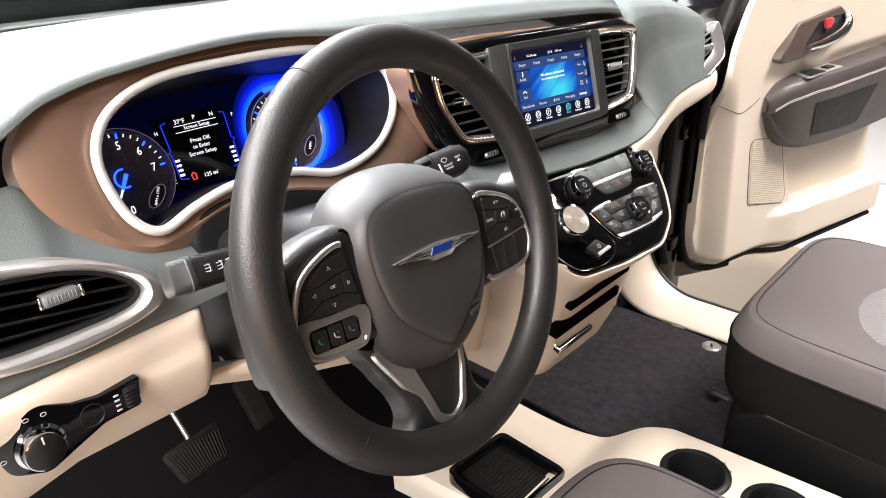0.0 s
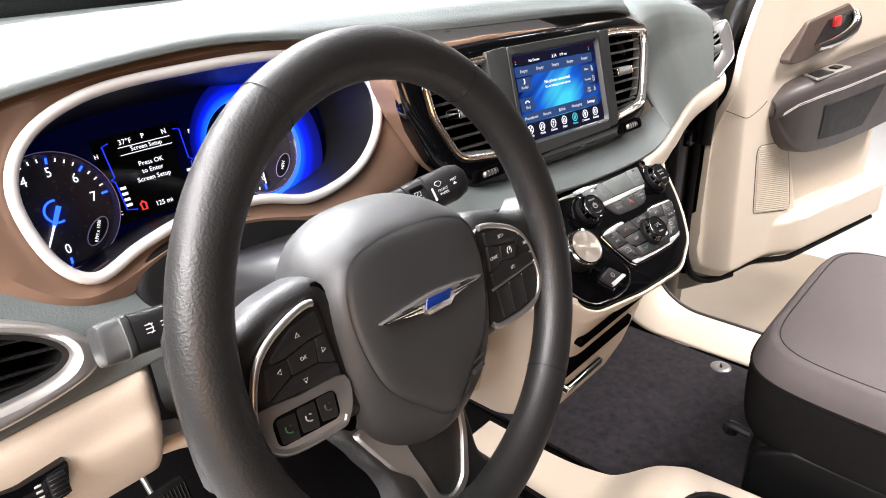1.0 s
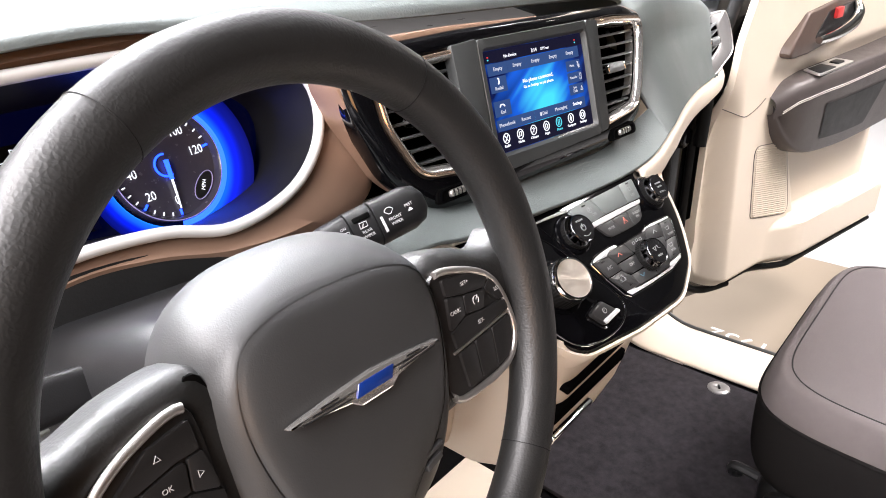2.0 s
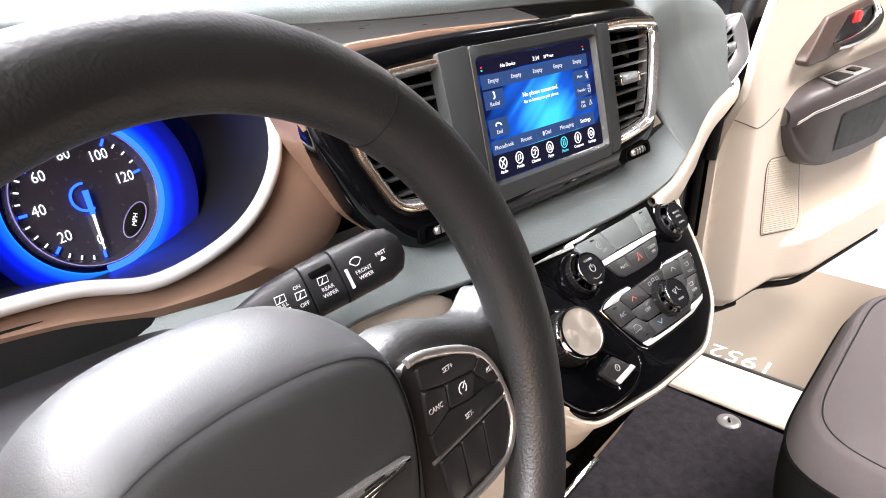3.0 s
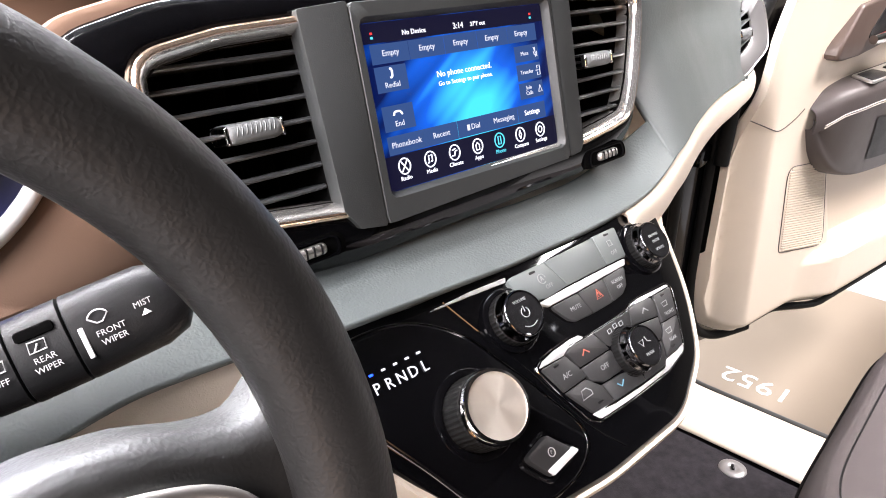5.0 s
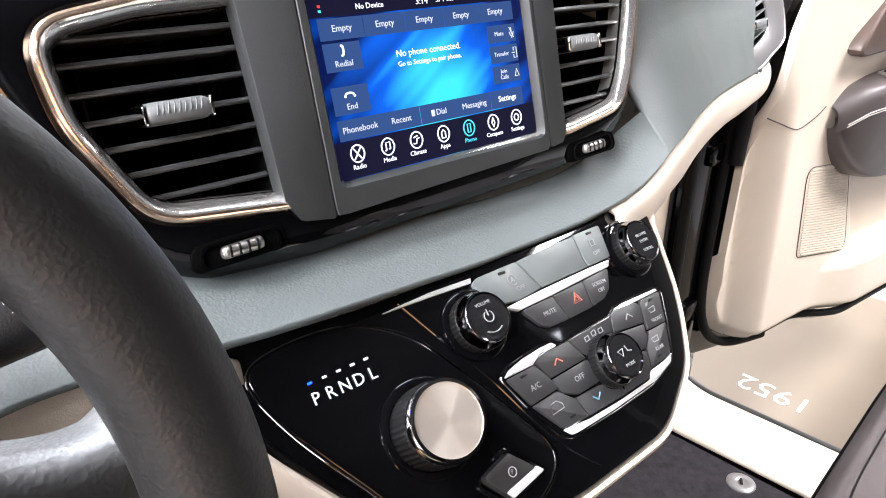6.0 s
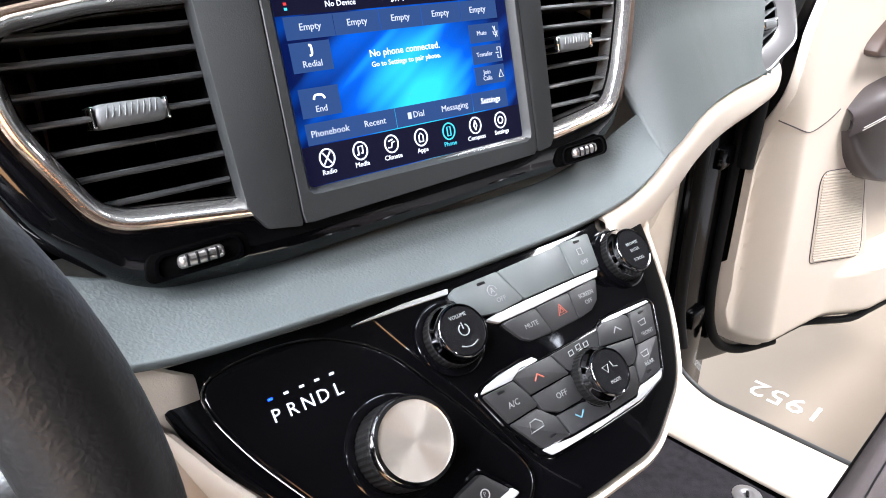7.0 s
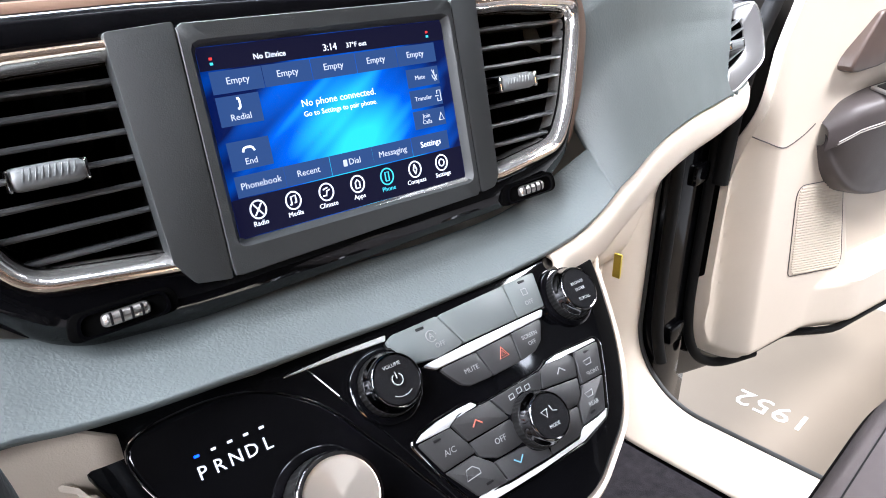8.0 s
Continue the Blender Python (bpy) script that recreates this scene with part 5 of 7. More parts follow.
gauge = thing("gauge_pair", P_FACE, "two round gauges with blue lit rims and white figures", "gauges")
cx_s, cy_s, cx_t, cy_t = 0.0655, 0.0175, -0.1355, 0.0115
M_DIALEDGE = material("violet_grey_edge", (0.32, 0.28, 0.46), 0.4, var=0.0, emit=(0.45, 0.38, 0.85), power=0.18)
M_DIAL = material("dial_black", (0.040, 0.036, 0.050), 0.25, var=0.1, scale=200)
for name, cx, cy, R, first, step, top, figures, aim, unit in (
        ("speedometer", cx_s, cy_s, 0.049, -93, -2.14, 120, [0, 20, 40, 60, 80, 100, 120], -93, "MPH"),
        ("tachometer", cx_t, cy_t, 0.051, -95, -37.0, 7, [0, 1, 2, 3, 4, 5, 6, 7], -122, "RPM x 1000")):
    dial = part(name, lathe([(R, -0.004), (R, 0.006), (R - 0.0015, 0.0075), (R - 0.003, 0.006), (R - 0.005, 0.001), (0.0, 0.0008)], 64, m=pose(cx, cy, 0), cap=False), M_DIAL, gauge, "round black dial")
    part("dial_edge", tube([(cx + (R - 0.0012) * math.cos(a), cy + (R - 0.0012) * math.sin(a), 0.0070) for a in (2 * math.pi * k / 64 for k in range(64))], 0.0005, True, 5), M_DIALEDGE, dial, "thin violet-grey dial edge")
    lit = [(cx + (R + 0.0022) * math.cos(a), cy + (R + 0.0022) * math.sin(a), 0.0045) for a in (radians(k) for k in (range(-95, 110, 5) if name == "speedometer" else range(-125, -80, 5)))]
    part("lit_rim", tube(lit, 0.0030 if name == "speedometer" else 0.0018, False, 8), G_BLUE, dial, "glowing blue rim")
    if name == "speedometer":
        part("lit_bowl", lathe([(R + 0.0035, 0.002), (R + 0.012, 0.006), (R + 0.018, 0.010), (R + 0.026, 0.016)], 64, m=pose(cx, cy, 0), cap=False), fading_glow(cx, cy, R), dial, "blue lit bowl")
    for k, value in enumerate(figures):
        a = radians(first + step * value)
        words(str(value), 0.0108 if name == "speedometer" else 0.0120, G_WHITE, dial, cx + (R - 0.0180) * math.cos(a), cy + (R - 0.0180) * math.sin(a), 0.0022, name="figure", squeeze=0.85)
    n = 24 if name == "speedometer" else 28
    for k in range(n + 1):
        a = radians(first + step * top * k / n)
        long = k % 4 == 0
        r1, r2 = R - 0.0055, R - (0.0105 if long else 0.0085)
        part("tick", tube([(cx + r1 * math.cos(a), cy + r1 * math.sin(a), 0.002), (cx + r2 * math.cos(a), cy + r2 * math.sin(a), 0.002)], 0.0010 if long else 0.0006, False, 5), G_BLUE if long else G_WHITE, dial)
    a = radians(aim)
    part("needle", tube([(cx + 0.010 * math.cos(a), cy + 0.010 * math.sin(a), 0.005), (cx + 0.038 * math.cos(a), cy + 0.038 * math.sin(a), 0.004)], [0.0012, 0.0007], False, 6), G_WHITE, dial)
    part("needle_base", tube([(cx - 0.004 * math.cos(a), cy - 0.004 * math.sin(a), 0.005), (cx + 0.013 * math.cos(a), cy + 0.013 * math.sin(a), 0.005)], [0.0022, 0.0018], False, 8), G_BLUE, dial)
    part("hub_ring", tube([(cx + 0.0095 * math.cos(q), cy + 0.0095 * math.sin(q), 0.002) for q in (radians(k) for k in range(80, 300, 10))], 0.0009, False, 6), G_BLUE, dial)
    a = radians(-44 if name == "speedometer" else -46)
    plate = part("unit_plate", slab(smooth_loop([(cx + 0.036 * math.cos(a) + 0.0115 * math.cos(a + q) * 0 + 0.006 * math.cos(q) * math.cos(a) - 0.013 * math.sin(q) * math.sin(a) * 1.0, cy + 0.036 * math.sin(a) + 0.006 * math.cos(q) * math.sin(a) + 0.013 * math.sin(q) * math.cos(a)) for q in (radians(k) for k in range(0, 360, 30))], 2), 0.0012, 0.0026, 0.0006), M_DARK, dial)
    part("plate_edge", tube([(cx + 0.036 * math.cos(a) + 0.0066 * math.cos(q) * math.cos(a) - 0.0140 * math.sin(q) * math.sin(a), cy + 0.036 * math.sin(a) + 0.0066 * math.cos(q) * math.sin(a) + 0.0140 * math.sin(q) * math.cos(a), 0.0026) for q in (radians(k) for k in range(0, 360, 15))], 0.0004, True, 5), M_DIALEDGE, dial)
    words(unit, 0.0048 if name == "speedometer" else 0.0040, G_WHITE, plate, cx + 0.036 * math.cos(a), cy + 0.036 * math.sin(a), 0.0028, 62)

info = part("info_display", box(-0.088, -0.002, -0.016, 0.062, -0.004, 0.0, 0), M_PIANO, gauge, "dark message display")
for body, x, y, size in (("37\u00b0F", -0.0585, 0.0545, 0.0068), ("P", -0.041, 0.0560, 0.0066), ("N", -0.0200, 0.0555, 0.0066), ("Screen Setup", -0.0405, 0.0470, 0.0058), ("Press OK", -0.0420, 0.0320, 0.0062), ("to Enter", -0.0430, 0.0250, 0.0062), ("Screen Setup", -0.0440, 0.0178, 0.0062), ("125 mi", -0.0440, -0.0070, 0.0062), ("H", -0.0875, 0.0470, 0.0055), ("F", 0.0045, 0.0500, 0.0055), ("C", -0.0855, -0.0060, 0.0050)):
    words(body, size, G_WHITE, info, x, y, 0.0006)
for y in (0.0435, 0.0505):
    mark([(-0.0665, y - 0.0003), (-0.0160, y)], 0.0005, G_WHITE, info, "rule")
for s, x in ((-1, -0.0800), (1, -0.0045)):
    mark([(x - s * 0.006, 0.0560), (x, 0.0545), (x - s * 0.001, 0.0260), (x + s * 0.003, 0.0240), (x, 0.0220), (x - s * 0.001, -0.0045), (x - s * 0.010, -0.0065)], 0.0005, G_DEEP, info, "frame_line", r=0.0005)
    for k in range(4):
        part("bar", box(x - s * 0.0045 - 0.0026, x - s * 0.0045 + 0.0026, -0.002 + 0.0052 * k, 0.0005 + 0.0052 * k, 0.0001, 0.0006, 0), G_WHITE, info)
mark([(-0.0655, -0.0085), (-0.0615, -0.0085), (-0.0610, -0.0030), (-0.0635, -0.0010), (-0.0660, -0.0030)], 0.0006, G_RED, info, "warning_symbol", True, 0.0010)

# ---- what the touch screen shows ----
nt = M_SCREEN.node_tree
bs = nt.nodes["Principled BSDF"]
tc = nt.nodes.new("ShaderNodeTexCoord")
mp = nt.nodes.new("ShaderNodeMapping")
mp.vector_type = "TEXTURE"
mp.inputs["Rotation"].default_value = (0, 0, radians(34))
mp.inputs["Scale"].default_value = (0.16, 0.017, 1)
wv = nt.nodes.new("ShaderNodeTexNoise")
wv.inputs["Scale"].default_value, wv.inputs["Detail"].default_value, wv.inputs["Distortion"].default_value = 1.0, 1.0, 0.25
gr = nt.nodes.new("ShaderNodeVectorMath")
gr.operation = "DISTANCE"
gr.inputs[1].default_value = (0.004, 0.036, 0)
sc = nt.nodes.new("ShaderNodeMapRange")
sc.inputs["From Min"].default_value, sc.inputs["From Max"].default_value = 0.0, 0.075
sc.inputs["To Min"].default_value, sc.inputs["To Max"].default_value = 0.62, -0.22
ad = nt.nodes.new("ShaderNodeMath")
ad.operation = "MULTIPLY_ADD"
ad.inputs[1].default_value = 0.95
rp = nt.nodes.new("ShaderNodeValToRGB")
rp.color_ramp.elements[0].position, rp.color_ramp.elements[0].color = 0.22, (0.002, 0.008, 0.07, 1)
rp.color_ramp.elements[1].position, rp.color_ramp.elements[1].color = 1.0, (0.05, 0.75, 1.0, 1)
mid = rp.color_ramp.elements.new(0.62)
mid.color = (0.004, 0.12, 0.72, 1)
nt.links.new(tc.outputs["Object"], mp.inputs["Vector"])
nt.links.new(mp.outputs[0], wv.inputs["Vector"])
nt.links.new(tc.outputs["Object"], gr.inputs[0])
nt.links.new(gr.outputs["Value"], sc.inputs["Value"])
nt.links.new(wv.outputs["Fac"], ad.inputs[0])
nt.links.new(sc.outputs[0], ad.inputs[2])
nt.links.new(ad.outputs[0], rp.inputs[0])
nt.links.new(rp.outputs[0], bs.inputs["Emission Color"])
bs.inputs["Emission Strength"].default_value = 0.95
bs.inputs["Roughness"].default_value = 0.08
bs.inputs["Specular IOR Level"].default_value = 0.25
G_TILE = glow("lit_tile", (0.035, 0.085, 0.24), 0.85)
G_PALE = glow("lit_pale_text", (0.82, 0.88, 1.0), 0.85)
G_NIGHT = glow("lit_dark_bar", (0.006, 0.006, 0.022), 1.0)
ZD = -0.0010


def tile(x0, x1, y0, y1, mat=None, name="tile"):
    return part(name, box(x0, x1, y0, y1, ZD - 0.0005, ZD + 0.0003, 0), mat or G_TILE, display)


tile(-0.0760, 0.0770, 0.0855, 0.0970, G_NIGHT, "status_bar")
tile(-0.0760, 0.0770, -0.0010, 0.0195, G_NIGHT, "icon_bar")
for k in range(5):
    t = tile(-0.0720 + 0.0283 * k, -0.0441 + 0.0283 * k, 0.0735, 0.0848)
    words("Empty", 0.0050, G_PALE, t, -0.058 + 0.028 * k, 0.0793, ZD + 0.0005)
for body, y in (("Redial", 0.0575), ("End", 0.0345)):
    t = tile(-0.0718, -0.0486, y - 0.0005, y + 0.0145)
    words(body, 0.0047, G_PALE, t, -0.0605, y + 0.0034, ZD + 0.0005)
    pts = [(-0.0610, y + 0.0128), (-0.0598, y + 0.0124), (-0.0598, y + 0.0084), (-0.0612, y + 0.0076)] if body == "Redial" else [(-0.0640, y + 0.0085), (-0.0628, y + 0.0105), (-0.0590, y + 0.0105), (-0.0575, y + 0.0085)]
    mark(smooth_line(pts, 4), ZD + 0.0006, G_WHITE, t, r=0.0006)
for body, y in (("Mute", 0.0655), ("Transfer", 0.0530), ("Join\nCalls", 0.0405)):
    t = tile(0.0455, 0.0690, y - 0.0054, y + 0.0054)
    words(body, 0.0037, G_PALE, t, 0.0548, y, ZD + 0.0005)
    signs = {"Mute": ([(0.0655, y + 0.0032), (0.0655, y - 0.0006)], [(0.0638, y + 0.0004), (0.0645, y - 0.0018), (0.0665, y - 0.0018), (0.0672, y + 0.0004)], [(0.0655, y - 0.0018), (0.0655, y - 0.0034)], [(0.0640, y + 0.0034), (0.0670, y - 0.0030)]),
             "Transfer": ([(0.0652, y - 0.0012), (0.0652, y - 0.0032), (0.0678, y - 0.0032), (0.0678, y + 0.0032), (0.0652, y + 0.0032), (0.0652, y + 0.0012)], [(0.0638, y), (0.0664, y)]),
             "Join\nCalls": ([(0.0640, y - 0.0022), (0.0676, y - 0.0022), (0.0658, y + 0.0022), (0.0640, y - 0.0022)],)}
    for line in signs[body]:
        mark(line, ZD + 0.0006, G_PALE, t, r=0.0003)
for body, x in (("Phonebook", -0.058), ("Recent", -0.030), ("Dial", -0.0018), ("Messaging", 0.0262), ("Settings", 0.0545)):
    t = tile(x - 0.0139, x + 0.0139, 0.0200, 0.0312)
    if body == "Dial":
        part("keypad_sign", box(-0.0078, -0.0052, 0.0236, 0.0274, ZD, ZD + 0.0006, 0.0003, 1), G_PALE, t)
    words(body, 0.0050, G_WHITE if body == "Settings" else G_PALE, t, x + (0.0015 if body == "Dial" else 0), 0.0255, ZD + 0.0005)
for k, body in enumerate(("Radio", "Media", "Climate", "Apps", "Phone", "Compass", "Settings")):
    x, mat = -0.063 + 0.0205 * k, G_CYAN if body == "Phone" else G_WHITE
    ic = part("round_icon", tube([(x + 0.0044 * math.cos(a), 0.0122 + 0.0048 * math.sin(a), ZD + 0.0006) for a in (radians(q) for q in range(0, 360, 18))], 0.00045, True, 5), mat, display)
    strokes = {"Radio": ([(-0.0022, -0.0030), (0.0022, 0.0030)], [(0.0022, -0.0030), (-0.0022, 0.0030)]),
               "Media": ([(-0.0012, -0.0020), (-0.0012, 0.0022), (0.0016, 0.0026), (0.0016, -0.0014)], [(-0.0022, -0.0020), (-0.0012, -0.0020)], [(0.0006, -0.0014), (0.0016, -0.0014)]),
               "Climate": ([(-0.0024, -0.0018), (-0.0004, -0.0020), (0.0004, 0.0006), (0.0022, 0.0010)], [(-0.0018, 0.0016), (0.0010, 0.0024)]),
               "Apps": ([(-0.0014, -0.0024), (0.0014, -0.0024), (0.0014, 0.0010), (0.0, 0.0024), (-0.0014, 0.0010), (-0.0014, -0.0024)],),
               "Phone": ([(-0.0012, -0.0026), (0.0012, -0.0026), (0.0012, 0.0026), (-0.0012, 0.0026), (-0.0012, -0.0026)],),
               "Compass": ([(0.0, 0.0030), (0.0012, -0.0002), (0.0, -0.0028), (-0.0012, -0.0002), (0.0, 0.0030)],),
               "Settings": ([(0.0020 * math.cos(radians(q)), 0.0022 * math.sin(radians(q))) for q in range(0, 361, 45)],)}
    for line in strokes[body]:
        mark([(x + u, 0.0122 + v) for u, v in line], ZD + 0.0006, mat, display, r=0.00042)
    words(body, 0.0038, mat, display, x, 0.0048, ZD + 0.0006)
words("No phone connected.", 0.0054, G_WHITE, display, -0.002, 0.0620, ZD + 0.0006, name="message")
words("Go to Settings to pair phone.", 0.0040, G_WHITE, display, -0.002, 0.0562, ZD + 0.0006, name="message")
words("No Device", 0.0042, G_WHITE, display, -0.038, 0.0895, ZD + 0.0006)
words("3:14", 0.0052, G_WHITE, display, -0.002, 0.0895, ZD + 0.0006)
words("37\u00b0F out", 0.0038, G_WHITE, display, 0.015, 0.0893, ZD + 0.0006)
for x in (-0.0695, 0.0650):
    part("status_mark", box(x - 0.0008, x + 0.0008, 0.0905, 0.0918, ZD, ZD + 0.0006, 0), G_RED, display)
    part("status_mark", box(x - 0.0008, x + 0.0008, 0.0880, 0.0893, ZD, ZD + 0.0006, 0), G_CYAN, display)
part("press_mark", lathe([(0.0016, 0.0), (0.0014, 0.0023), (0.0005, 0.0024)], 12, m=pose(-0.0975, 0.073, 0)), M_DARK, screen)

# ---- controls on the lower panel ----
def low(bm):
    for v in bm.verts:
        v.co.z += low_warp(v.co.x, v.co.y)
    return bm


def knob(name, x, y, r, hgt, label, face_mat, grip=40, ring=None):
    """A ribbed grip under a gloss shoulder (or a chrome edge, for the plain selector) and a flat face."""
    body = part(name, low(lathe([(r * 1.22, 0.0), (r * 1.22, 0.0022), (r * 1.12, 0.0034), (r * 1.02, 0.0036)], 48, m=pose(x, y, 0), cap=False)), M_PIANO, panel, label)
    full = ring is None
    top = 0.78 if full else 0.56
    bm = bmesh.new()
    rings = []
    for rr, h in ((1.0, 0.002), (1.0, hgt * (top - 0.04)), (0.97, hgt * top)):
        rings.append([(x + r * (rr - 0.02 * (j % 2)) * math.cos(a), y + r * (rr - 0.02 * (j % 2)) * math.sin(a), h) for j, a in ((j, 2 * math.pi * j / (grip * 2)) for j in range(grip * 2))])
    bridge(bm, rings, True, True, True)
    part("ribbed_grip", low(bm), M_RUBBER, body, smooth=False)
    if full:
        edge = [(r * 0.97, hgt * 0.80), (r * 0.98, hgt * 0.90), (r * 0.94, hgt), (r * 0.86, hgt * 1.01), (r * 0.85, hgt * 0.97)]
    else:
        edge = [(r * 0.96, hgt * 0.54), (r * 0.95, hgt * 0.62), (r * 0.88, hgt * 0.72), (r * 0.865, hgt * 0.90), (r * 0.845, hgt * 0.98), (r * 0.81, hgt * 1.01), (r * 0.765, hgt * 1.0), (r * 0.75, hgt * 0.96)]
    part("edge_ring", low(lathe(edge, 48, m=pose(x, y, 0), cap=False)), M_CHROME if full else ring, body)
    fr = 0.855 if full else 0.76
    part("face", low(lathe([(r * fr, hgt * 0.6), (r * fr, hgt * 0.985), (0.0, hgt * 0.99)], 48, m=pose(x, y, 0), cap=False)), face_mat, body)
    return body


def brushed():
    mat = material("turned_metal", (0.90, 0.81, 0.70), 0.32, metal=0.8, var=0.0)
    n = mat.node_tree
    bsdf = n.nodes["Principled BSDF"]
    bsdf.inputs["Anisotropic"].default_value = 0.85
    tan = n.nodes.new("ShaderNodeTangent")
    tan.direction_type, tan.axis = "RADIAL", "Z"
    n.links.new(tan.outputs[0], bsdf.inputs["Tangent"])
    return mat


M_BRUSH = brushed()
M_KNOBFACE = material("dark_turned_face", (0.05, 0.05, 0.053), 0.16, metal=0.8, var=0.0)
M_GREYPRINT = material("grey_print", (0.24, 0.25, 0.25), 0.5, var=0.0)
M_KNOBRING = material("black_chrome", (0.11, 0.11, 0.115), 0.06, metal=1.0, var=0.0)
# Top-row keys get a paler base that paints in their sheen.
M_KEY = material("sheen_grey_key", (0.120, 0.134, 0.131), 0.38, bump=0.1, bump_scale=1800, var=0.04)
vol = knob("volume_knob", -0.0365, 0.0135, 0.0178, 0.017, "black ribbed volume knob", M_KNOBFACE, ring=M_KNOBRING)
tune = knob("tune_knob", 0.1150, 0.0190, 0.0178, 0.017, "black ribbed tuning knob", M_KNOBFACE, ring=M_KNOBRING)
mode = knob("mode_knob", 0.0430, -0.0424, 0.0172, 0.019, "black ribbed mode knob", M_KNOBFACE, ring=M_KNOBRING)
for ob, x, y, rows in ((vol, -0.0365, 0.0135, (("VOLUME", 0.0080),)), (tune, 0.1150, 0.0190, (("BROWSE", 0.0040), ("ENTER", -0.0005), ("SCROLL", -0.0070))), (mode, 0.0430, -0.0424, (("MODE", -0.0060),))):
    for body, dy in rows:
        words(body, 0.0029, M_GREYPRINT, ob, x, y + dy, 0.0172 + 0.002 * (ob is mode) + low_warp(x, y))
mark([(-0.0365 + 0.0032 * math.cos(a), 0.0135 + 0.0032 * math.sin(a)) for a in (radians(k) for k in range(115, 426, 15))], 0.0171, M_GREYPRINT, vol)
mark([(-0.0365, 0.0140), (-0.0365, 0.0178)], 0.0171, M_GREYPRINT, vol)
mark([(-0.0365 + 0.0095 * math.cos(a), 0.0135 + 0.0095 * math.sin(a)) for a in (radians(k) for k in range(235, 306, 10))], 0.0171, M_GREYPRINT, vol)
mark([(0.0375, -0.0385), (0.0425, -0.0380), (0.0405, -0.0425)], 0.0186, M_GREYPRINT, mode, closed=True)
mark([(0.0450, -0.0370), (0.0460, -0.0405), (0.0490, -0.0415)], 0.0186, M_GREYPRINT, mode)


def key_plate(pts, top, mat, label="", r=0.0018, parent=None):
    return part("button", low(slab(fillet([tuple(c / 1000 for c in p) for p in pts], r, 3), -0.003, top, 0.0006)), mat, parent or panel, label)


# upper bank
k1 = key_plate([(-26.2, 36.0, 2), (-21.4, 38.4, 2), (10.4, 39), (20.4, 17.4), (0.6, 15.9, 3), (-19.0, 18.6, 3), (-23.3, 26.3, 3)], 0.0035, M_KEY)
key_plate([(11.4, 39), (66.2, 41.0), (65.6, 18.0), (21.4, 17.5)], 0.0035, M_KEY)
k3 = key_plate([(67.0, 41.5), (95.5, 42), (91.0, 18.4), (66.4, 18.1)], 0.0035, M_KEY)
part("silver_strip", low(slab(fillet([(-0.0118, 0.0150, 0.002), (0.001, 0.0158, 0.006), (0.020, 0.0165), (0.064, 0.0172), (0.0895, 0.0172, 0.002), (0.0855, 0.0126, 0.002), (0.055, 0.0116), (0.026, 0.0104), (-0.0028, 0.0101, 0.003)], 0.002), -0.003, 0.0030, 0.001)), M_STRIP, panel, "bright strip, silver or a painted edge reflection")
k4 = key_plate([(-2.4, 9.4, 2), (25.4, 9.8), (30.0, -7.6), (12.5, -6.9, 4), (6.8, -3.6, 4)], 0.0028, M_BUTTON)
k5 = key_plate([(26.3, 9.9), (55.3, 10.8), (53.2, -7.1), (30.7, -7.6)], 0.0028, M_BUTTON)
k6 = key_plate([(56.1, 10.9), (84.0, 12.2, 2), (75.4, -1.1, 4), (67.7, -5.3, 4), (54.0, -7.2)], 0.0028, M_BUTTON)
M_REDPRINT = material("red_print", (0.46, 0.12, 0.08), 0.5, var=0.0)
M_BLUEPRINT = material("blue_print", (0.10, 0.24, 0.32), 0.5, var=0.0)


def lab(body, x, y, ob, top, size=0.0042, mat=None):
    words(body, size, mat or M_GREYPRINT, ob, x, y, top + 0.0002 + low_warp(x, y))


lab("OFF", 0.005, 0.0225, k1, 0.0035, mat=M_GREYPRINT)
mark([(0.0015 + 0.0034 * math.cos(a), 0.0290 + 0.0034 * math.sin(a)) for a in (radians(k) for k in range(0, 330, 22))], 0.0037, M_GREYPRINT, k1)
lab("A", 0.0015, 0.0290, k1, 0.0035, 0.005, M_GREYPRINT)
lab("OFF", 0.0805, 0.0245, k3, 0.0035, mat=M_GREYPRINT)
mark([(0.078, 0.030), (0.082, 0.030), (0.082, 0.034), (0.078, 0.034)], 0.0024, M_GREYPRINT, k3, closed=True)
lab("MUTE", 0.0175, 0.0015, k4, 0.0028)
mark([(0.0398, -0.0005), (0.0468, -0.0002), (0.0435, 0.0062)], 0.0026, M_REDPRINT, k5, "hazard_symbol", True, 0.0004)
mark([(0.0418, 0.0008), (0.0450, 0.0010), (0.0434, 0.0040)], 0.0026, M_REDPRINT, k5, "hazard_symbol", True, 0.0003)
lab("SCREEN", 0.0685, 0.0052, k6, 0.0028, 0.0038)
lab("OFF", 0.0680, 0.0004, k6, 0.0028, 0.0038)
for ob, x, y in ((k1, -0.0035, 0.0355), (k3, 0.0820, 0.0390)):
    part("indicator", low(box(x - 0.003, x + 0.003, y - 0.0009, y + 0.0009, 0.003, 0.0039, 0.0004, 1)), M_DARK, ob)
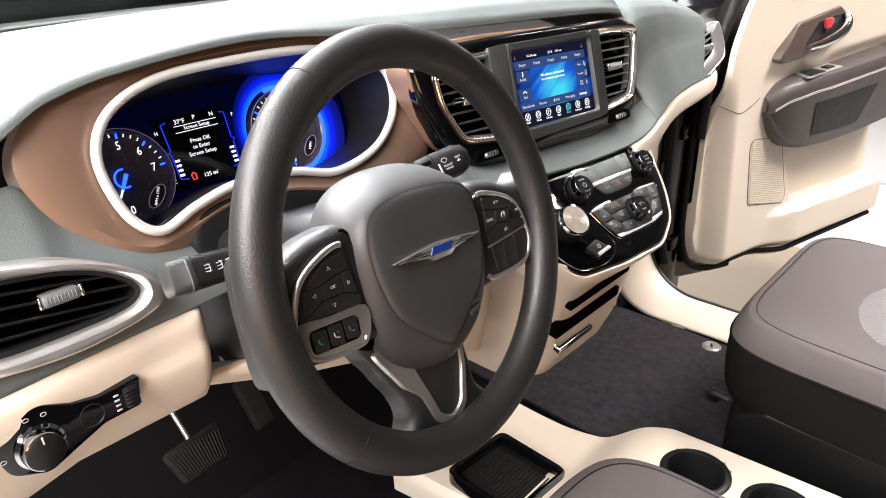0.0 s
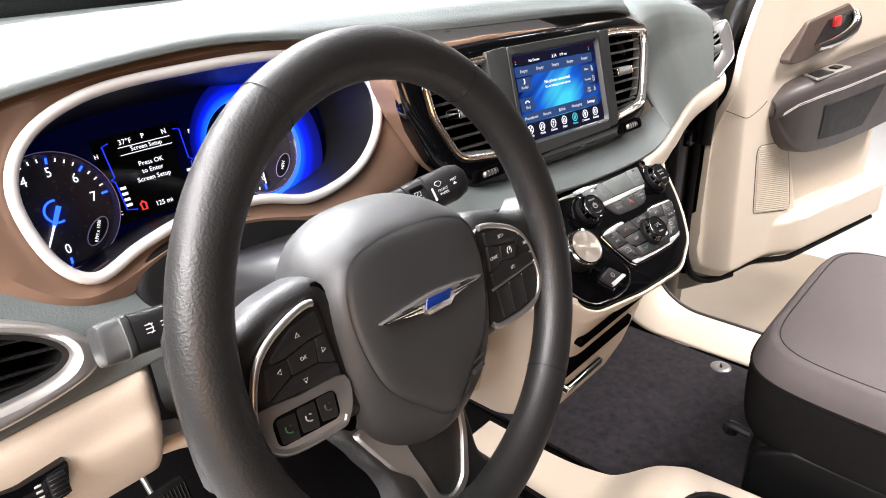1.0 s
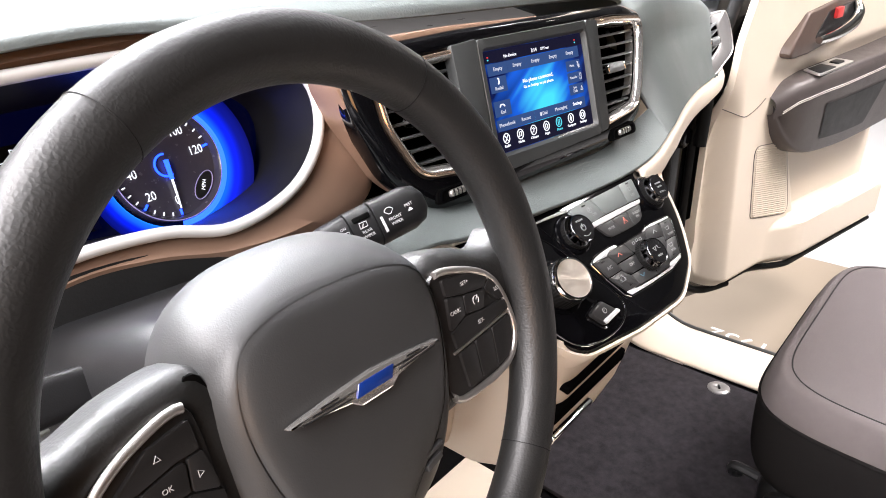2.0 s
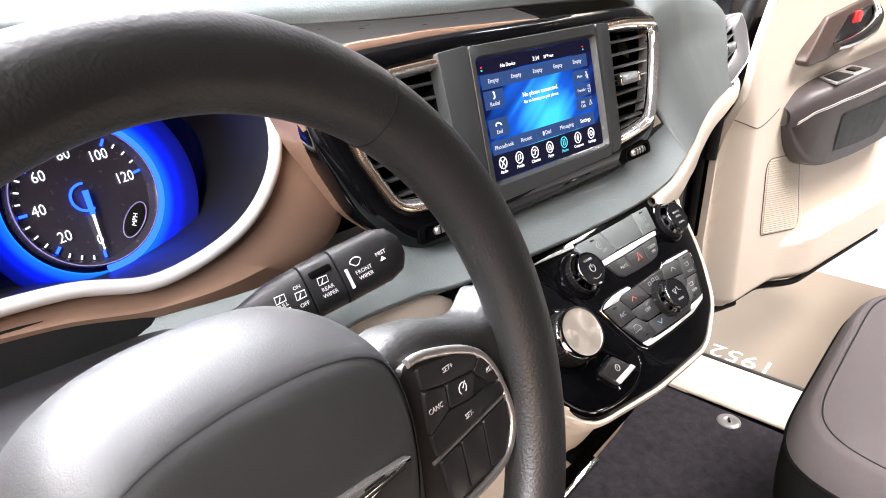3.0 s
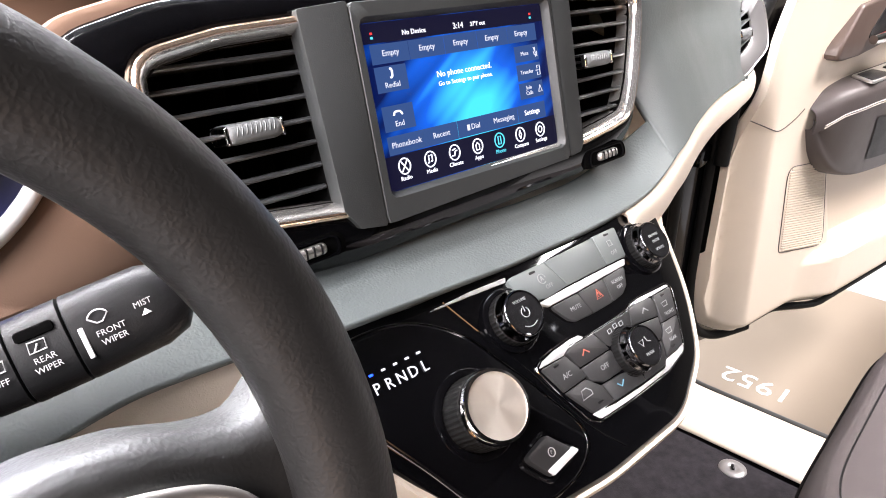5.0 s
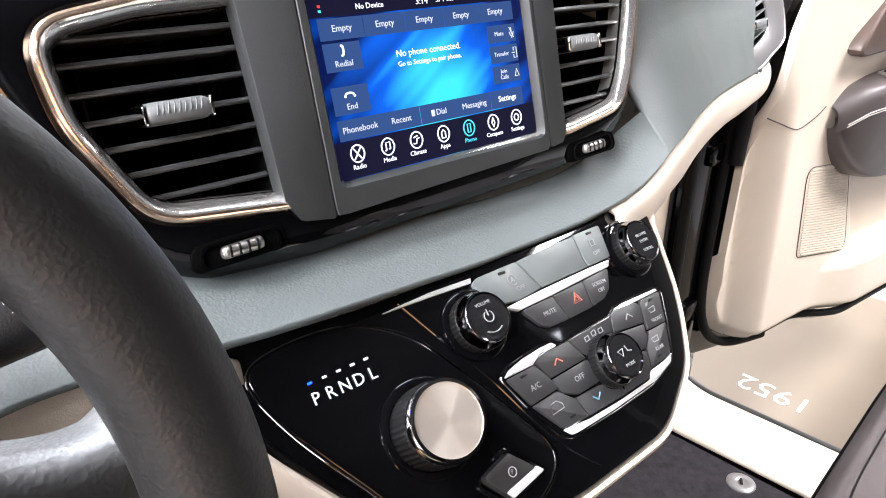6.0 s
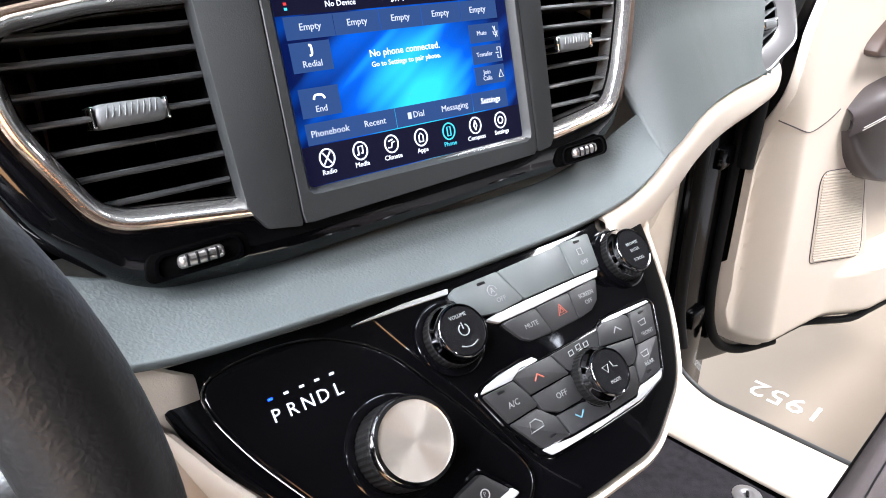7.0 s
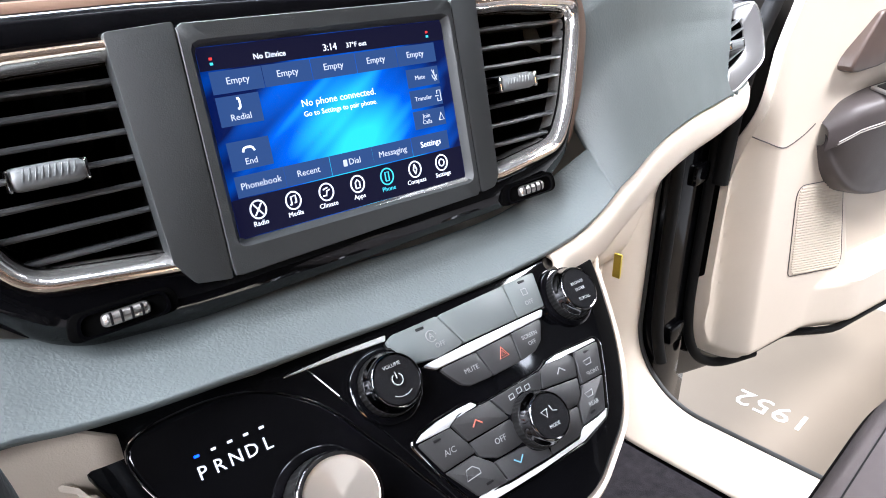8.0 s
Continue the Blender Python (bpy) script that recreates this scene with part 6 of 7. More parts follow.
# lower bank on its silver tray
TRAY = fillet([(-0.0372, -0.0213, 0.003), (-0.0295, -0.0174, 0.006), (-0.018, -0.0157, 0.01), (-0.0013, -0.0145, 0.02), (0.0088, -0.0152, 0.003), (0.0128, -0.0189, 0.003), (0.0408, -0.0180, 0.02), (0.0640, -0.0168, 0.003), (0.0715, -0.0136, 0.003), (0.0844, -0.0127, 0.02), (0.1205, -0.0138, 0.003), (0.1245, -0.0189, 0.005), (0.1165, -0.0352, 0.03), (0.1030, -0.0582, 0.006), (0.0972, -0.0635, 0.008), (0.0715, -0.0693, 0.03), (0.0280, -0.0706, 0.04), (-0.0091, -0.0703, 0.006), (-0.0175, -0.0646, 0.006), (-0.0285, -0.0430, 0.03)], 0.005, 6)
tray = part("button_tray", low(slab(TRAY, -0.003, 0.0012, 0.0012)), M_PIANO, panel, "raised tray of the climate buttons")
for pts in ([(-36.0, -22.2, 1), (-30.0, -18.9, 4), (-18.2, -16.5, 8), (-1.6, -15.3, 8), (7.3, -15.5, 1.5), (10.8, -18.5, 1), (7.6, -19.0, 2), (-4.6, -19.0, 5), (-10.5, -21.4, 2), (-12.3, -22.5, 0.5)],
            [(69.0, -16.2, 1), (72.8, -14.4, 2), (80.1, -13.5, 8), (118.0, -14.6, 2), (119.8, -16.8, 1), (96.5, -16.9, 1), (91.3, -16.1, 2), (76.0, -14.9, 8)],
            [(-13.8, -63.8, 1), (-11.3, -63.4, 2), (7.5, -65.0, 8), (37.0, -65.4, 8), (67.4, -64.6, 3), (73.9, -60.6, 3), (97.3, -58.9, 1), (101.0, -57.6, 1), (96.0, -62.6, 5), (71.0, -68.0, 15), (28.0, -69.4, 15), (-3.3, -69.2, 6), (-9.3, -68.8, 3)]):
    part("silver_strip", low(slab(fillet([tuple(c / 1000 for c in p) for p in pts], 0.002, 4), 0.0, 0.0028, 0.0008)), M_STRIP, tray, "bright strip, silver or a painted edge reflection")
part("chrome_line", low(tube([(x, y, 0.0006) for x, y in inset(TRAY, -0.0003)], 0.0006, True, 6)), M_DARKCHROME, tray, "thin chrome outline")
# Pale strip painted for the reflection along the panel's top edge.
part("silver_strip", low(slab(fillet([(-0.0985, 0.0398), (-0.0560, 0.0384), (-0.0255, 0.0370), (-0.0238, 0.0402), (-0.0560, 0.0412)], 0.0008, 3), -0.002, 0.0012, 0.0006)), M_STRIP, panel, "bright strip, silver or a painted edge reflection")
TOP = 0.0036
kb = {}
for nm, pts in (("up", [(-11.0, -22.1, 1), (-4.6, -19.4, 3), (19.0, -19.4, 0.8), (26.5, -33.6, 0.8), (-5.5, -34.2, 1.5)]), ("fan", [(20.2, -19.3, 0.8), (62.6, -17.7, 0.8), (57.6, -27.6, 1), (45.7, -28.0, 3), (34.0, -30.0, 3), (27.6, -33.2, 0.8)]),
                ("up2", [(63.6, -17.5, 0.8), (70.1, -15.4, 3), (91.3, -16.9, 3), (93.3, -20.8, 2), (88.6, -31.4, 0.8), (58.0, -28.1, 1)]), ("FRONT", [(96.3, -17.4, 1), (119.3, -17.3, 1.5), (109.9, -37.5, 0.8), (89.6, -37.2, 0.8), (94.2, -21.0, 2)]),
                ("mid", [(58.0, -29.2, 1), (88.2, -32.4, 0.8), (84.3, -42.3, 2), (78.5, -46.6, 3), (58.0, -47.0, 2)]), ("REAR", [(89.3, -38.0, 0.8), (109.6, -38.3, 0.8), (97.5, -58.3, 2), (74.8, -59.8, 1), (79.6, -47.2, 3), (85.2, -42.6, 2)]),
                ("A/C", [(-35.0, -23.1, 1.5), (-12.6, -22.9, 0.8), (-6.4, -34.6, 2), (-4.2, -41.0, 1), (-6.6, -41.5, 1), (-26.7, -42.5, 0.8)]), ("OFF", [(-5.4, -35.4, 1.5), (26.8, -34.4, 0.8), (28.6, -50.0, 1), (8.0, -50.4, 4), (-3.2, -44.9, 4)]),
                ("air", [(-26.5, -43.5, 0.8), (-6.3, -42.4, 0.8), (3.5, -51.2, 2), (7.0, -64.5, 0.8), (-13.8, -62.8, 2)]), ("down", [(4.6, -51.4, 1), (22.8, -51.8, 3), (42.6, -52.0, 1), (42.6, -64.9, 0.8), (8.0, -64.5, 0.8)]),
                ("vent", [(43.4, -52.0, 1), (58.0, -48.2, 2), (78.2, -47.6, 2), (73.4, -60.0, 2), (67.2, -64.2, 2), (43.4, -64.8, 0.8)])):
    kb[nm] = key_plate(pts, TOP, M_BUTTON, parent=tray)
lab("A/C", -0.0190, -0.0342, kb["A/C"], TOP, 0.0050)
lab("OFF", 0.0140, -0.0420, kb["OFF"], TOP, 0.0050)
lab("FRONT", 0.1025, -0.0335, kb["FRONT"], TOP, 0.0038)
lab("REAR", 0.0910, -0.0508, kb["REAR"], TOP, 0.0038)
for nm, x, y, s, mt in (("up", 0.0045, -0.0270, 1, M_REDPRINT), ("up2", 0.0779, -0.0230, 1, M_GREYPRINT), ("down", 0.0199, -0.0572, -1, M_BLUEPRINT)):
    mark([(x - 0.0035, y - 0.0016 * s), (x, y + 0.0016 * s), (x + 0.0035, y - 0.0016 * s)], TOP + low_warp(x, y), mt, kb[nm], "arrow_mark", r=0.0005)
mark([(-0.0170, -0.0530), (-0.0070, -0.0525), (-0.0070, -0.0500), (-0.0105, -0.0470), (-0.0150, -0.0475)], TOP, M_GREYPRINT, kb["air"], "car_symbol", True)
for x, y in ((0.034, -0.0236), (0.041, -0.0222), (0.0475, -0.0228)):
    mark([(x - 0.0018, y - 0.0014), (x + 0.0018, y - 0.0011), (x + 0.0020, y + 0.0017), (x - 0.0016, y + 0.0013)], TOP, M_GREYPRINT, kb["fan"], "fan_symbol", True)
for nm, x, y in (("FRONT", 0.1025, -0.0262), ("REAR", 0.0910, -0.0444)):
    mark([(x - 0.0036, y + 0.0012), (x + 0.0036, y + 0.0016), (x + 0.0024, y - 0.0018), (x - 0.0024, y - 0.0018)], TOP + low_warp(x, y), M_GREYPRINT, kb[nm], "screen_symbol", True)
for nm, x, y in (("A/C", -0.0234, -0.0256), ("air", -0.0042, -0.0595), ("FRONT", 0.1056, -0.0201), ("REAR", 0.0868, -0.0555)):
    part("indicator", low(box(x - 0.0026, x + 0.0026, y - 0.0008, y + 0.0008, 0.003, TOP + 0.0003, 0.0003, 1)), M_DARK, kb[nm])
part("chrome_line", low(tube([(x, y, 0.0) for x, y in smooth_line([(-0.076, 0.0420), (-0.060, 0.0120), (-0.042, -0.0200), (-0.022, -0.0640), (0.000, -0.0920)], 6)], 0.0007, False, 6)), M_PIANO, panel)
# rotary gear selector
GEARP = smooth_loop([(-0.168, 0.036), (-0.140, 0.0435), (-0.105, 0.0385), (-0.076, 0.0190), (-0.058, -0.008), (-0.042, -0.035), (-0.026, -0.070), (-0.045, -0.088), (-0.085, -0.090), (-0.112, -0.078), (-0.135, -0.040), (-0.160, 0.004)], 6)
gearbox = part("selector_plate", low(slab(GEARP, -0.004, 0.0018, 0.0016, steps=3)), M_PIANO, panel)
part("plate_edge", low(tube([(x, y, 0.0012) for x, y in inset(GEARP, -0.0006)], 0.0006, True, 6)), M_CHROME, gearbox)
knob("gear_knob", -0.0920, -0.0265, 0.0225, 0.026, "turned metal gear selector knob", M_BRUSH, 44)
for k, body in enumerate("PRNDL"):
    x = -0.141 + 0.00825 * k
    words(body, 0.0094, G_WHITE, gearbox, x, 0.0120, 0.0021 + low_warp(x, 0))
    part("lamp", low(box(x - 0.0012, x + 0.0012, 0.0201, 0.0213, 0.001, 0.0022, 0)), G_BLUE if k == 0 else G_WHITE, gearbox)
pb = part("parking_brake_switch", low(slab(fillet([(-0.0790, -0.0625), (-0.0570, -0.0575), (-0.0410, -0.0760), (-0.0665, -0.0800)], 0.004), -0.002, 0.0065, 0.002)), M_BUTTON, panel, "grey parking brake switch with a silver lip")
part("switch_lip", low(slab(fillet([(-0.0660, -0.0798), (-0.0405, -0.0757), (-0.0445, -0.0715), (-0.0695, -0.0750)], 0.0015), 0.0, 0.0072, 0.001)), M_STRIP, pb)
mark([(-0.0605 + 0.0026 * math.cos(a), -0.0675 + 0.0026 * math.sin(a)) for a in (radians(k) for k in range(0, 360, 24))], 0.0058, M_WHITE, pb, closed=True)
lab("P", -0.0605, -0.0675, pb, 0.0065, 0.0035)
part("switch_well", low(band_between([(fillet([(-0.0850, -0.0635), (-0.0560, -0.0540), (-0.0355, -0.0765), (-0.0680, -0.0850)], 0.006), 0.0012), (fillet([(-0.0840, -0.0635), (-0.0562, -0.0550), (-0.0367, -0.0765), (-0.0678, -0.0840)], 0.006), 0.0032), (fillet([(-0.0815, -0.0632), (-0.0565, -0.0565), (-0.0390, -0.0763), (-0.0672, -0.0820)], 0.005), 0.0026)], (-0.061, -0.069), 60)), M_PIANO, panel)

# ---- slots and lid below the control panel ----
# Slots are not cut: black plates paint the shade of their openings.
part("storage_slot", slab(fillet([(-0.085, 0.0), (0.085, 0.0), (0.080, 0.020), (-0.085, 0.020)], 0.006), -0.012, 0.003, 0.002), M_VOID, stack, "black plate drawn for the shade in a storage slot").matrix_basis = stack.matrix_basis.inverted() @ plane_at((-0.030, -0.087, 0.757), 0, -14)
part("storage_slot", slab(fillet([(-0.080, 0.0), (0.080, 0.0), (0.078, 0.012), (-0.080, 0.012)], 0.004), -0.012, 0.003, 0.002), M_VOID, stack, "black plate drawn for the shade in a storage slot").matrix_basis = stack.matrix_basis.inverted() @ plane_at((-0.020, -0.099, 0.800), 0, -14)
part("lid_pull", slab(fillet([(-0.045, 0.0), (0.045, 0.0), (0.042, 0.012), (-0.045, 0.012)], 0.004), -0.006, 0.005, 0.002), M_CHROME, stack, "slim chrome lid pull").matrix_basis = stack.matrix_basis.inverted() @ plane_at((-0.045, -0.076, 0.718), 0, -16)

# ---- left vent, light switch ----
def side_tab(x, y, w, parent):
    tab = part("vent_tab", box(x - 0.0160, x + 0.0160, y - 0.0060, y + 0.0060, w - 0.008, w + 0.0085, 0.0045, 4), M_TAB, parent, "ribbed grey vent tab")
    for s in (-1, 1):
        cx = x + s * 0.0162
        part("end_cap", box(cx - 0.0016, cx + 0.0016, y - 0.0055, y + 0.0055, w - 0.007, w + 0.0078, 0.0015, 3), M_CHROME, tab, "chrome end cap")
    for k in range(9):
        xx = x - 0.0112 + 0.0028 * k
        part("grip_rib", box(xx - 0.0004, xx + 0.0004, y - 0.0030, y + 0.0030, w + 0.007, w + 0.0089, 0.0003, 1), M_TAB, tab)


lvent = thing("side_vent", P_LVENT, "driver side air vent in a satin silver surround", "air vent")
part("surround", band_between([(LV_OUT, -0.018), (LV_OUT, -0.001), (inset(LV_OUT, 0.0015), 0.004), (inset(LV_OUT, 0.005), 0.007), (inset(LV_IN, -0.006), 0.0075), (inset(LV_IN, -0.002), 0.004), (LV_IN, -0.002), (LV_IN, -0.04)], (-0.08, 0.005), 140), M_SATIN, lvent, "satin silver surround")
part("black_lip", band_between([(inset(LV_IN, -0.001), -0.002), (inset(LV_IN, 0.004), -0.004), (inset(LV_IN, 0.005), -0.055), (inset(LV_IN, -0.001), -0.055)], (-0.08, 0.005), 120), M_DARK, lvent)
# Black plate: the duct's depth shade as colour.
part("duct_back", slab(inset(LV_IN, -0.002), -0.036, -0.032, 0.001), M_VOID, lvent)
for x0, y0, x1, y1 in ((-0.150, 0.036, -0.012, 0.012), (-0.157, 0.026, 0.003, -0.002), (-0.155, 0.012, 0.004, -0.014), (-0.146, -0.003, -0.020, -0.018)):
    bm = bmesh.new()
    bridge(bm, [[(x, y + a + b * 0.2, -0.008 + b) for a, b in ((0.0, 0.001), (0.0013, 0.0), (0.0008, -0.022), (-0.0008, -0.022), (-0.0013, 0.0))] for x, y in ((x0, y0), (x1, y1))], True, True, True)
    part("slat", bm, M_DARK, lvent)
side_tab(-0.055, 0.0100, -0.008, lvent)

swp = thing("light_switch", P_SWITCH, "black light switch panel with a silver ringed rotary knob", "switch")
part("switch_plate", slab(fillet([(0.001, 0.0235, 0.003), (-0.004, -0.004, 0.003), (-0.036, -0.005, 0.02), (-0.060, -0.014, 0.02), (-0.086, -0.024, 0.016), (-0.112, -0.012, 0.016), (-0.119, 0.012, 0.016), (-0.106, 0.032, 0.016), (-0.080, 0.038, 0.02), (-0.056, 0.026, 0.02), (-0.034, 0.021, 0.02)], 0.01), -0.016, 0.0035, 0.002), M_PIANO, swp)
sk = part("rotary_knob", lathe([(0.0195, 0.002), (0.0192, 0.006), (0.0168, 0.008), (0.0165, 0.0165), (0.0158, 0.0185), (0.0150, 0.0188)], 40, m=pose(-0.087, 0.004, 0), cap=False), M_DARKCHROME, swp, "silver ringed rotary knob")
part("knob_face", lathe([(0.0152, 0.012), (0.0150, 0.0188), (0.0135, 0.0200), (0.0, 0.0204)], 40, m=pose(-0.087, 0.004, 0), cap=False), M_DARK, sk)
part("pointer", box(-0.0878, -0.0862, 0.012, 0.0185, 0.0185, 0.0208, 0.0005, 1), M_WHITE, sk)
part("dimmer_wheel", box(-0.0165, -0.0035, -0.001, 0.0185, 0.001, 0.0065, 0.002), M_DARK, swp)
for k in range(5):
    part("wheel_rib", box(-0.0160, -0.0040, 0.0002 + 0.0038 * k, 0.0014 + 0.0038 * k, 0.006, 0.0074, 0.0003, 1), M_DARK, swp)
for k in range(4):
    part("symbol", box(-0.0245, -0.0200, 0.000 + 0.0048 * k, 0.0016 + 0.0048 * k, 0.003, 0.0042, 0.0003, 1), M_WHITE, swp)
part("round_recess", lathe([(0.0105, 0.0033), (0.0105, 0.0042), (0.0098, 0.0044), (0.0090, 0.0030), (0.0, 0.0026)], 32, m=pose(-0.044, 0.008, 0), cap=False), M_DARK, swp, "round blank in the panel")
for a in (70, 98, 126, 180):
    x, y = -0.087 + 0.027 * math.cos(radians(a)), 0.004 + 0.026 * math.sin(radians(a))
    mark([(x + 0.0022 * math.cos(q), y + 0.0016 * math.sin(q)) for q in (radians(j) for j in range(0, 360, 40))], 0.0038, M_WHITE, swp, closed=True)

# ---- pedals ----
for nm, pts, lb in (("brake_pedal", [(-0.050, 0.012), (0.040, 0.018), (0.034, -0.036), (-0.038, -0.042)], "black rubber brake pedal with ribs"), ("accelerator_pedal", [(0.088, 0.055), (0.122, 0.060), (0.122, -0.022), (0.090, -0.030)], "black ribbed accelerator pedal")):
    ped = thing(nm, P_PEDAL, lb, "pedal")
    part("pad", slab(fillet(pts, 0.008), -0.012, 0.0, 0.003), M_RUBBER, ped)
    (x0, y0), (x1, y1), (x2, y2), (x3, y3) = pts
    n = 18 if nm == "brake_pedal" else 10
    for k in range(1, n):
        t = k / n
        if nm == "brake_pedal":
            p, q = (x0 + (x1 - x0) * t, y0 - 0.006), (x3 + (x2 - x3) * t, y3 + 0.008)
        else:
            p, q = (x0 + (x1 - x0) * t, y0 - 0.006), (x3 + (x2 - x3) * t, y3 + 0.008)
        part("rib", tube([(p[0], p[1], 0.0005), (q[0], q[1], 0.0005)], 0.0010, False, 5), M_RUBBER, ped)
    c = (sum(p[0] for p in pts) / 4, sum(p[1] for p in pts) / 4)
    part("arm", tube(smooth_line([(c[0], c[1], -0.01), (c[0] + 0.01, c[1] + 0.05, -0.05), (c[0] + 0.01, c[1] + 0.22, -0.09)], 5), 0.0040), M_PODFRAME if nm == "brake_pedal" else M_DARK, ped)

# ---- passenger vent ----
pvent = thing("passenger_vent", P_PVENT, "passenger side air vent in a bright silver frame", "air vent")
def pv_warp(x, y):
    """The frame runs out below the pad's edge on the side of the dashboard's middle."""
    return -0.020 * (1 - ease((x - y + 0.026) / 0.022))


part("frame", band_between([(PV, -0.030), (PV, 0.001), (inset(PV, 0.0012), 0.0035), (inset(PV, 0.0040), 0.0045), (inset(PV_IN, -0.0025), -0.001), (PV_IN, -0.003), (PV_IN, -0.008)], (0.005, 0.006), 130, pv_warp), M_VENTFRAME, pvent, "satin grey vent frame")
part("bright_edge", tube([(x, y, 0.0040 + pv_warp(x, y)) for x, y in inset(PV, 0.0028)], 0.0014, True, 8), M_SATIN, pvent, "bright outer edge")
part("duct_wall", band_between([(PV_IN, -0.005), (inset(PV_IN, 0.001), -0.007), (inset(PV_IN, 0.001), -0.046), (inset(PV_IN, -0.001), -0.046)], (0.005, 0.006), 90, pv_warp), M_VOID, pvent)
part("duct", slab(inset(PV_IN, -0.002), -0.052, -0.044, 0.0005), M_VOID, pvent)
for k in range(6):
    v = -0.014 + 0.0115 * k
    cuts = []
    for (ax, ay), (bx, by) in zip(PV_IN, PV_IN[1:] + PV_IN[:1]):
        ay, by = ay - 0.24 * ax, by - 0.24 * bx
        if (ay - v) * (by - v) < 0:
            cuts.append(ax + (bx - ax) * (v - ay) / (by - ay))
    if len(cuts) > 1:
        bm = bmesh.new()
        bridge(bm, [[(x, v + 0.24 * x + a + b * 0.1, -0.004 + b) for a, b in ((-0.0008, 0.0012), (0.0008, 0.0010), (0.0013, -0.001), (0.0006, -0.024), (-0.0006, -0.024), (-0.0016, -0.001))] for x in (min(cuts) - 0.001, max(cuts) + 0.001)], True, True, True)
        part("slat", bm, M_TAB, pvent)
side_tab(-0.004, 0.010, -0.003, pvent)

# ---- passenger door, standing open ----
door = thing("passenger_door", P_DOOR, "open passenger door with cream panel and taupe armrest", "car door")
D_LOW = [(-0.196, -0.090), (-0.190, -0.150), (-0.174, -0.205), (-0.145, -0.247), (-0.100, -0.270), (-0.050, -0.278), (0.017, -0.284), (0.20, -0.305), (0.80, -0.378), (0.95, -0.396)]
D_TOP = [(-0.196, 0.130), (-0.190, 0.220), (-0.172, 0.323), (-0.125, 0.410), (0.0, 0.455), (0.95, 0.47)]


def door_depth(u, v, lo):
    """How far the moulded panel stands out: a turned-back front flank, a ridge, a pocket with a lip."""
    flank = max(0.0, min(1.0, (-0.112 - 0.13 * v - u) / 0.060))
    w = -0.046 * flank ** 1.35 * (1 - 0.8 * ease((v - 0.14) / 0.10))
    w += 0.007 * ease((-0.181 - u) / 0.007)
    lip = -0.190 - 0.12 * max(0.0, u - 0.27)
    w += 0.040 * ease((lip - v) / 0.016 + 0.5) * ease((u - 0.12) / 0.16)
    back = 0.137 + (0.05 - v) * 0.6
    w -= 0.034 * ease((u - back) / 0.035) * ease((0.09 - v) / 0.06) * ease((v - lip) / 0.012)
    w += 0.018 * ease((v - 0.20) / 0.05) * ease((u + 0.02) / 0.1)
    return w - 0.022 * ease((0.022 - (v - lo)) / 0.022)


def door_skin(s, t):
    u = -0.196 + 1.146 * s
    lo, hi = along(D_LOW, u)[0], along(D_TOP, u)[0]
    v = lo + (hi - lo) * t
    return u, v, door_depth(u, v, lo)


def panel_mesh(f, nu, nv, d):
    """A closed moulding: the skin f, a copy d behind it, and the rim between."""
    bm = bmesh.new()
    rows = [[Vector(f(i / nu, j / nv)) for j in range(nv + 1)] for i in range(nu + 1)]
    front = [[bm.verts.new(p) for p in r] for r in rows]
    rear = [[bm.verts.new(p - Vector((0, 0, d))) for p in r] for r in rows]
    for i in range(nu):
        for j in range(nv):
            bm.faces.new((front[i][j], front[i + 1][j], front[i + 1][j + 1], front[i][j + 1]))
            bm.faces.new((rear[i][j], rear[i][j + 1], rear[i + 1][j + 1], rear[i + 1][j]))
    edge = [(i, 0) for i in range(nu)] + [(nu, j) for j in range(nv)] + [(i, nv) for i in range(nu, 0, -1)] + [(0, j) for j in range(nv, 0, -1)]
    for k, (i, j) in enumerate(edge):
        a, b = edge[k - 1], (i, j)
        bm.faces.new((front[a[0]][a[1]], front[i][j], rear[i][j], rear[a[0]][a[1]]))
    return bm


part("trim_panel", panel_mesh(door_skin, 190, 130, 0.014), M_CREAM, door, "cream moulded door panel")
SHELL_LOW = [(-0.245, -0.285), (0.05, -0.348), (0.30, -0.366), (0.95, -0.432)]
shell = [(u, along(SHELL_LOW, u)[0]) for u in (-0.245 + 1.195 * k / 24 for k in range(25))] + [(u, along(D_TOP, max(-0.19, u))[0]) for u in (0.95 - 1.195 * k / 24 for k in range(25))]
part("outer_shell", slab(shell, -0.19, -0.075, 0.01), M_BODY, door, "gloss black door shell")
part("edge_seal", tube(smooth_line([(-0.205, 0.20, -0.066), (-0.208, -0.05, -0.066), (-0.203, -0.150, -0.066), (-0.185, -0.215, -0.064), (-0.150, -0.262, -0.058), (-0.095, -0.287, -0.045), (0.0, -0.300, -0.03)], 6), 0.009), M_RUBBER, door, "black rubber edge seal")
part("lower_seal", tube([(u, along(D_LOW, u)[0] - 0.008, -0.03 + 0.05 * ease((u - 0.1) / 0.16)) for u in (0.0 + 0.95 * k / 40 for k in range(41))], 0.008), M_RUBBER, door, "black rubber seal")
part("tread_strip", tube([(u, along(D_LOW, u)[0] - 0.020, -0.045 + 0.05 * ease((u - 0.1) / 0.16)) for u in (-0.06 + 1.0 * k / 40 for k in range(41))], 0.007, False, 8), M_PODFRAME, door, "dull metal strip along the foot")
part("window_seal", tube([(-0.214, 0.10, -0.045), (-0.206, 0.22, -0.045), (-0.186, 0.325, -0.04), (-0.140, 0.415, -0.035), (-0.10, 0.50, -0.035)], 0.013), M_RUBBER, door, "black window frame")
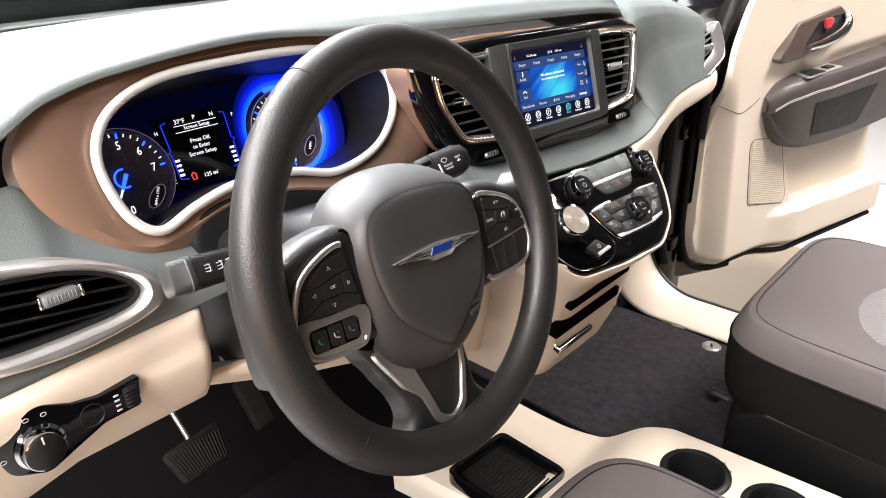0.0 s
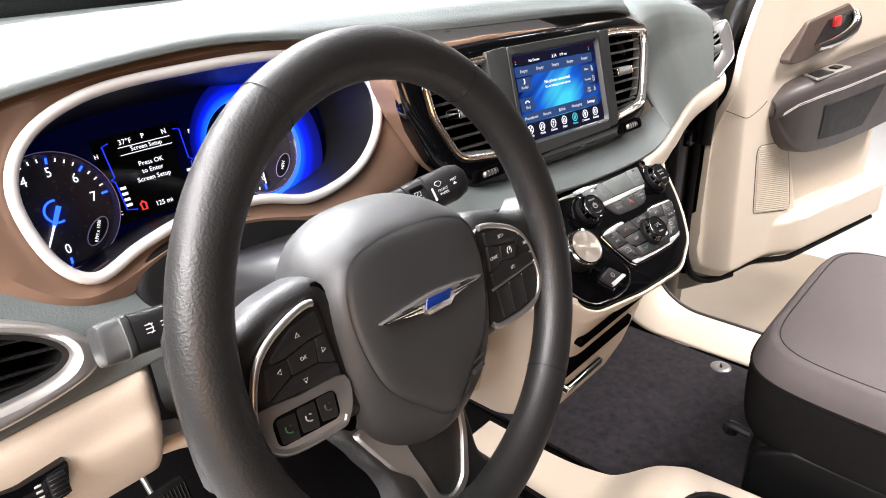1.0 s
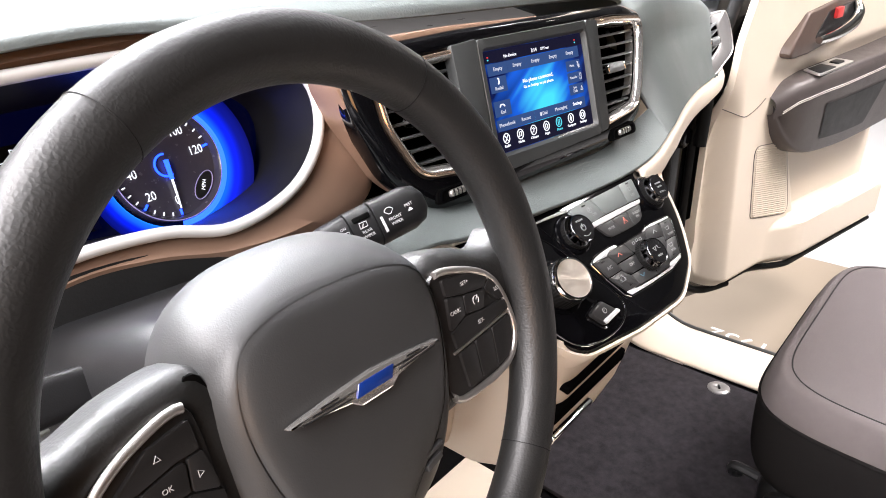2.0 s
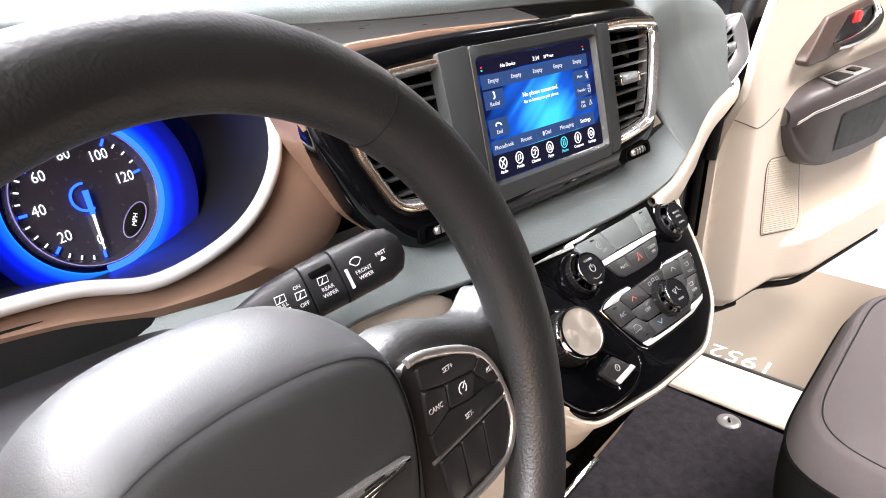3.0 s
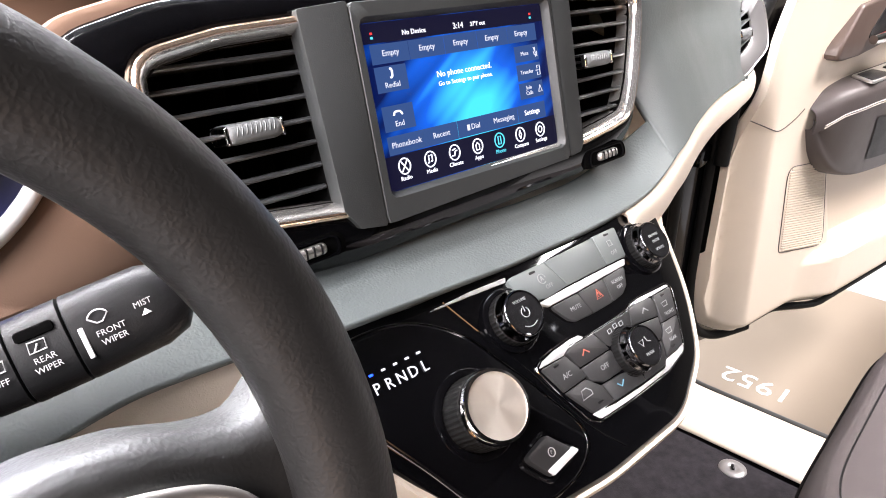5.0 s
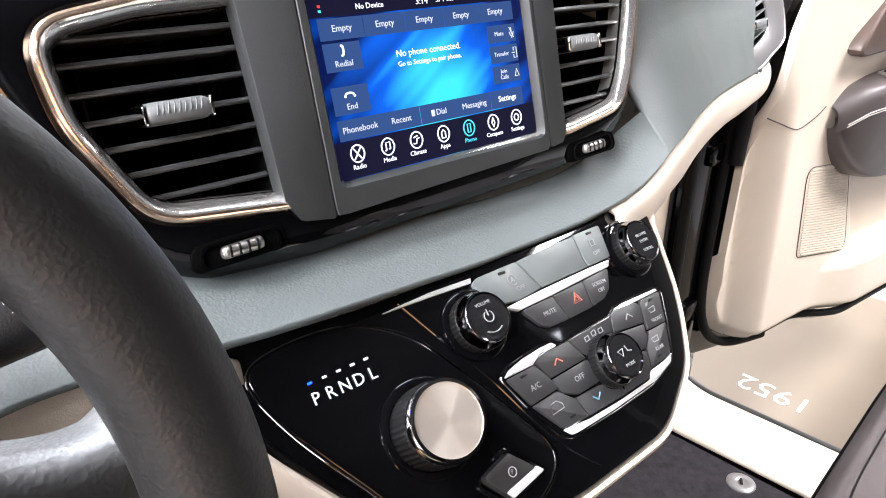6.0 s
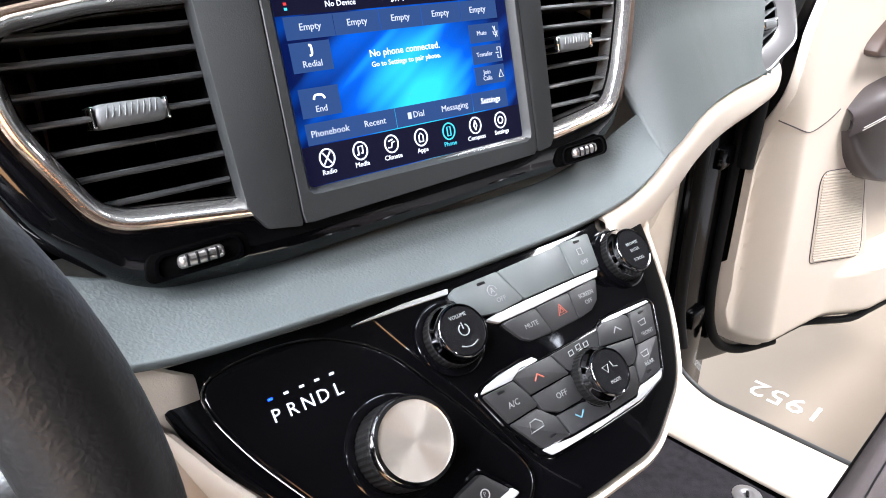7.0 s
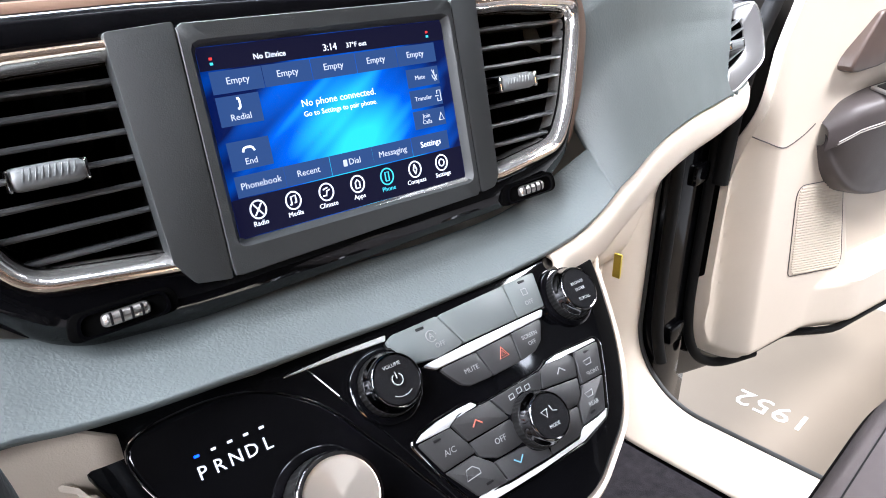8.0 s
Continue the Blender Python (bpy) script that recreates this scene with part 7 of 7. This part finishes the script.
# armrest
def arm_skin(s, t):
    u = -0.005 + 0.93 * s
    top = along([(-0.01, 0.165), (0.05, 0.196), (0.16, 0.205), (0.5, 0.205), (0.95, 0.215)], u)[0]
    bot = along([(-0.01, 0.140), (0.03, 0.080), (0.10, 0.030), (0.20, 0.005), (0.5, -0.020), (0.95, -0.03)], u)[0]
    out = along([(-0.01, 0.012), (0.03, 0.040), (0.10, 0.062), (0.25, 0.075), (0.95, 0.085)], u)[0]
    prof = smooth_line([(-0.04, top), (out - 0.022, top + 0.002), (out - 0.004, top - 0.008), (out, top - 0.028), (out - 0.002, top - 0.045), (out * 0.82, bot * 0.5 + top * 0.5 - 0.01), (out * 0.62, bot + 0.02), (out * 0.45, bot), (-0.04, bot - 0.004)], 5)
    k = t * (len(prof) - 1)
    i = min(int(k), len(prof) - 2)
    w, v = (prof[i][c] + (prof[i + 1][c] - prof[i][c]) * (k - i) for c in (0, 1))
    return u, v, w


part("armrest", sheet(arm_skin, 60, 40), M_TAUPE, door, "dark taupe armrest")
for q in (0.44, 0.475):
    part("stitching", tube([Vector(arm_skin(k / 60, q)) + Vector((0, 0, 0.0004)) for k in range(1, 60)], 0.0011, False, 5), M_STITCH, door, "pale stitching")
swm = part("switch_panel", slab(fillet([(0.09, -0.060), (0.30, -0.062), (0.32, -0.012), (0.13, -0.010)], 0.008), 0.0, 0.004, 0.001), M_SATIN, door, "silver framed window switch")
swm.matrix_basis = pose(0, 0.2065, 0, -90, 0, 0)
part("switch_recess", slab(fillet([(0.105, -0.055), (0.20, -0.057), (0.21, -0.018), (0.14, -0.016)], 0.006), 0.0, 0.0055, 0.0008), M_DARK, swm)
part("switch_key", slab(fillet([(0.235, -0.048), (0.275, -0.049), (0.28, -0.026), (0.242, -0.025)], 0.004), 0.0, 0.0075, 0.002), M_DARK, swm)
def pull_face(a, b):
    """The pull pocket lies on the armrest's flank, narrower towards its foot."""
    s = 0.175 + 0.045 * b + (0.43 - 0.10 * b) * a
    return Vector(arm_skin(s, 0.555 + 0.16 * b)) + Vector((0, -0.0005, 0.0018))


part("pull_pocket", sheet(pull_face, 24, 8), M_SEATBASE, door, "dark pull pocket")
# inner handle
bez = part("handle_bezel", slab(fillet([(0.038, 0.262), (0.125, 0.352), (0.365, 0.372), (0.470, 0.325), (0.425, 0.285), (0.16, 0.262)], 0.02), -0.01, 0.026, 0.006, steps=3), M_BRONZE, door, "brown handle bezel")
bez.matrix_basis = pose(-0.060, -0.012, 0)
part("recess", slab(fillet([(0.165, 0.288), (0.235, 0.345), (0.395, 0.355), (0.405, 0.320), (0.330, 0.285)], 0.012), 0.0, 0.0275, 0.001), M_DARK, bez)
part("handle_lever", tube(smooth_line([(0.175, 0.290, 0.036), (0.25, 0.296, 0.046), (0.33, 0.310, 0.048), (0.375, 0.330, 0.044), (0.385, 0.352, 0.032)], 6), [0.008 + 0.006 * math.sin(math.pi * k / 24) for k in range(25)], False, 10), M_CHROME, bez, "chrome door lever")
part("lock_tab", box(0.262, 0.298, 0.326, 0.350, 0.026, 0.036, 0.003), M_RED, bez, "red lock tab")
# joint between the upper and the lower door panel
def on_door(u, v):
    lo = along(D_LOW, u)[0]
    return Vector((u, v, door_depth(u, v, lo) + 0.0004))


part("panel_joint", tube([on_door(u, v) for u, v in smooth_line([(-0.186, 0.176), (-0.160, 0.164), (-0.132, 0.152), (-0.105, 0.150), (-0.060, 0.160), (-0.030, 0.172)], 6)], 0.0010, False, 5), M_TAUPE, door)
# speaker grille
GR_TL, GR_TR, GR_BR, GR_BL = (Vector(p) for p in ((-0.043, 0.067), (0.140, 0.040), (0.245, -0.178), (0.000, -0.119)))
GR = fillet([tuple(p) for p in (GR_TL, GR_TR, GR_BR, GR_BL)], 0.022)
gril = part("speaker_grille", slab(GR, -0.004, 0.0008, 0.0006), M_CREAM, door, "cream ribbed speaker grille")
part("grille_edge", tube([(x, y, 0.0006) for x, y in GR], 0.0009, True, 6), M_TAUPE, gril, "dark gap round the grille")
for k in range(1, 34):
    q = k / 34
    left, right = GR_TL.lerp(GR_BL, q), GR_TR.lerp(GR_BR, q)
    in_by = 0.010 + 0.014 * max(0.0, abs(2 * q - 1) * 8 - 7)
    d = (right - left).normalized()
    left, right = left + d * in_by, right - d * in_by
    part("rib", tube([(*left.lerp(right, j / 8), 0.0010 + 0.0006 * math.sin(math.pi * j / 8)) for j in range(9)], 0.0019, False, 6), M_CREAM, gril)

# ---- seat trim ----
def seat_trim(ob, x0, x1, inner):
    s = 1 if inner == x0 else -1

    def ribbed(a, b):
        x = inner + s * (0.105 + 0.26 * a)
        front = -0.355 - 0.05 * (2 * a - 1) ** 2
        y = front + (-0.72 - front) * b
        z = 0.6955 + 0.004 * math.sin(math.pi * a) + 0.0008 * math.sin(2 * math.pi * x / 0.0075) - 0.009 * b
        e = min(a, 1 - a, b) / 0.02
        return x, y, z - 0.008 * max(0.0, 1 - e)
    part("ribbed_insert", sheet(ribbed, 160, 24), M_INSERT, ob, "paler ribbed cloth insert", world_verts=True)


seat_trim(pseat, 0.165, 0.655, 0.165)
seat_trim(dseat, -0.655, -0.165, -0.165)
part("side_cover", slab(fillet([(-0.70, 0.43), (-0.245, 0.43), (-0.250, 0.545), (-0.30, 0.570), (-0.70, 0.560)], 0.02), 0.0, 0.014, 0.008, steps=3), M_SEATBASE, pseat, "black side cover").matrix_basis = pseat.matrix_basis.inverted() @ Matrix(((0, 0, -1, 0.182), (1, 0, 0, 0), (0, 1, 0, 0), (0, 0, 0, 1)))
part("lever", tube(smooth_line([(0.20, -0.235, 0.548), (0.198, -0.205, 0.552), (0.205, -0.200, 0.535), (0.225, -0.205, 0.520)], 5), 0.007, False, 8), M_DARK, pseat, "black adjuster lever", world_verts=True)

# ---- console tray ----
bin_ob = thing("storage_bin", pose(-0.092, 0.010, 0.436), "black ribbed storage tray in the floor console", "storage tray")
BIN = fillet([(-0.075, -0.075), (0.062, -0.085), (0.070, 0.060), (-0.070, 0.070)], 0.018)
part("tray_rim", band_between([(BIN, -0.005), (BIN, 0.022), (inset(BIN, 0.003), 0.025), (inset(BIN, 0.009), 0.022), (inset(BIN, 0.012), 0.004)], (0, 0), 80), M_PIANO, bin_ob)
part("tray_floor", slab(inset(BIN, 0.010), -0.004, 0.006, 0.001), M_RUBBER, bin_ob)
for k in range(14):
    y = -0.062 + 0.0075 * k
    part("rib", box(-0.040, 0.040, y - 0.0016, y + 0.0016, 0.005, 0.009, 0.0008, 1), M_RUBBER, bin_ob)

# ---- a paper tag on the kick panel ----
single("paper_tag", box(0.594, 0.598, 0.155, 0.168, 0.690, 0.729, 0.0008, 1), material("yellow_paper", (0.62, 0.48, 0.06), 0.7, var=0.05), "small yellow paper tag on the cream kick panel", "tag")
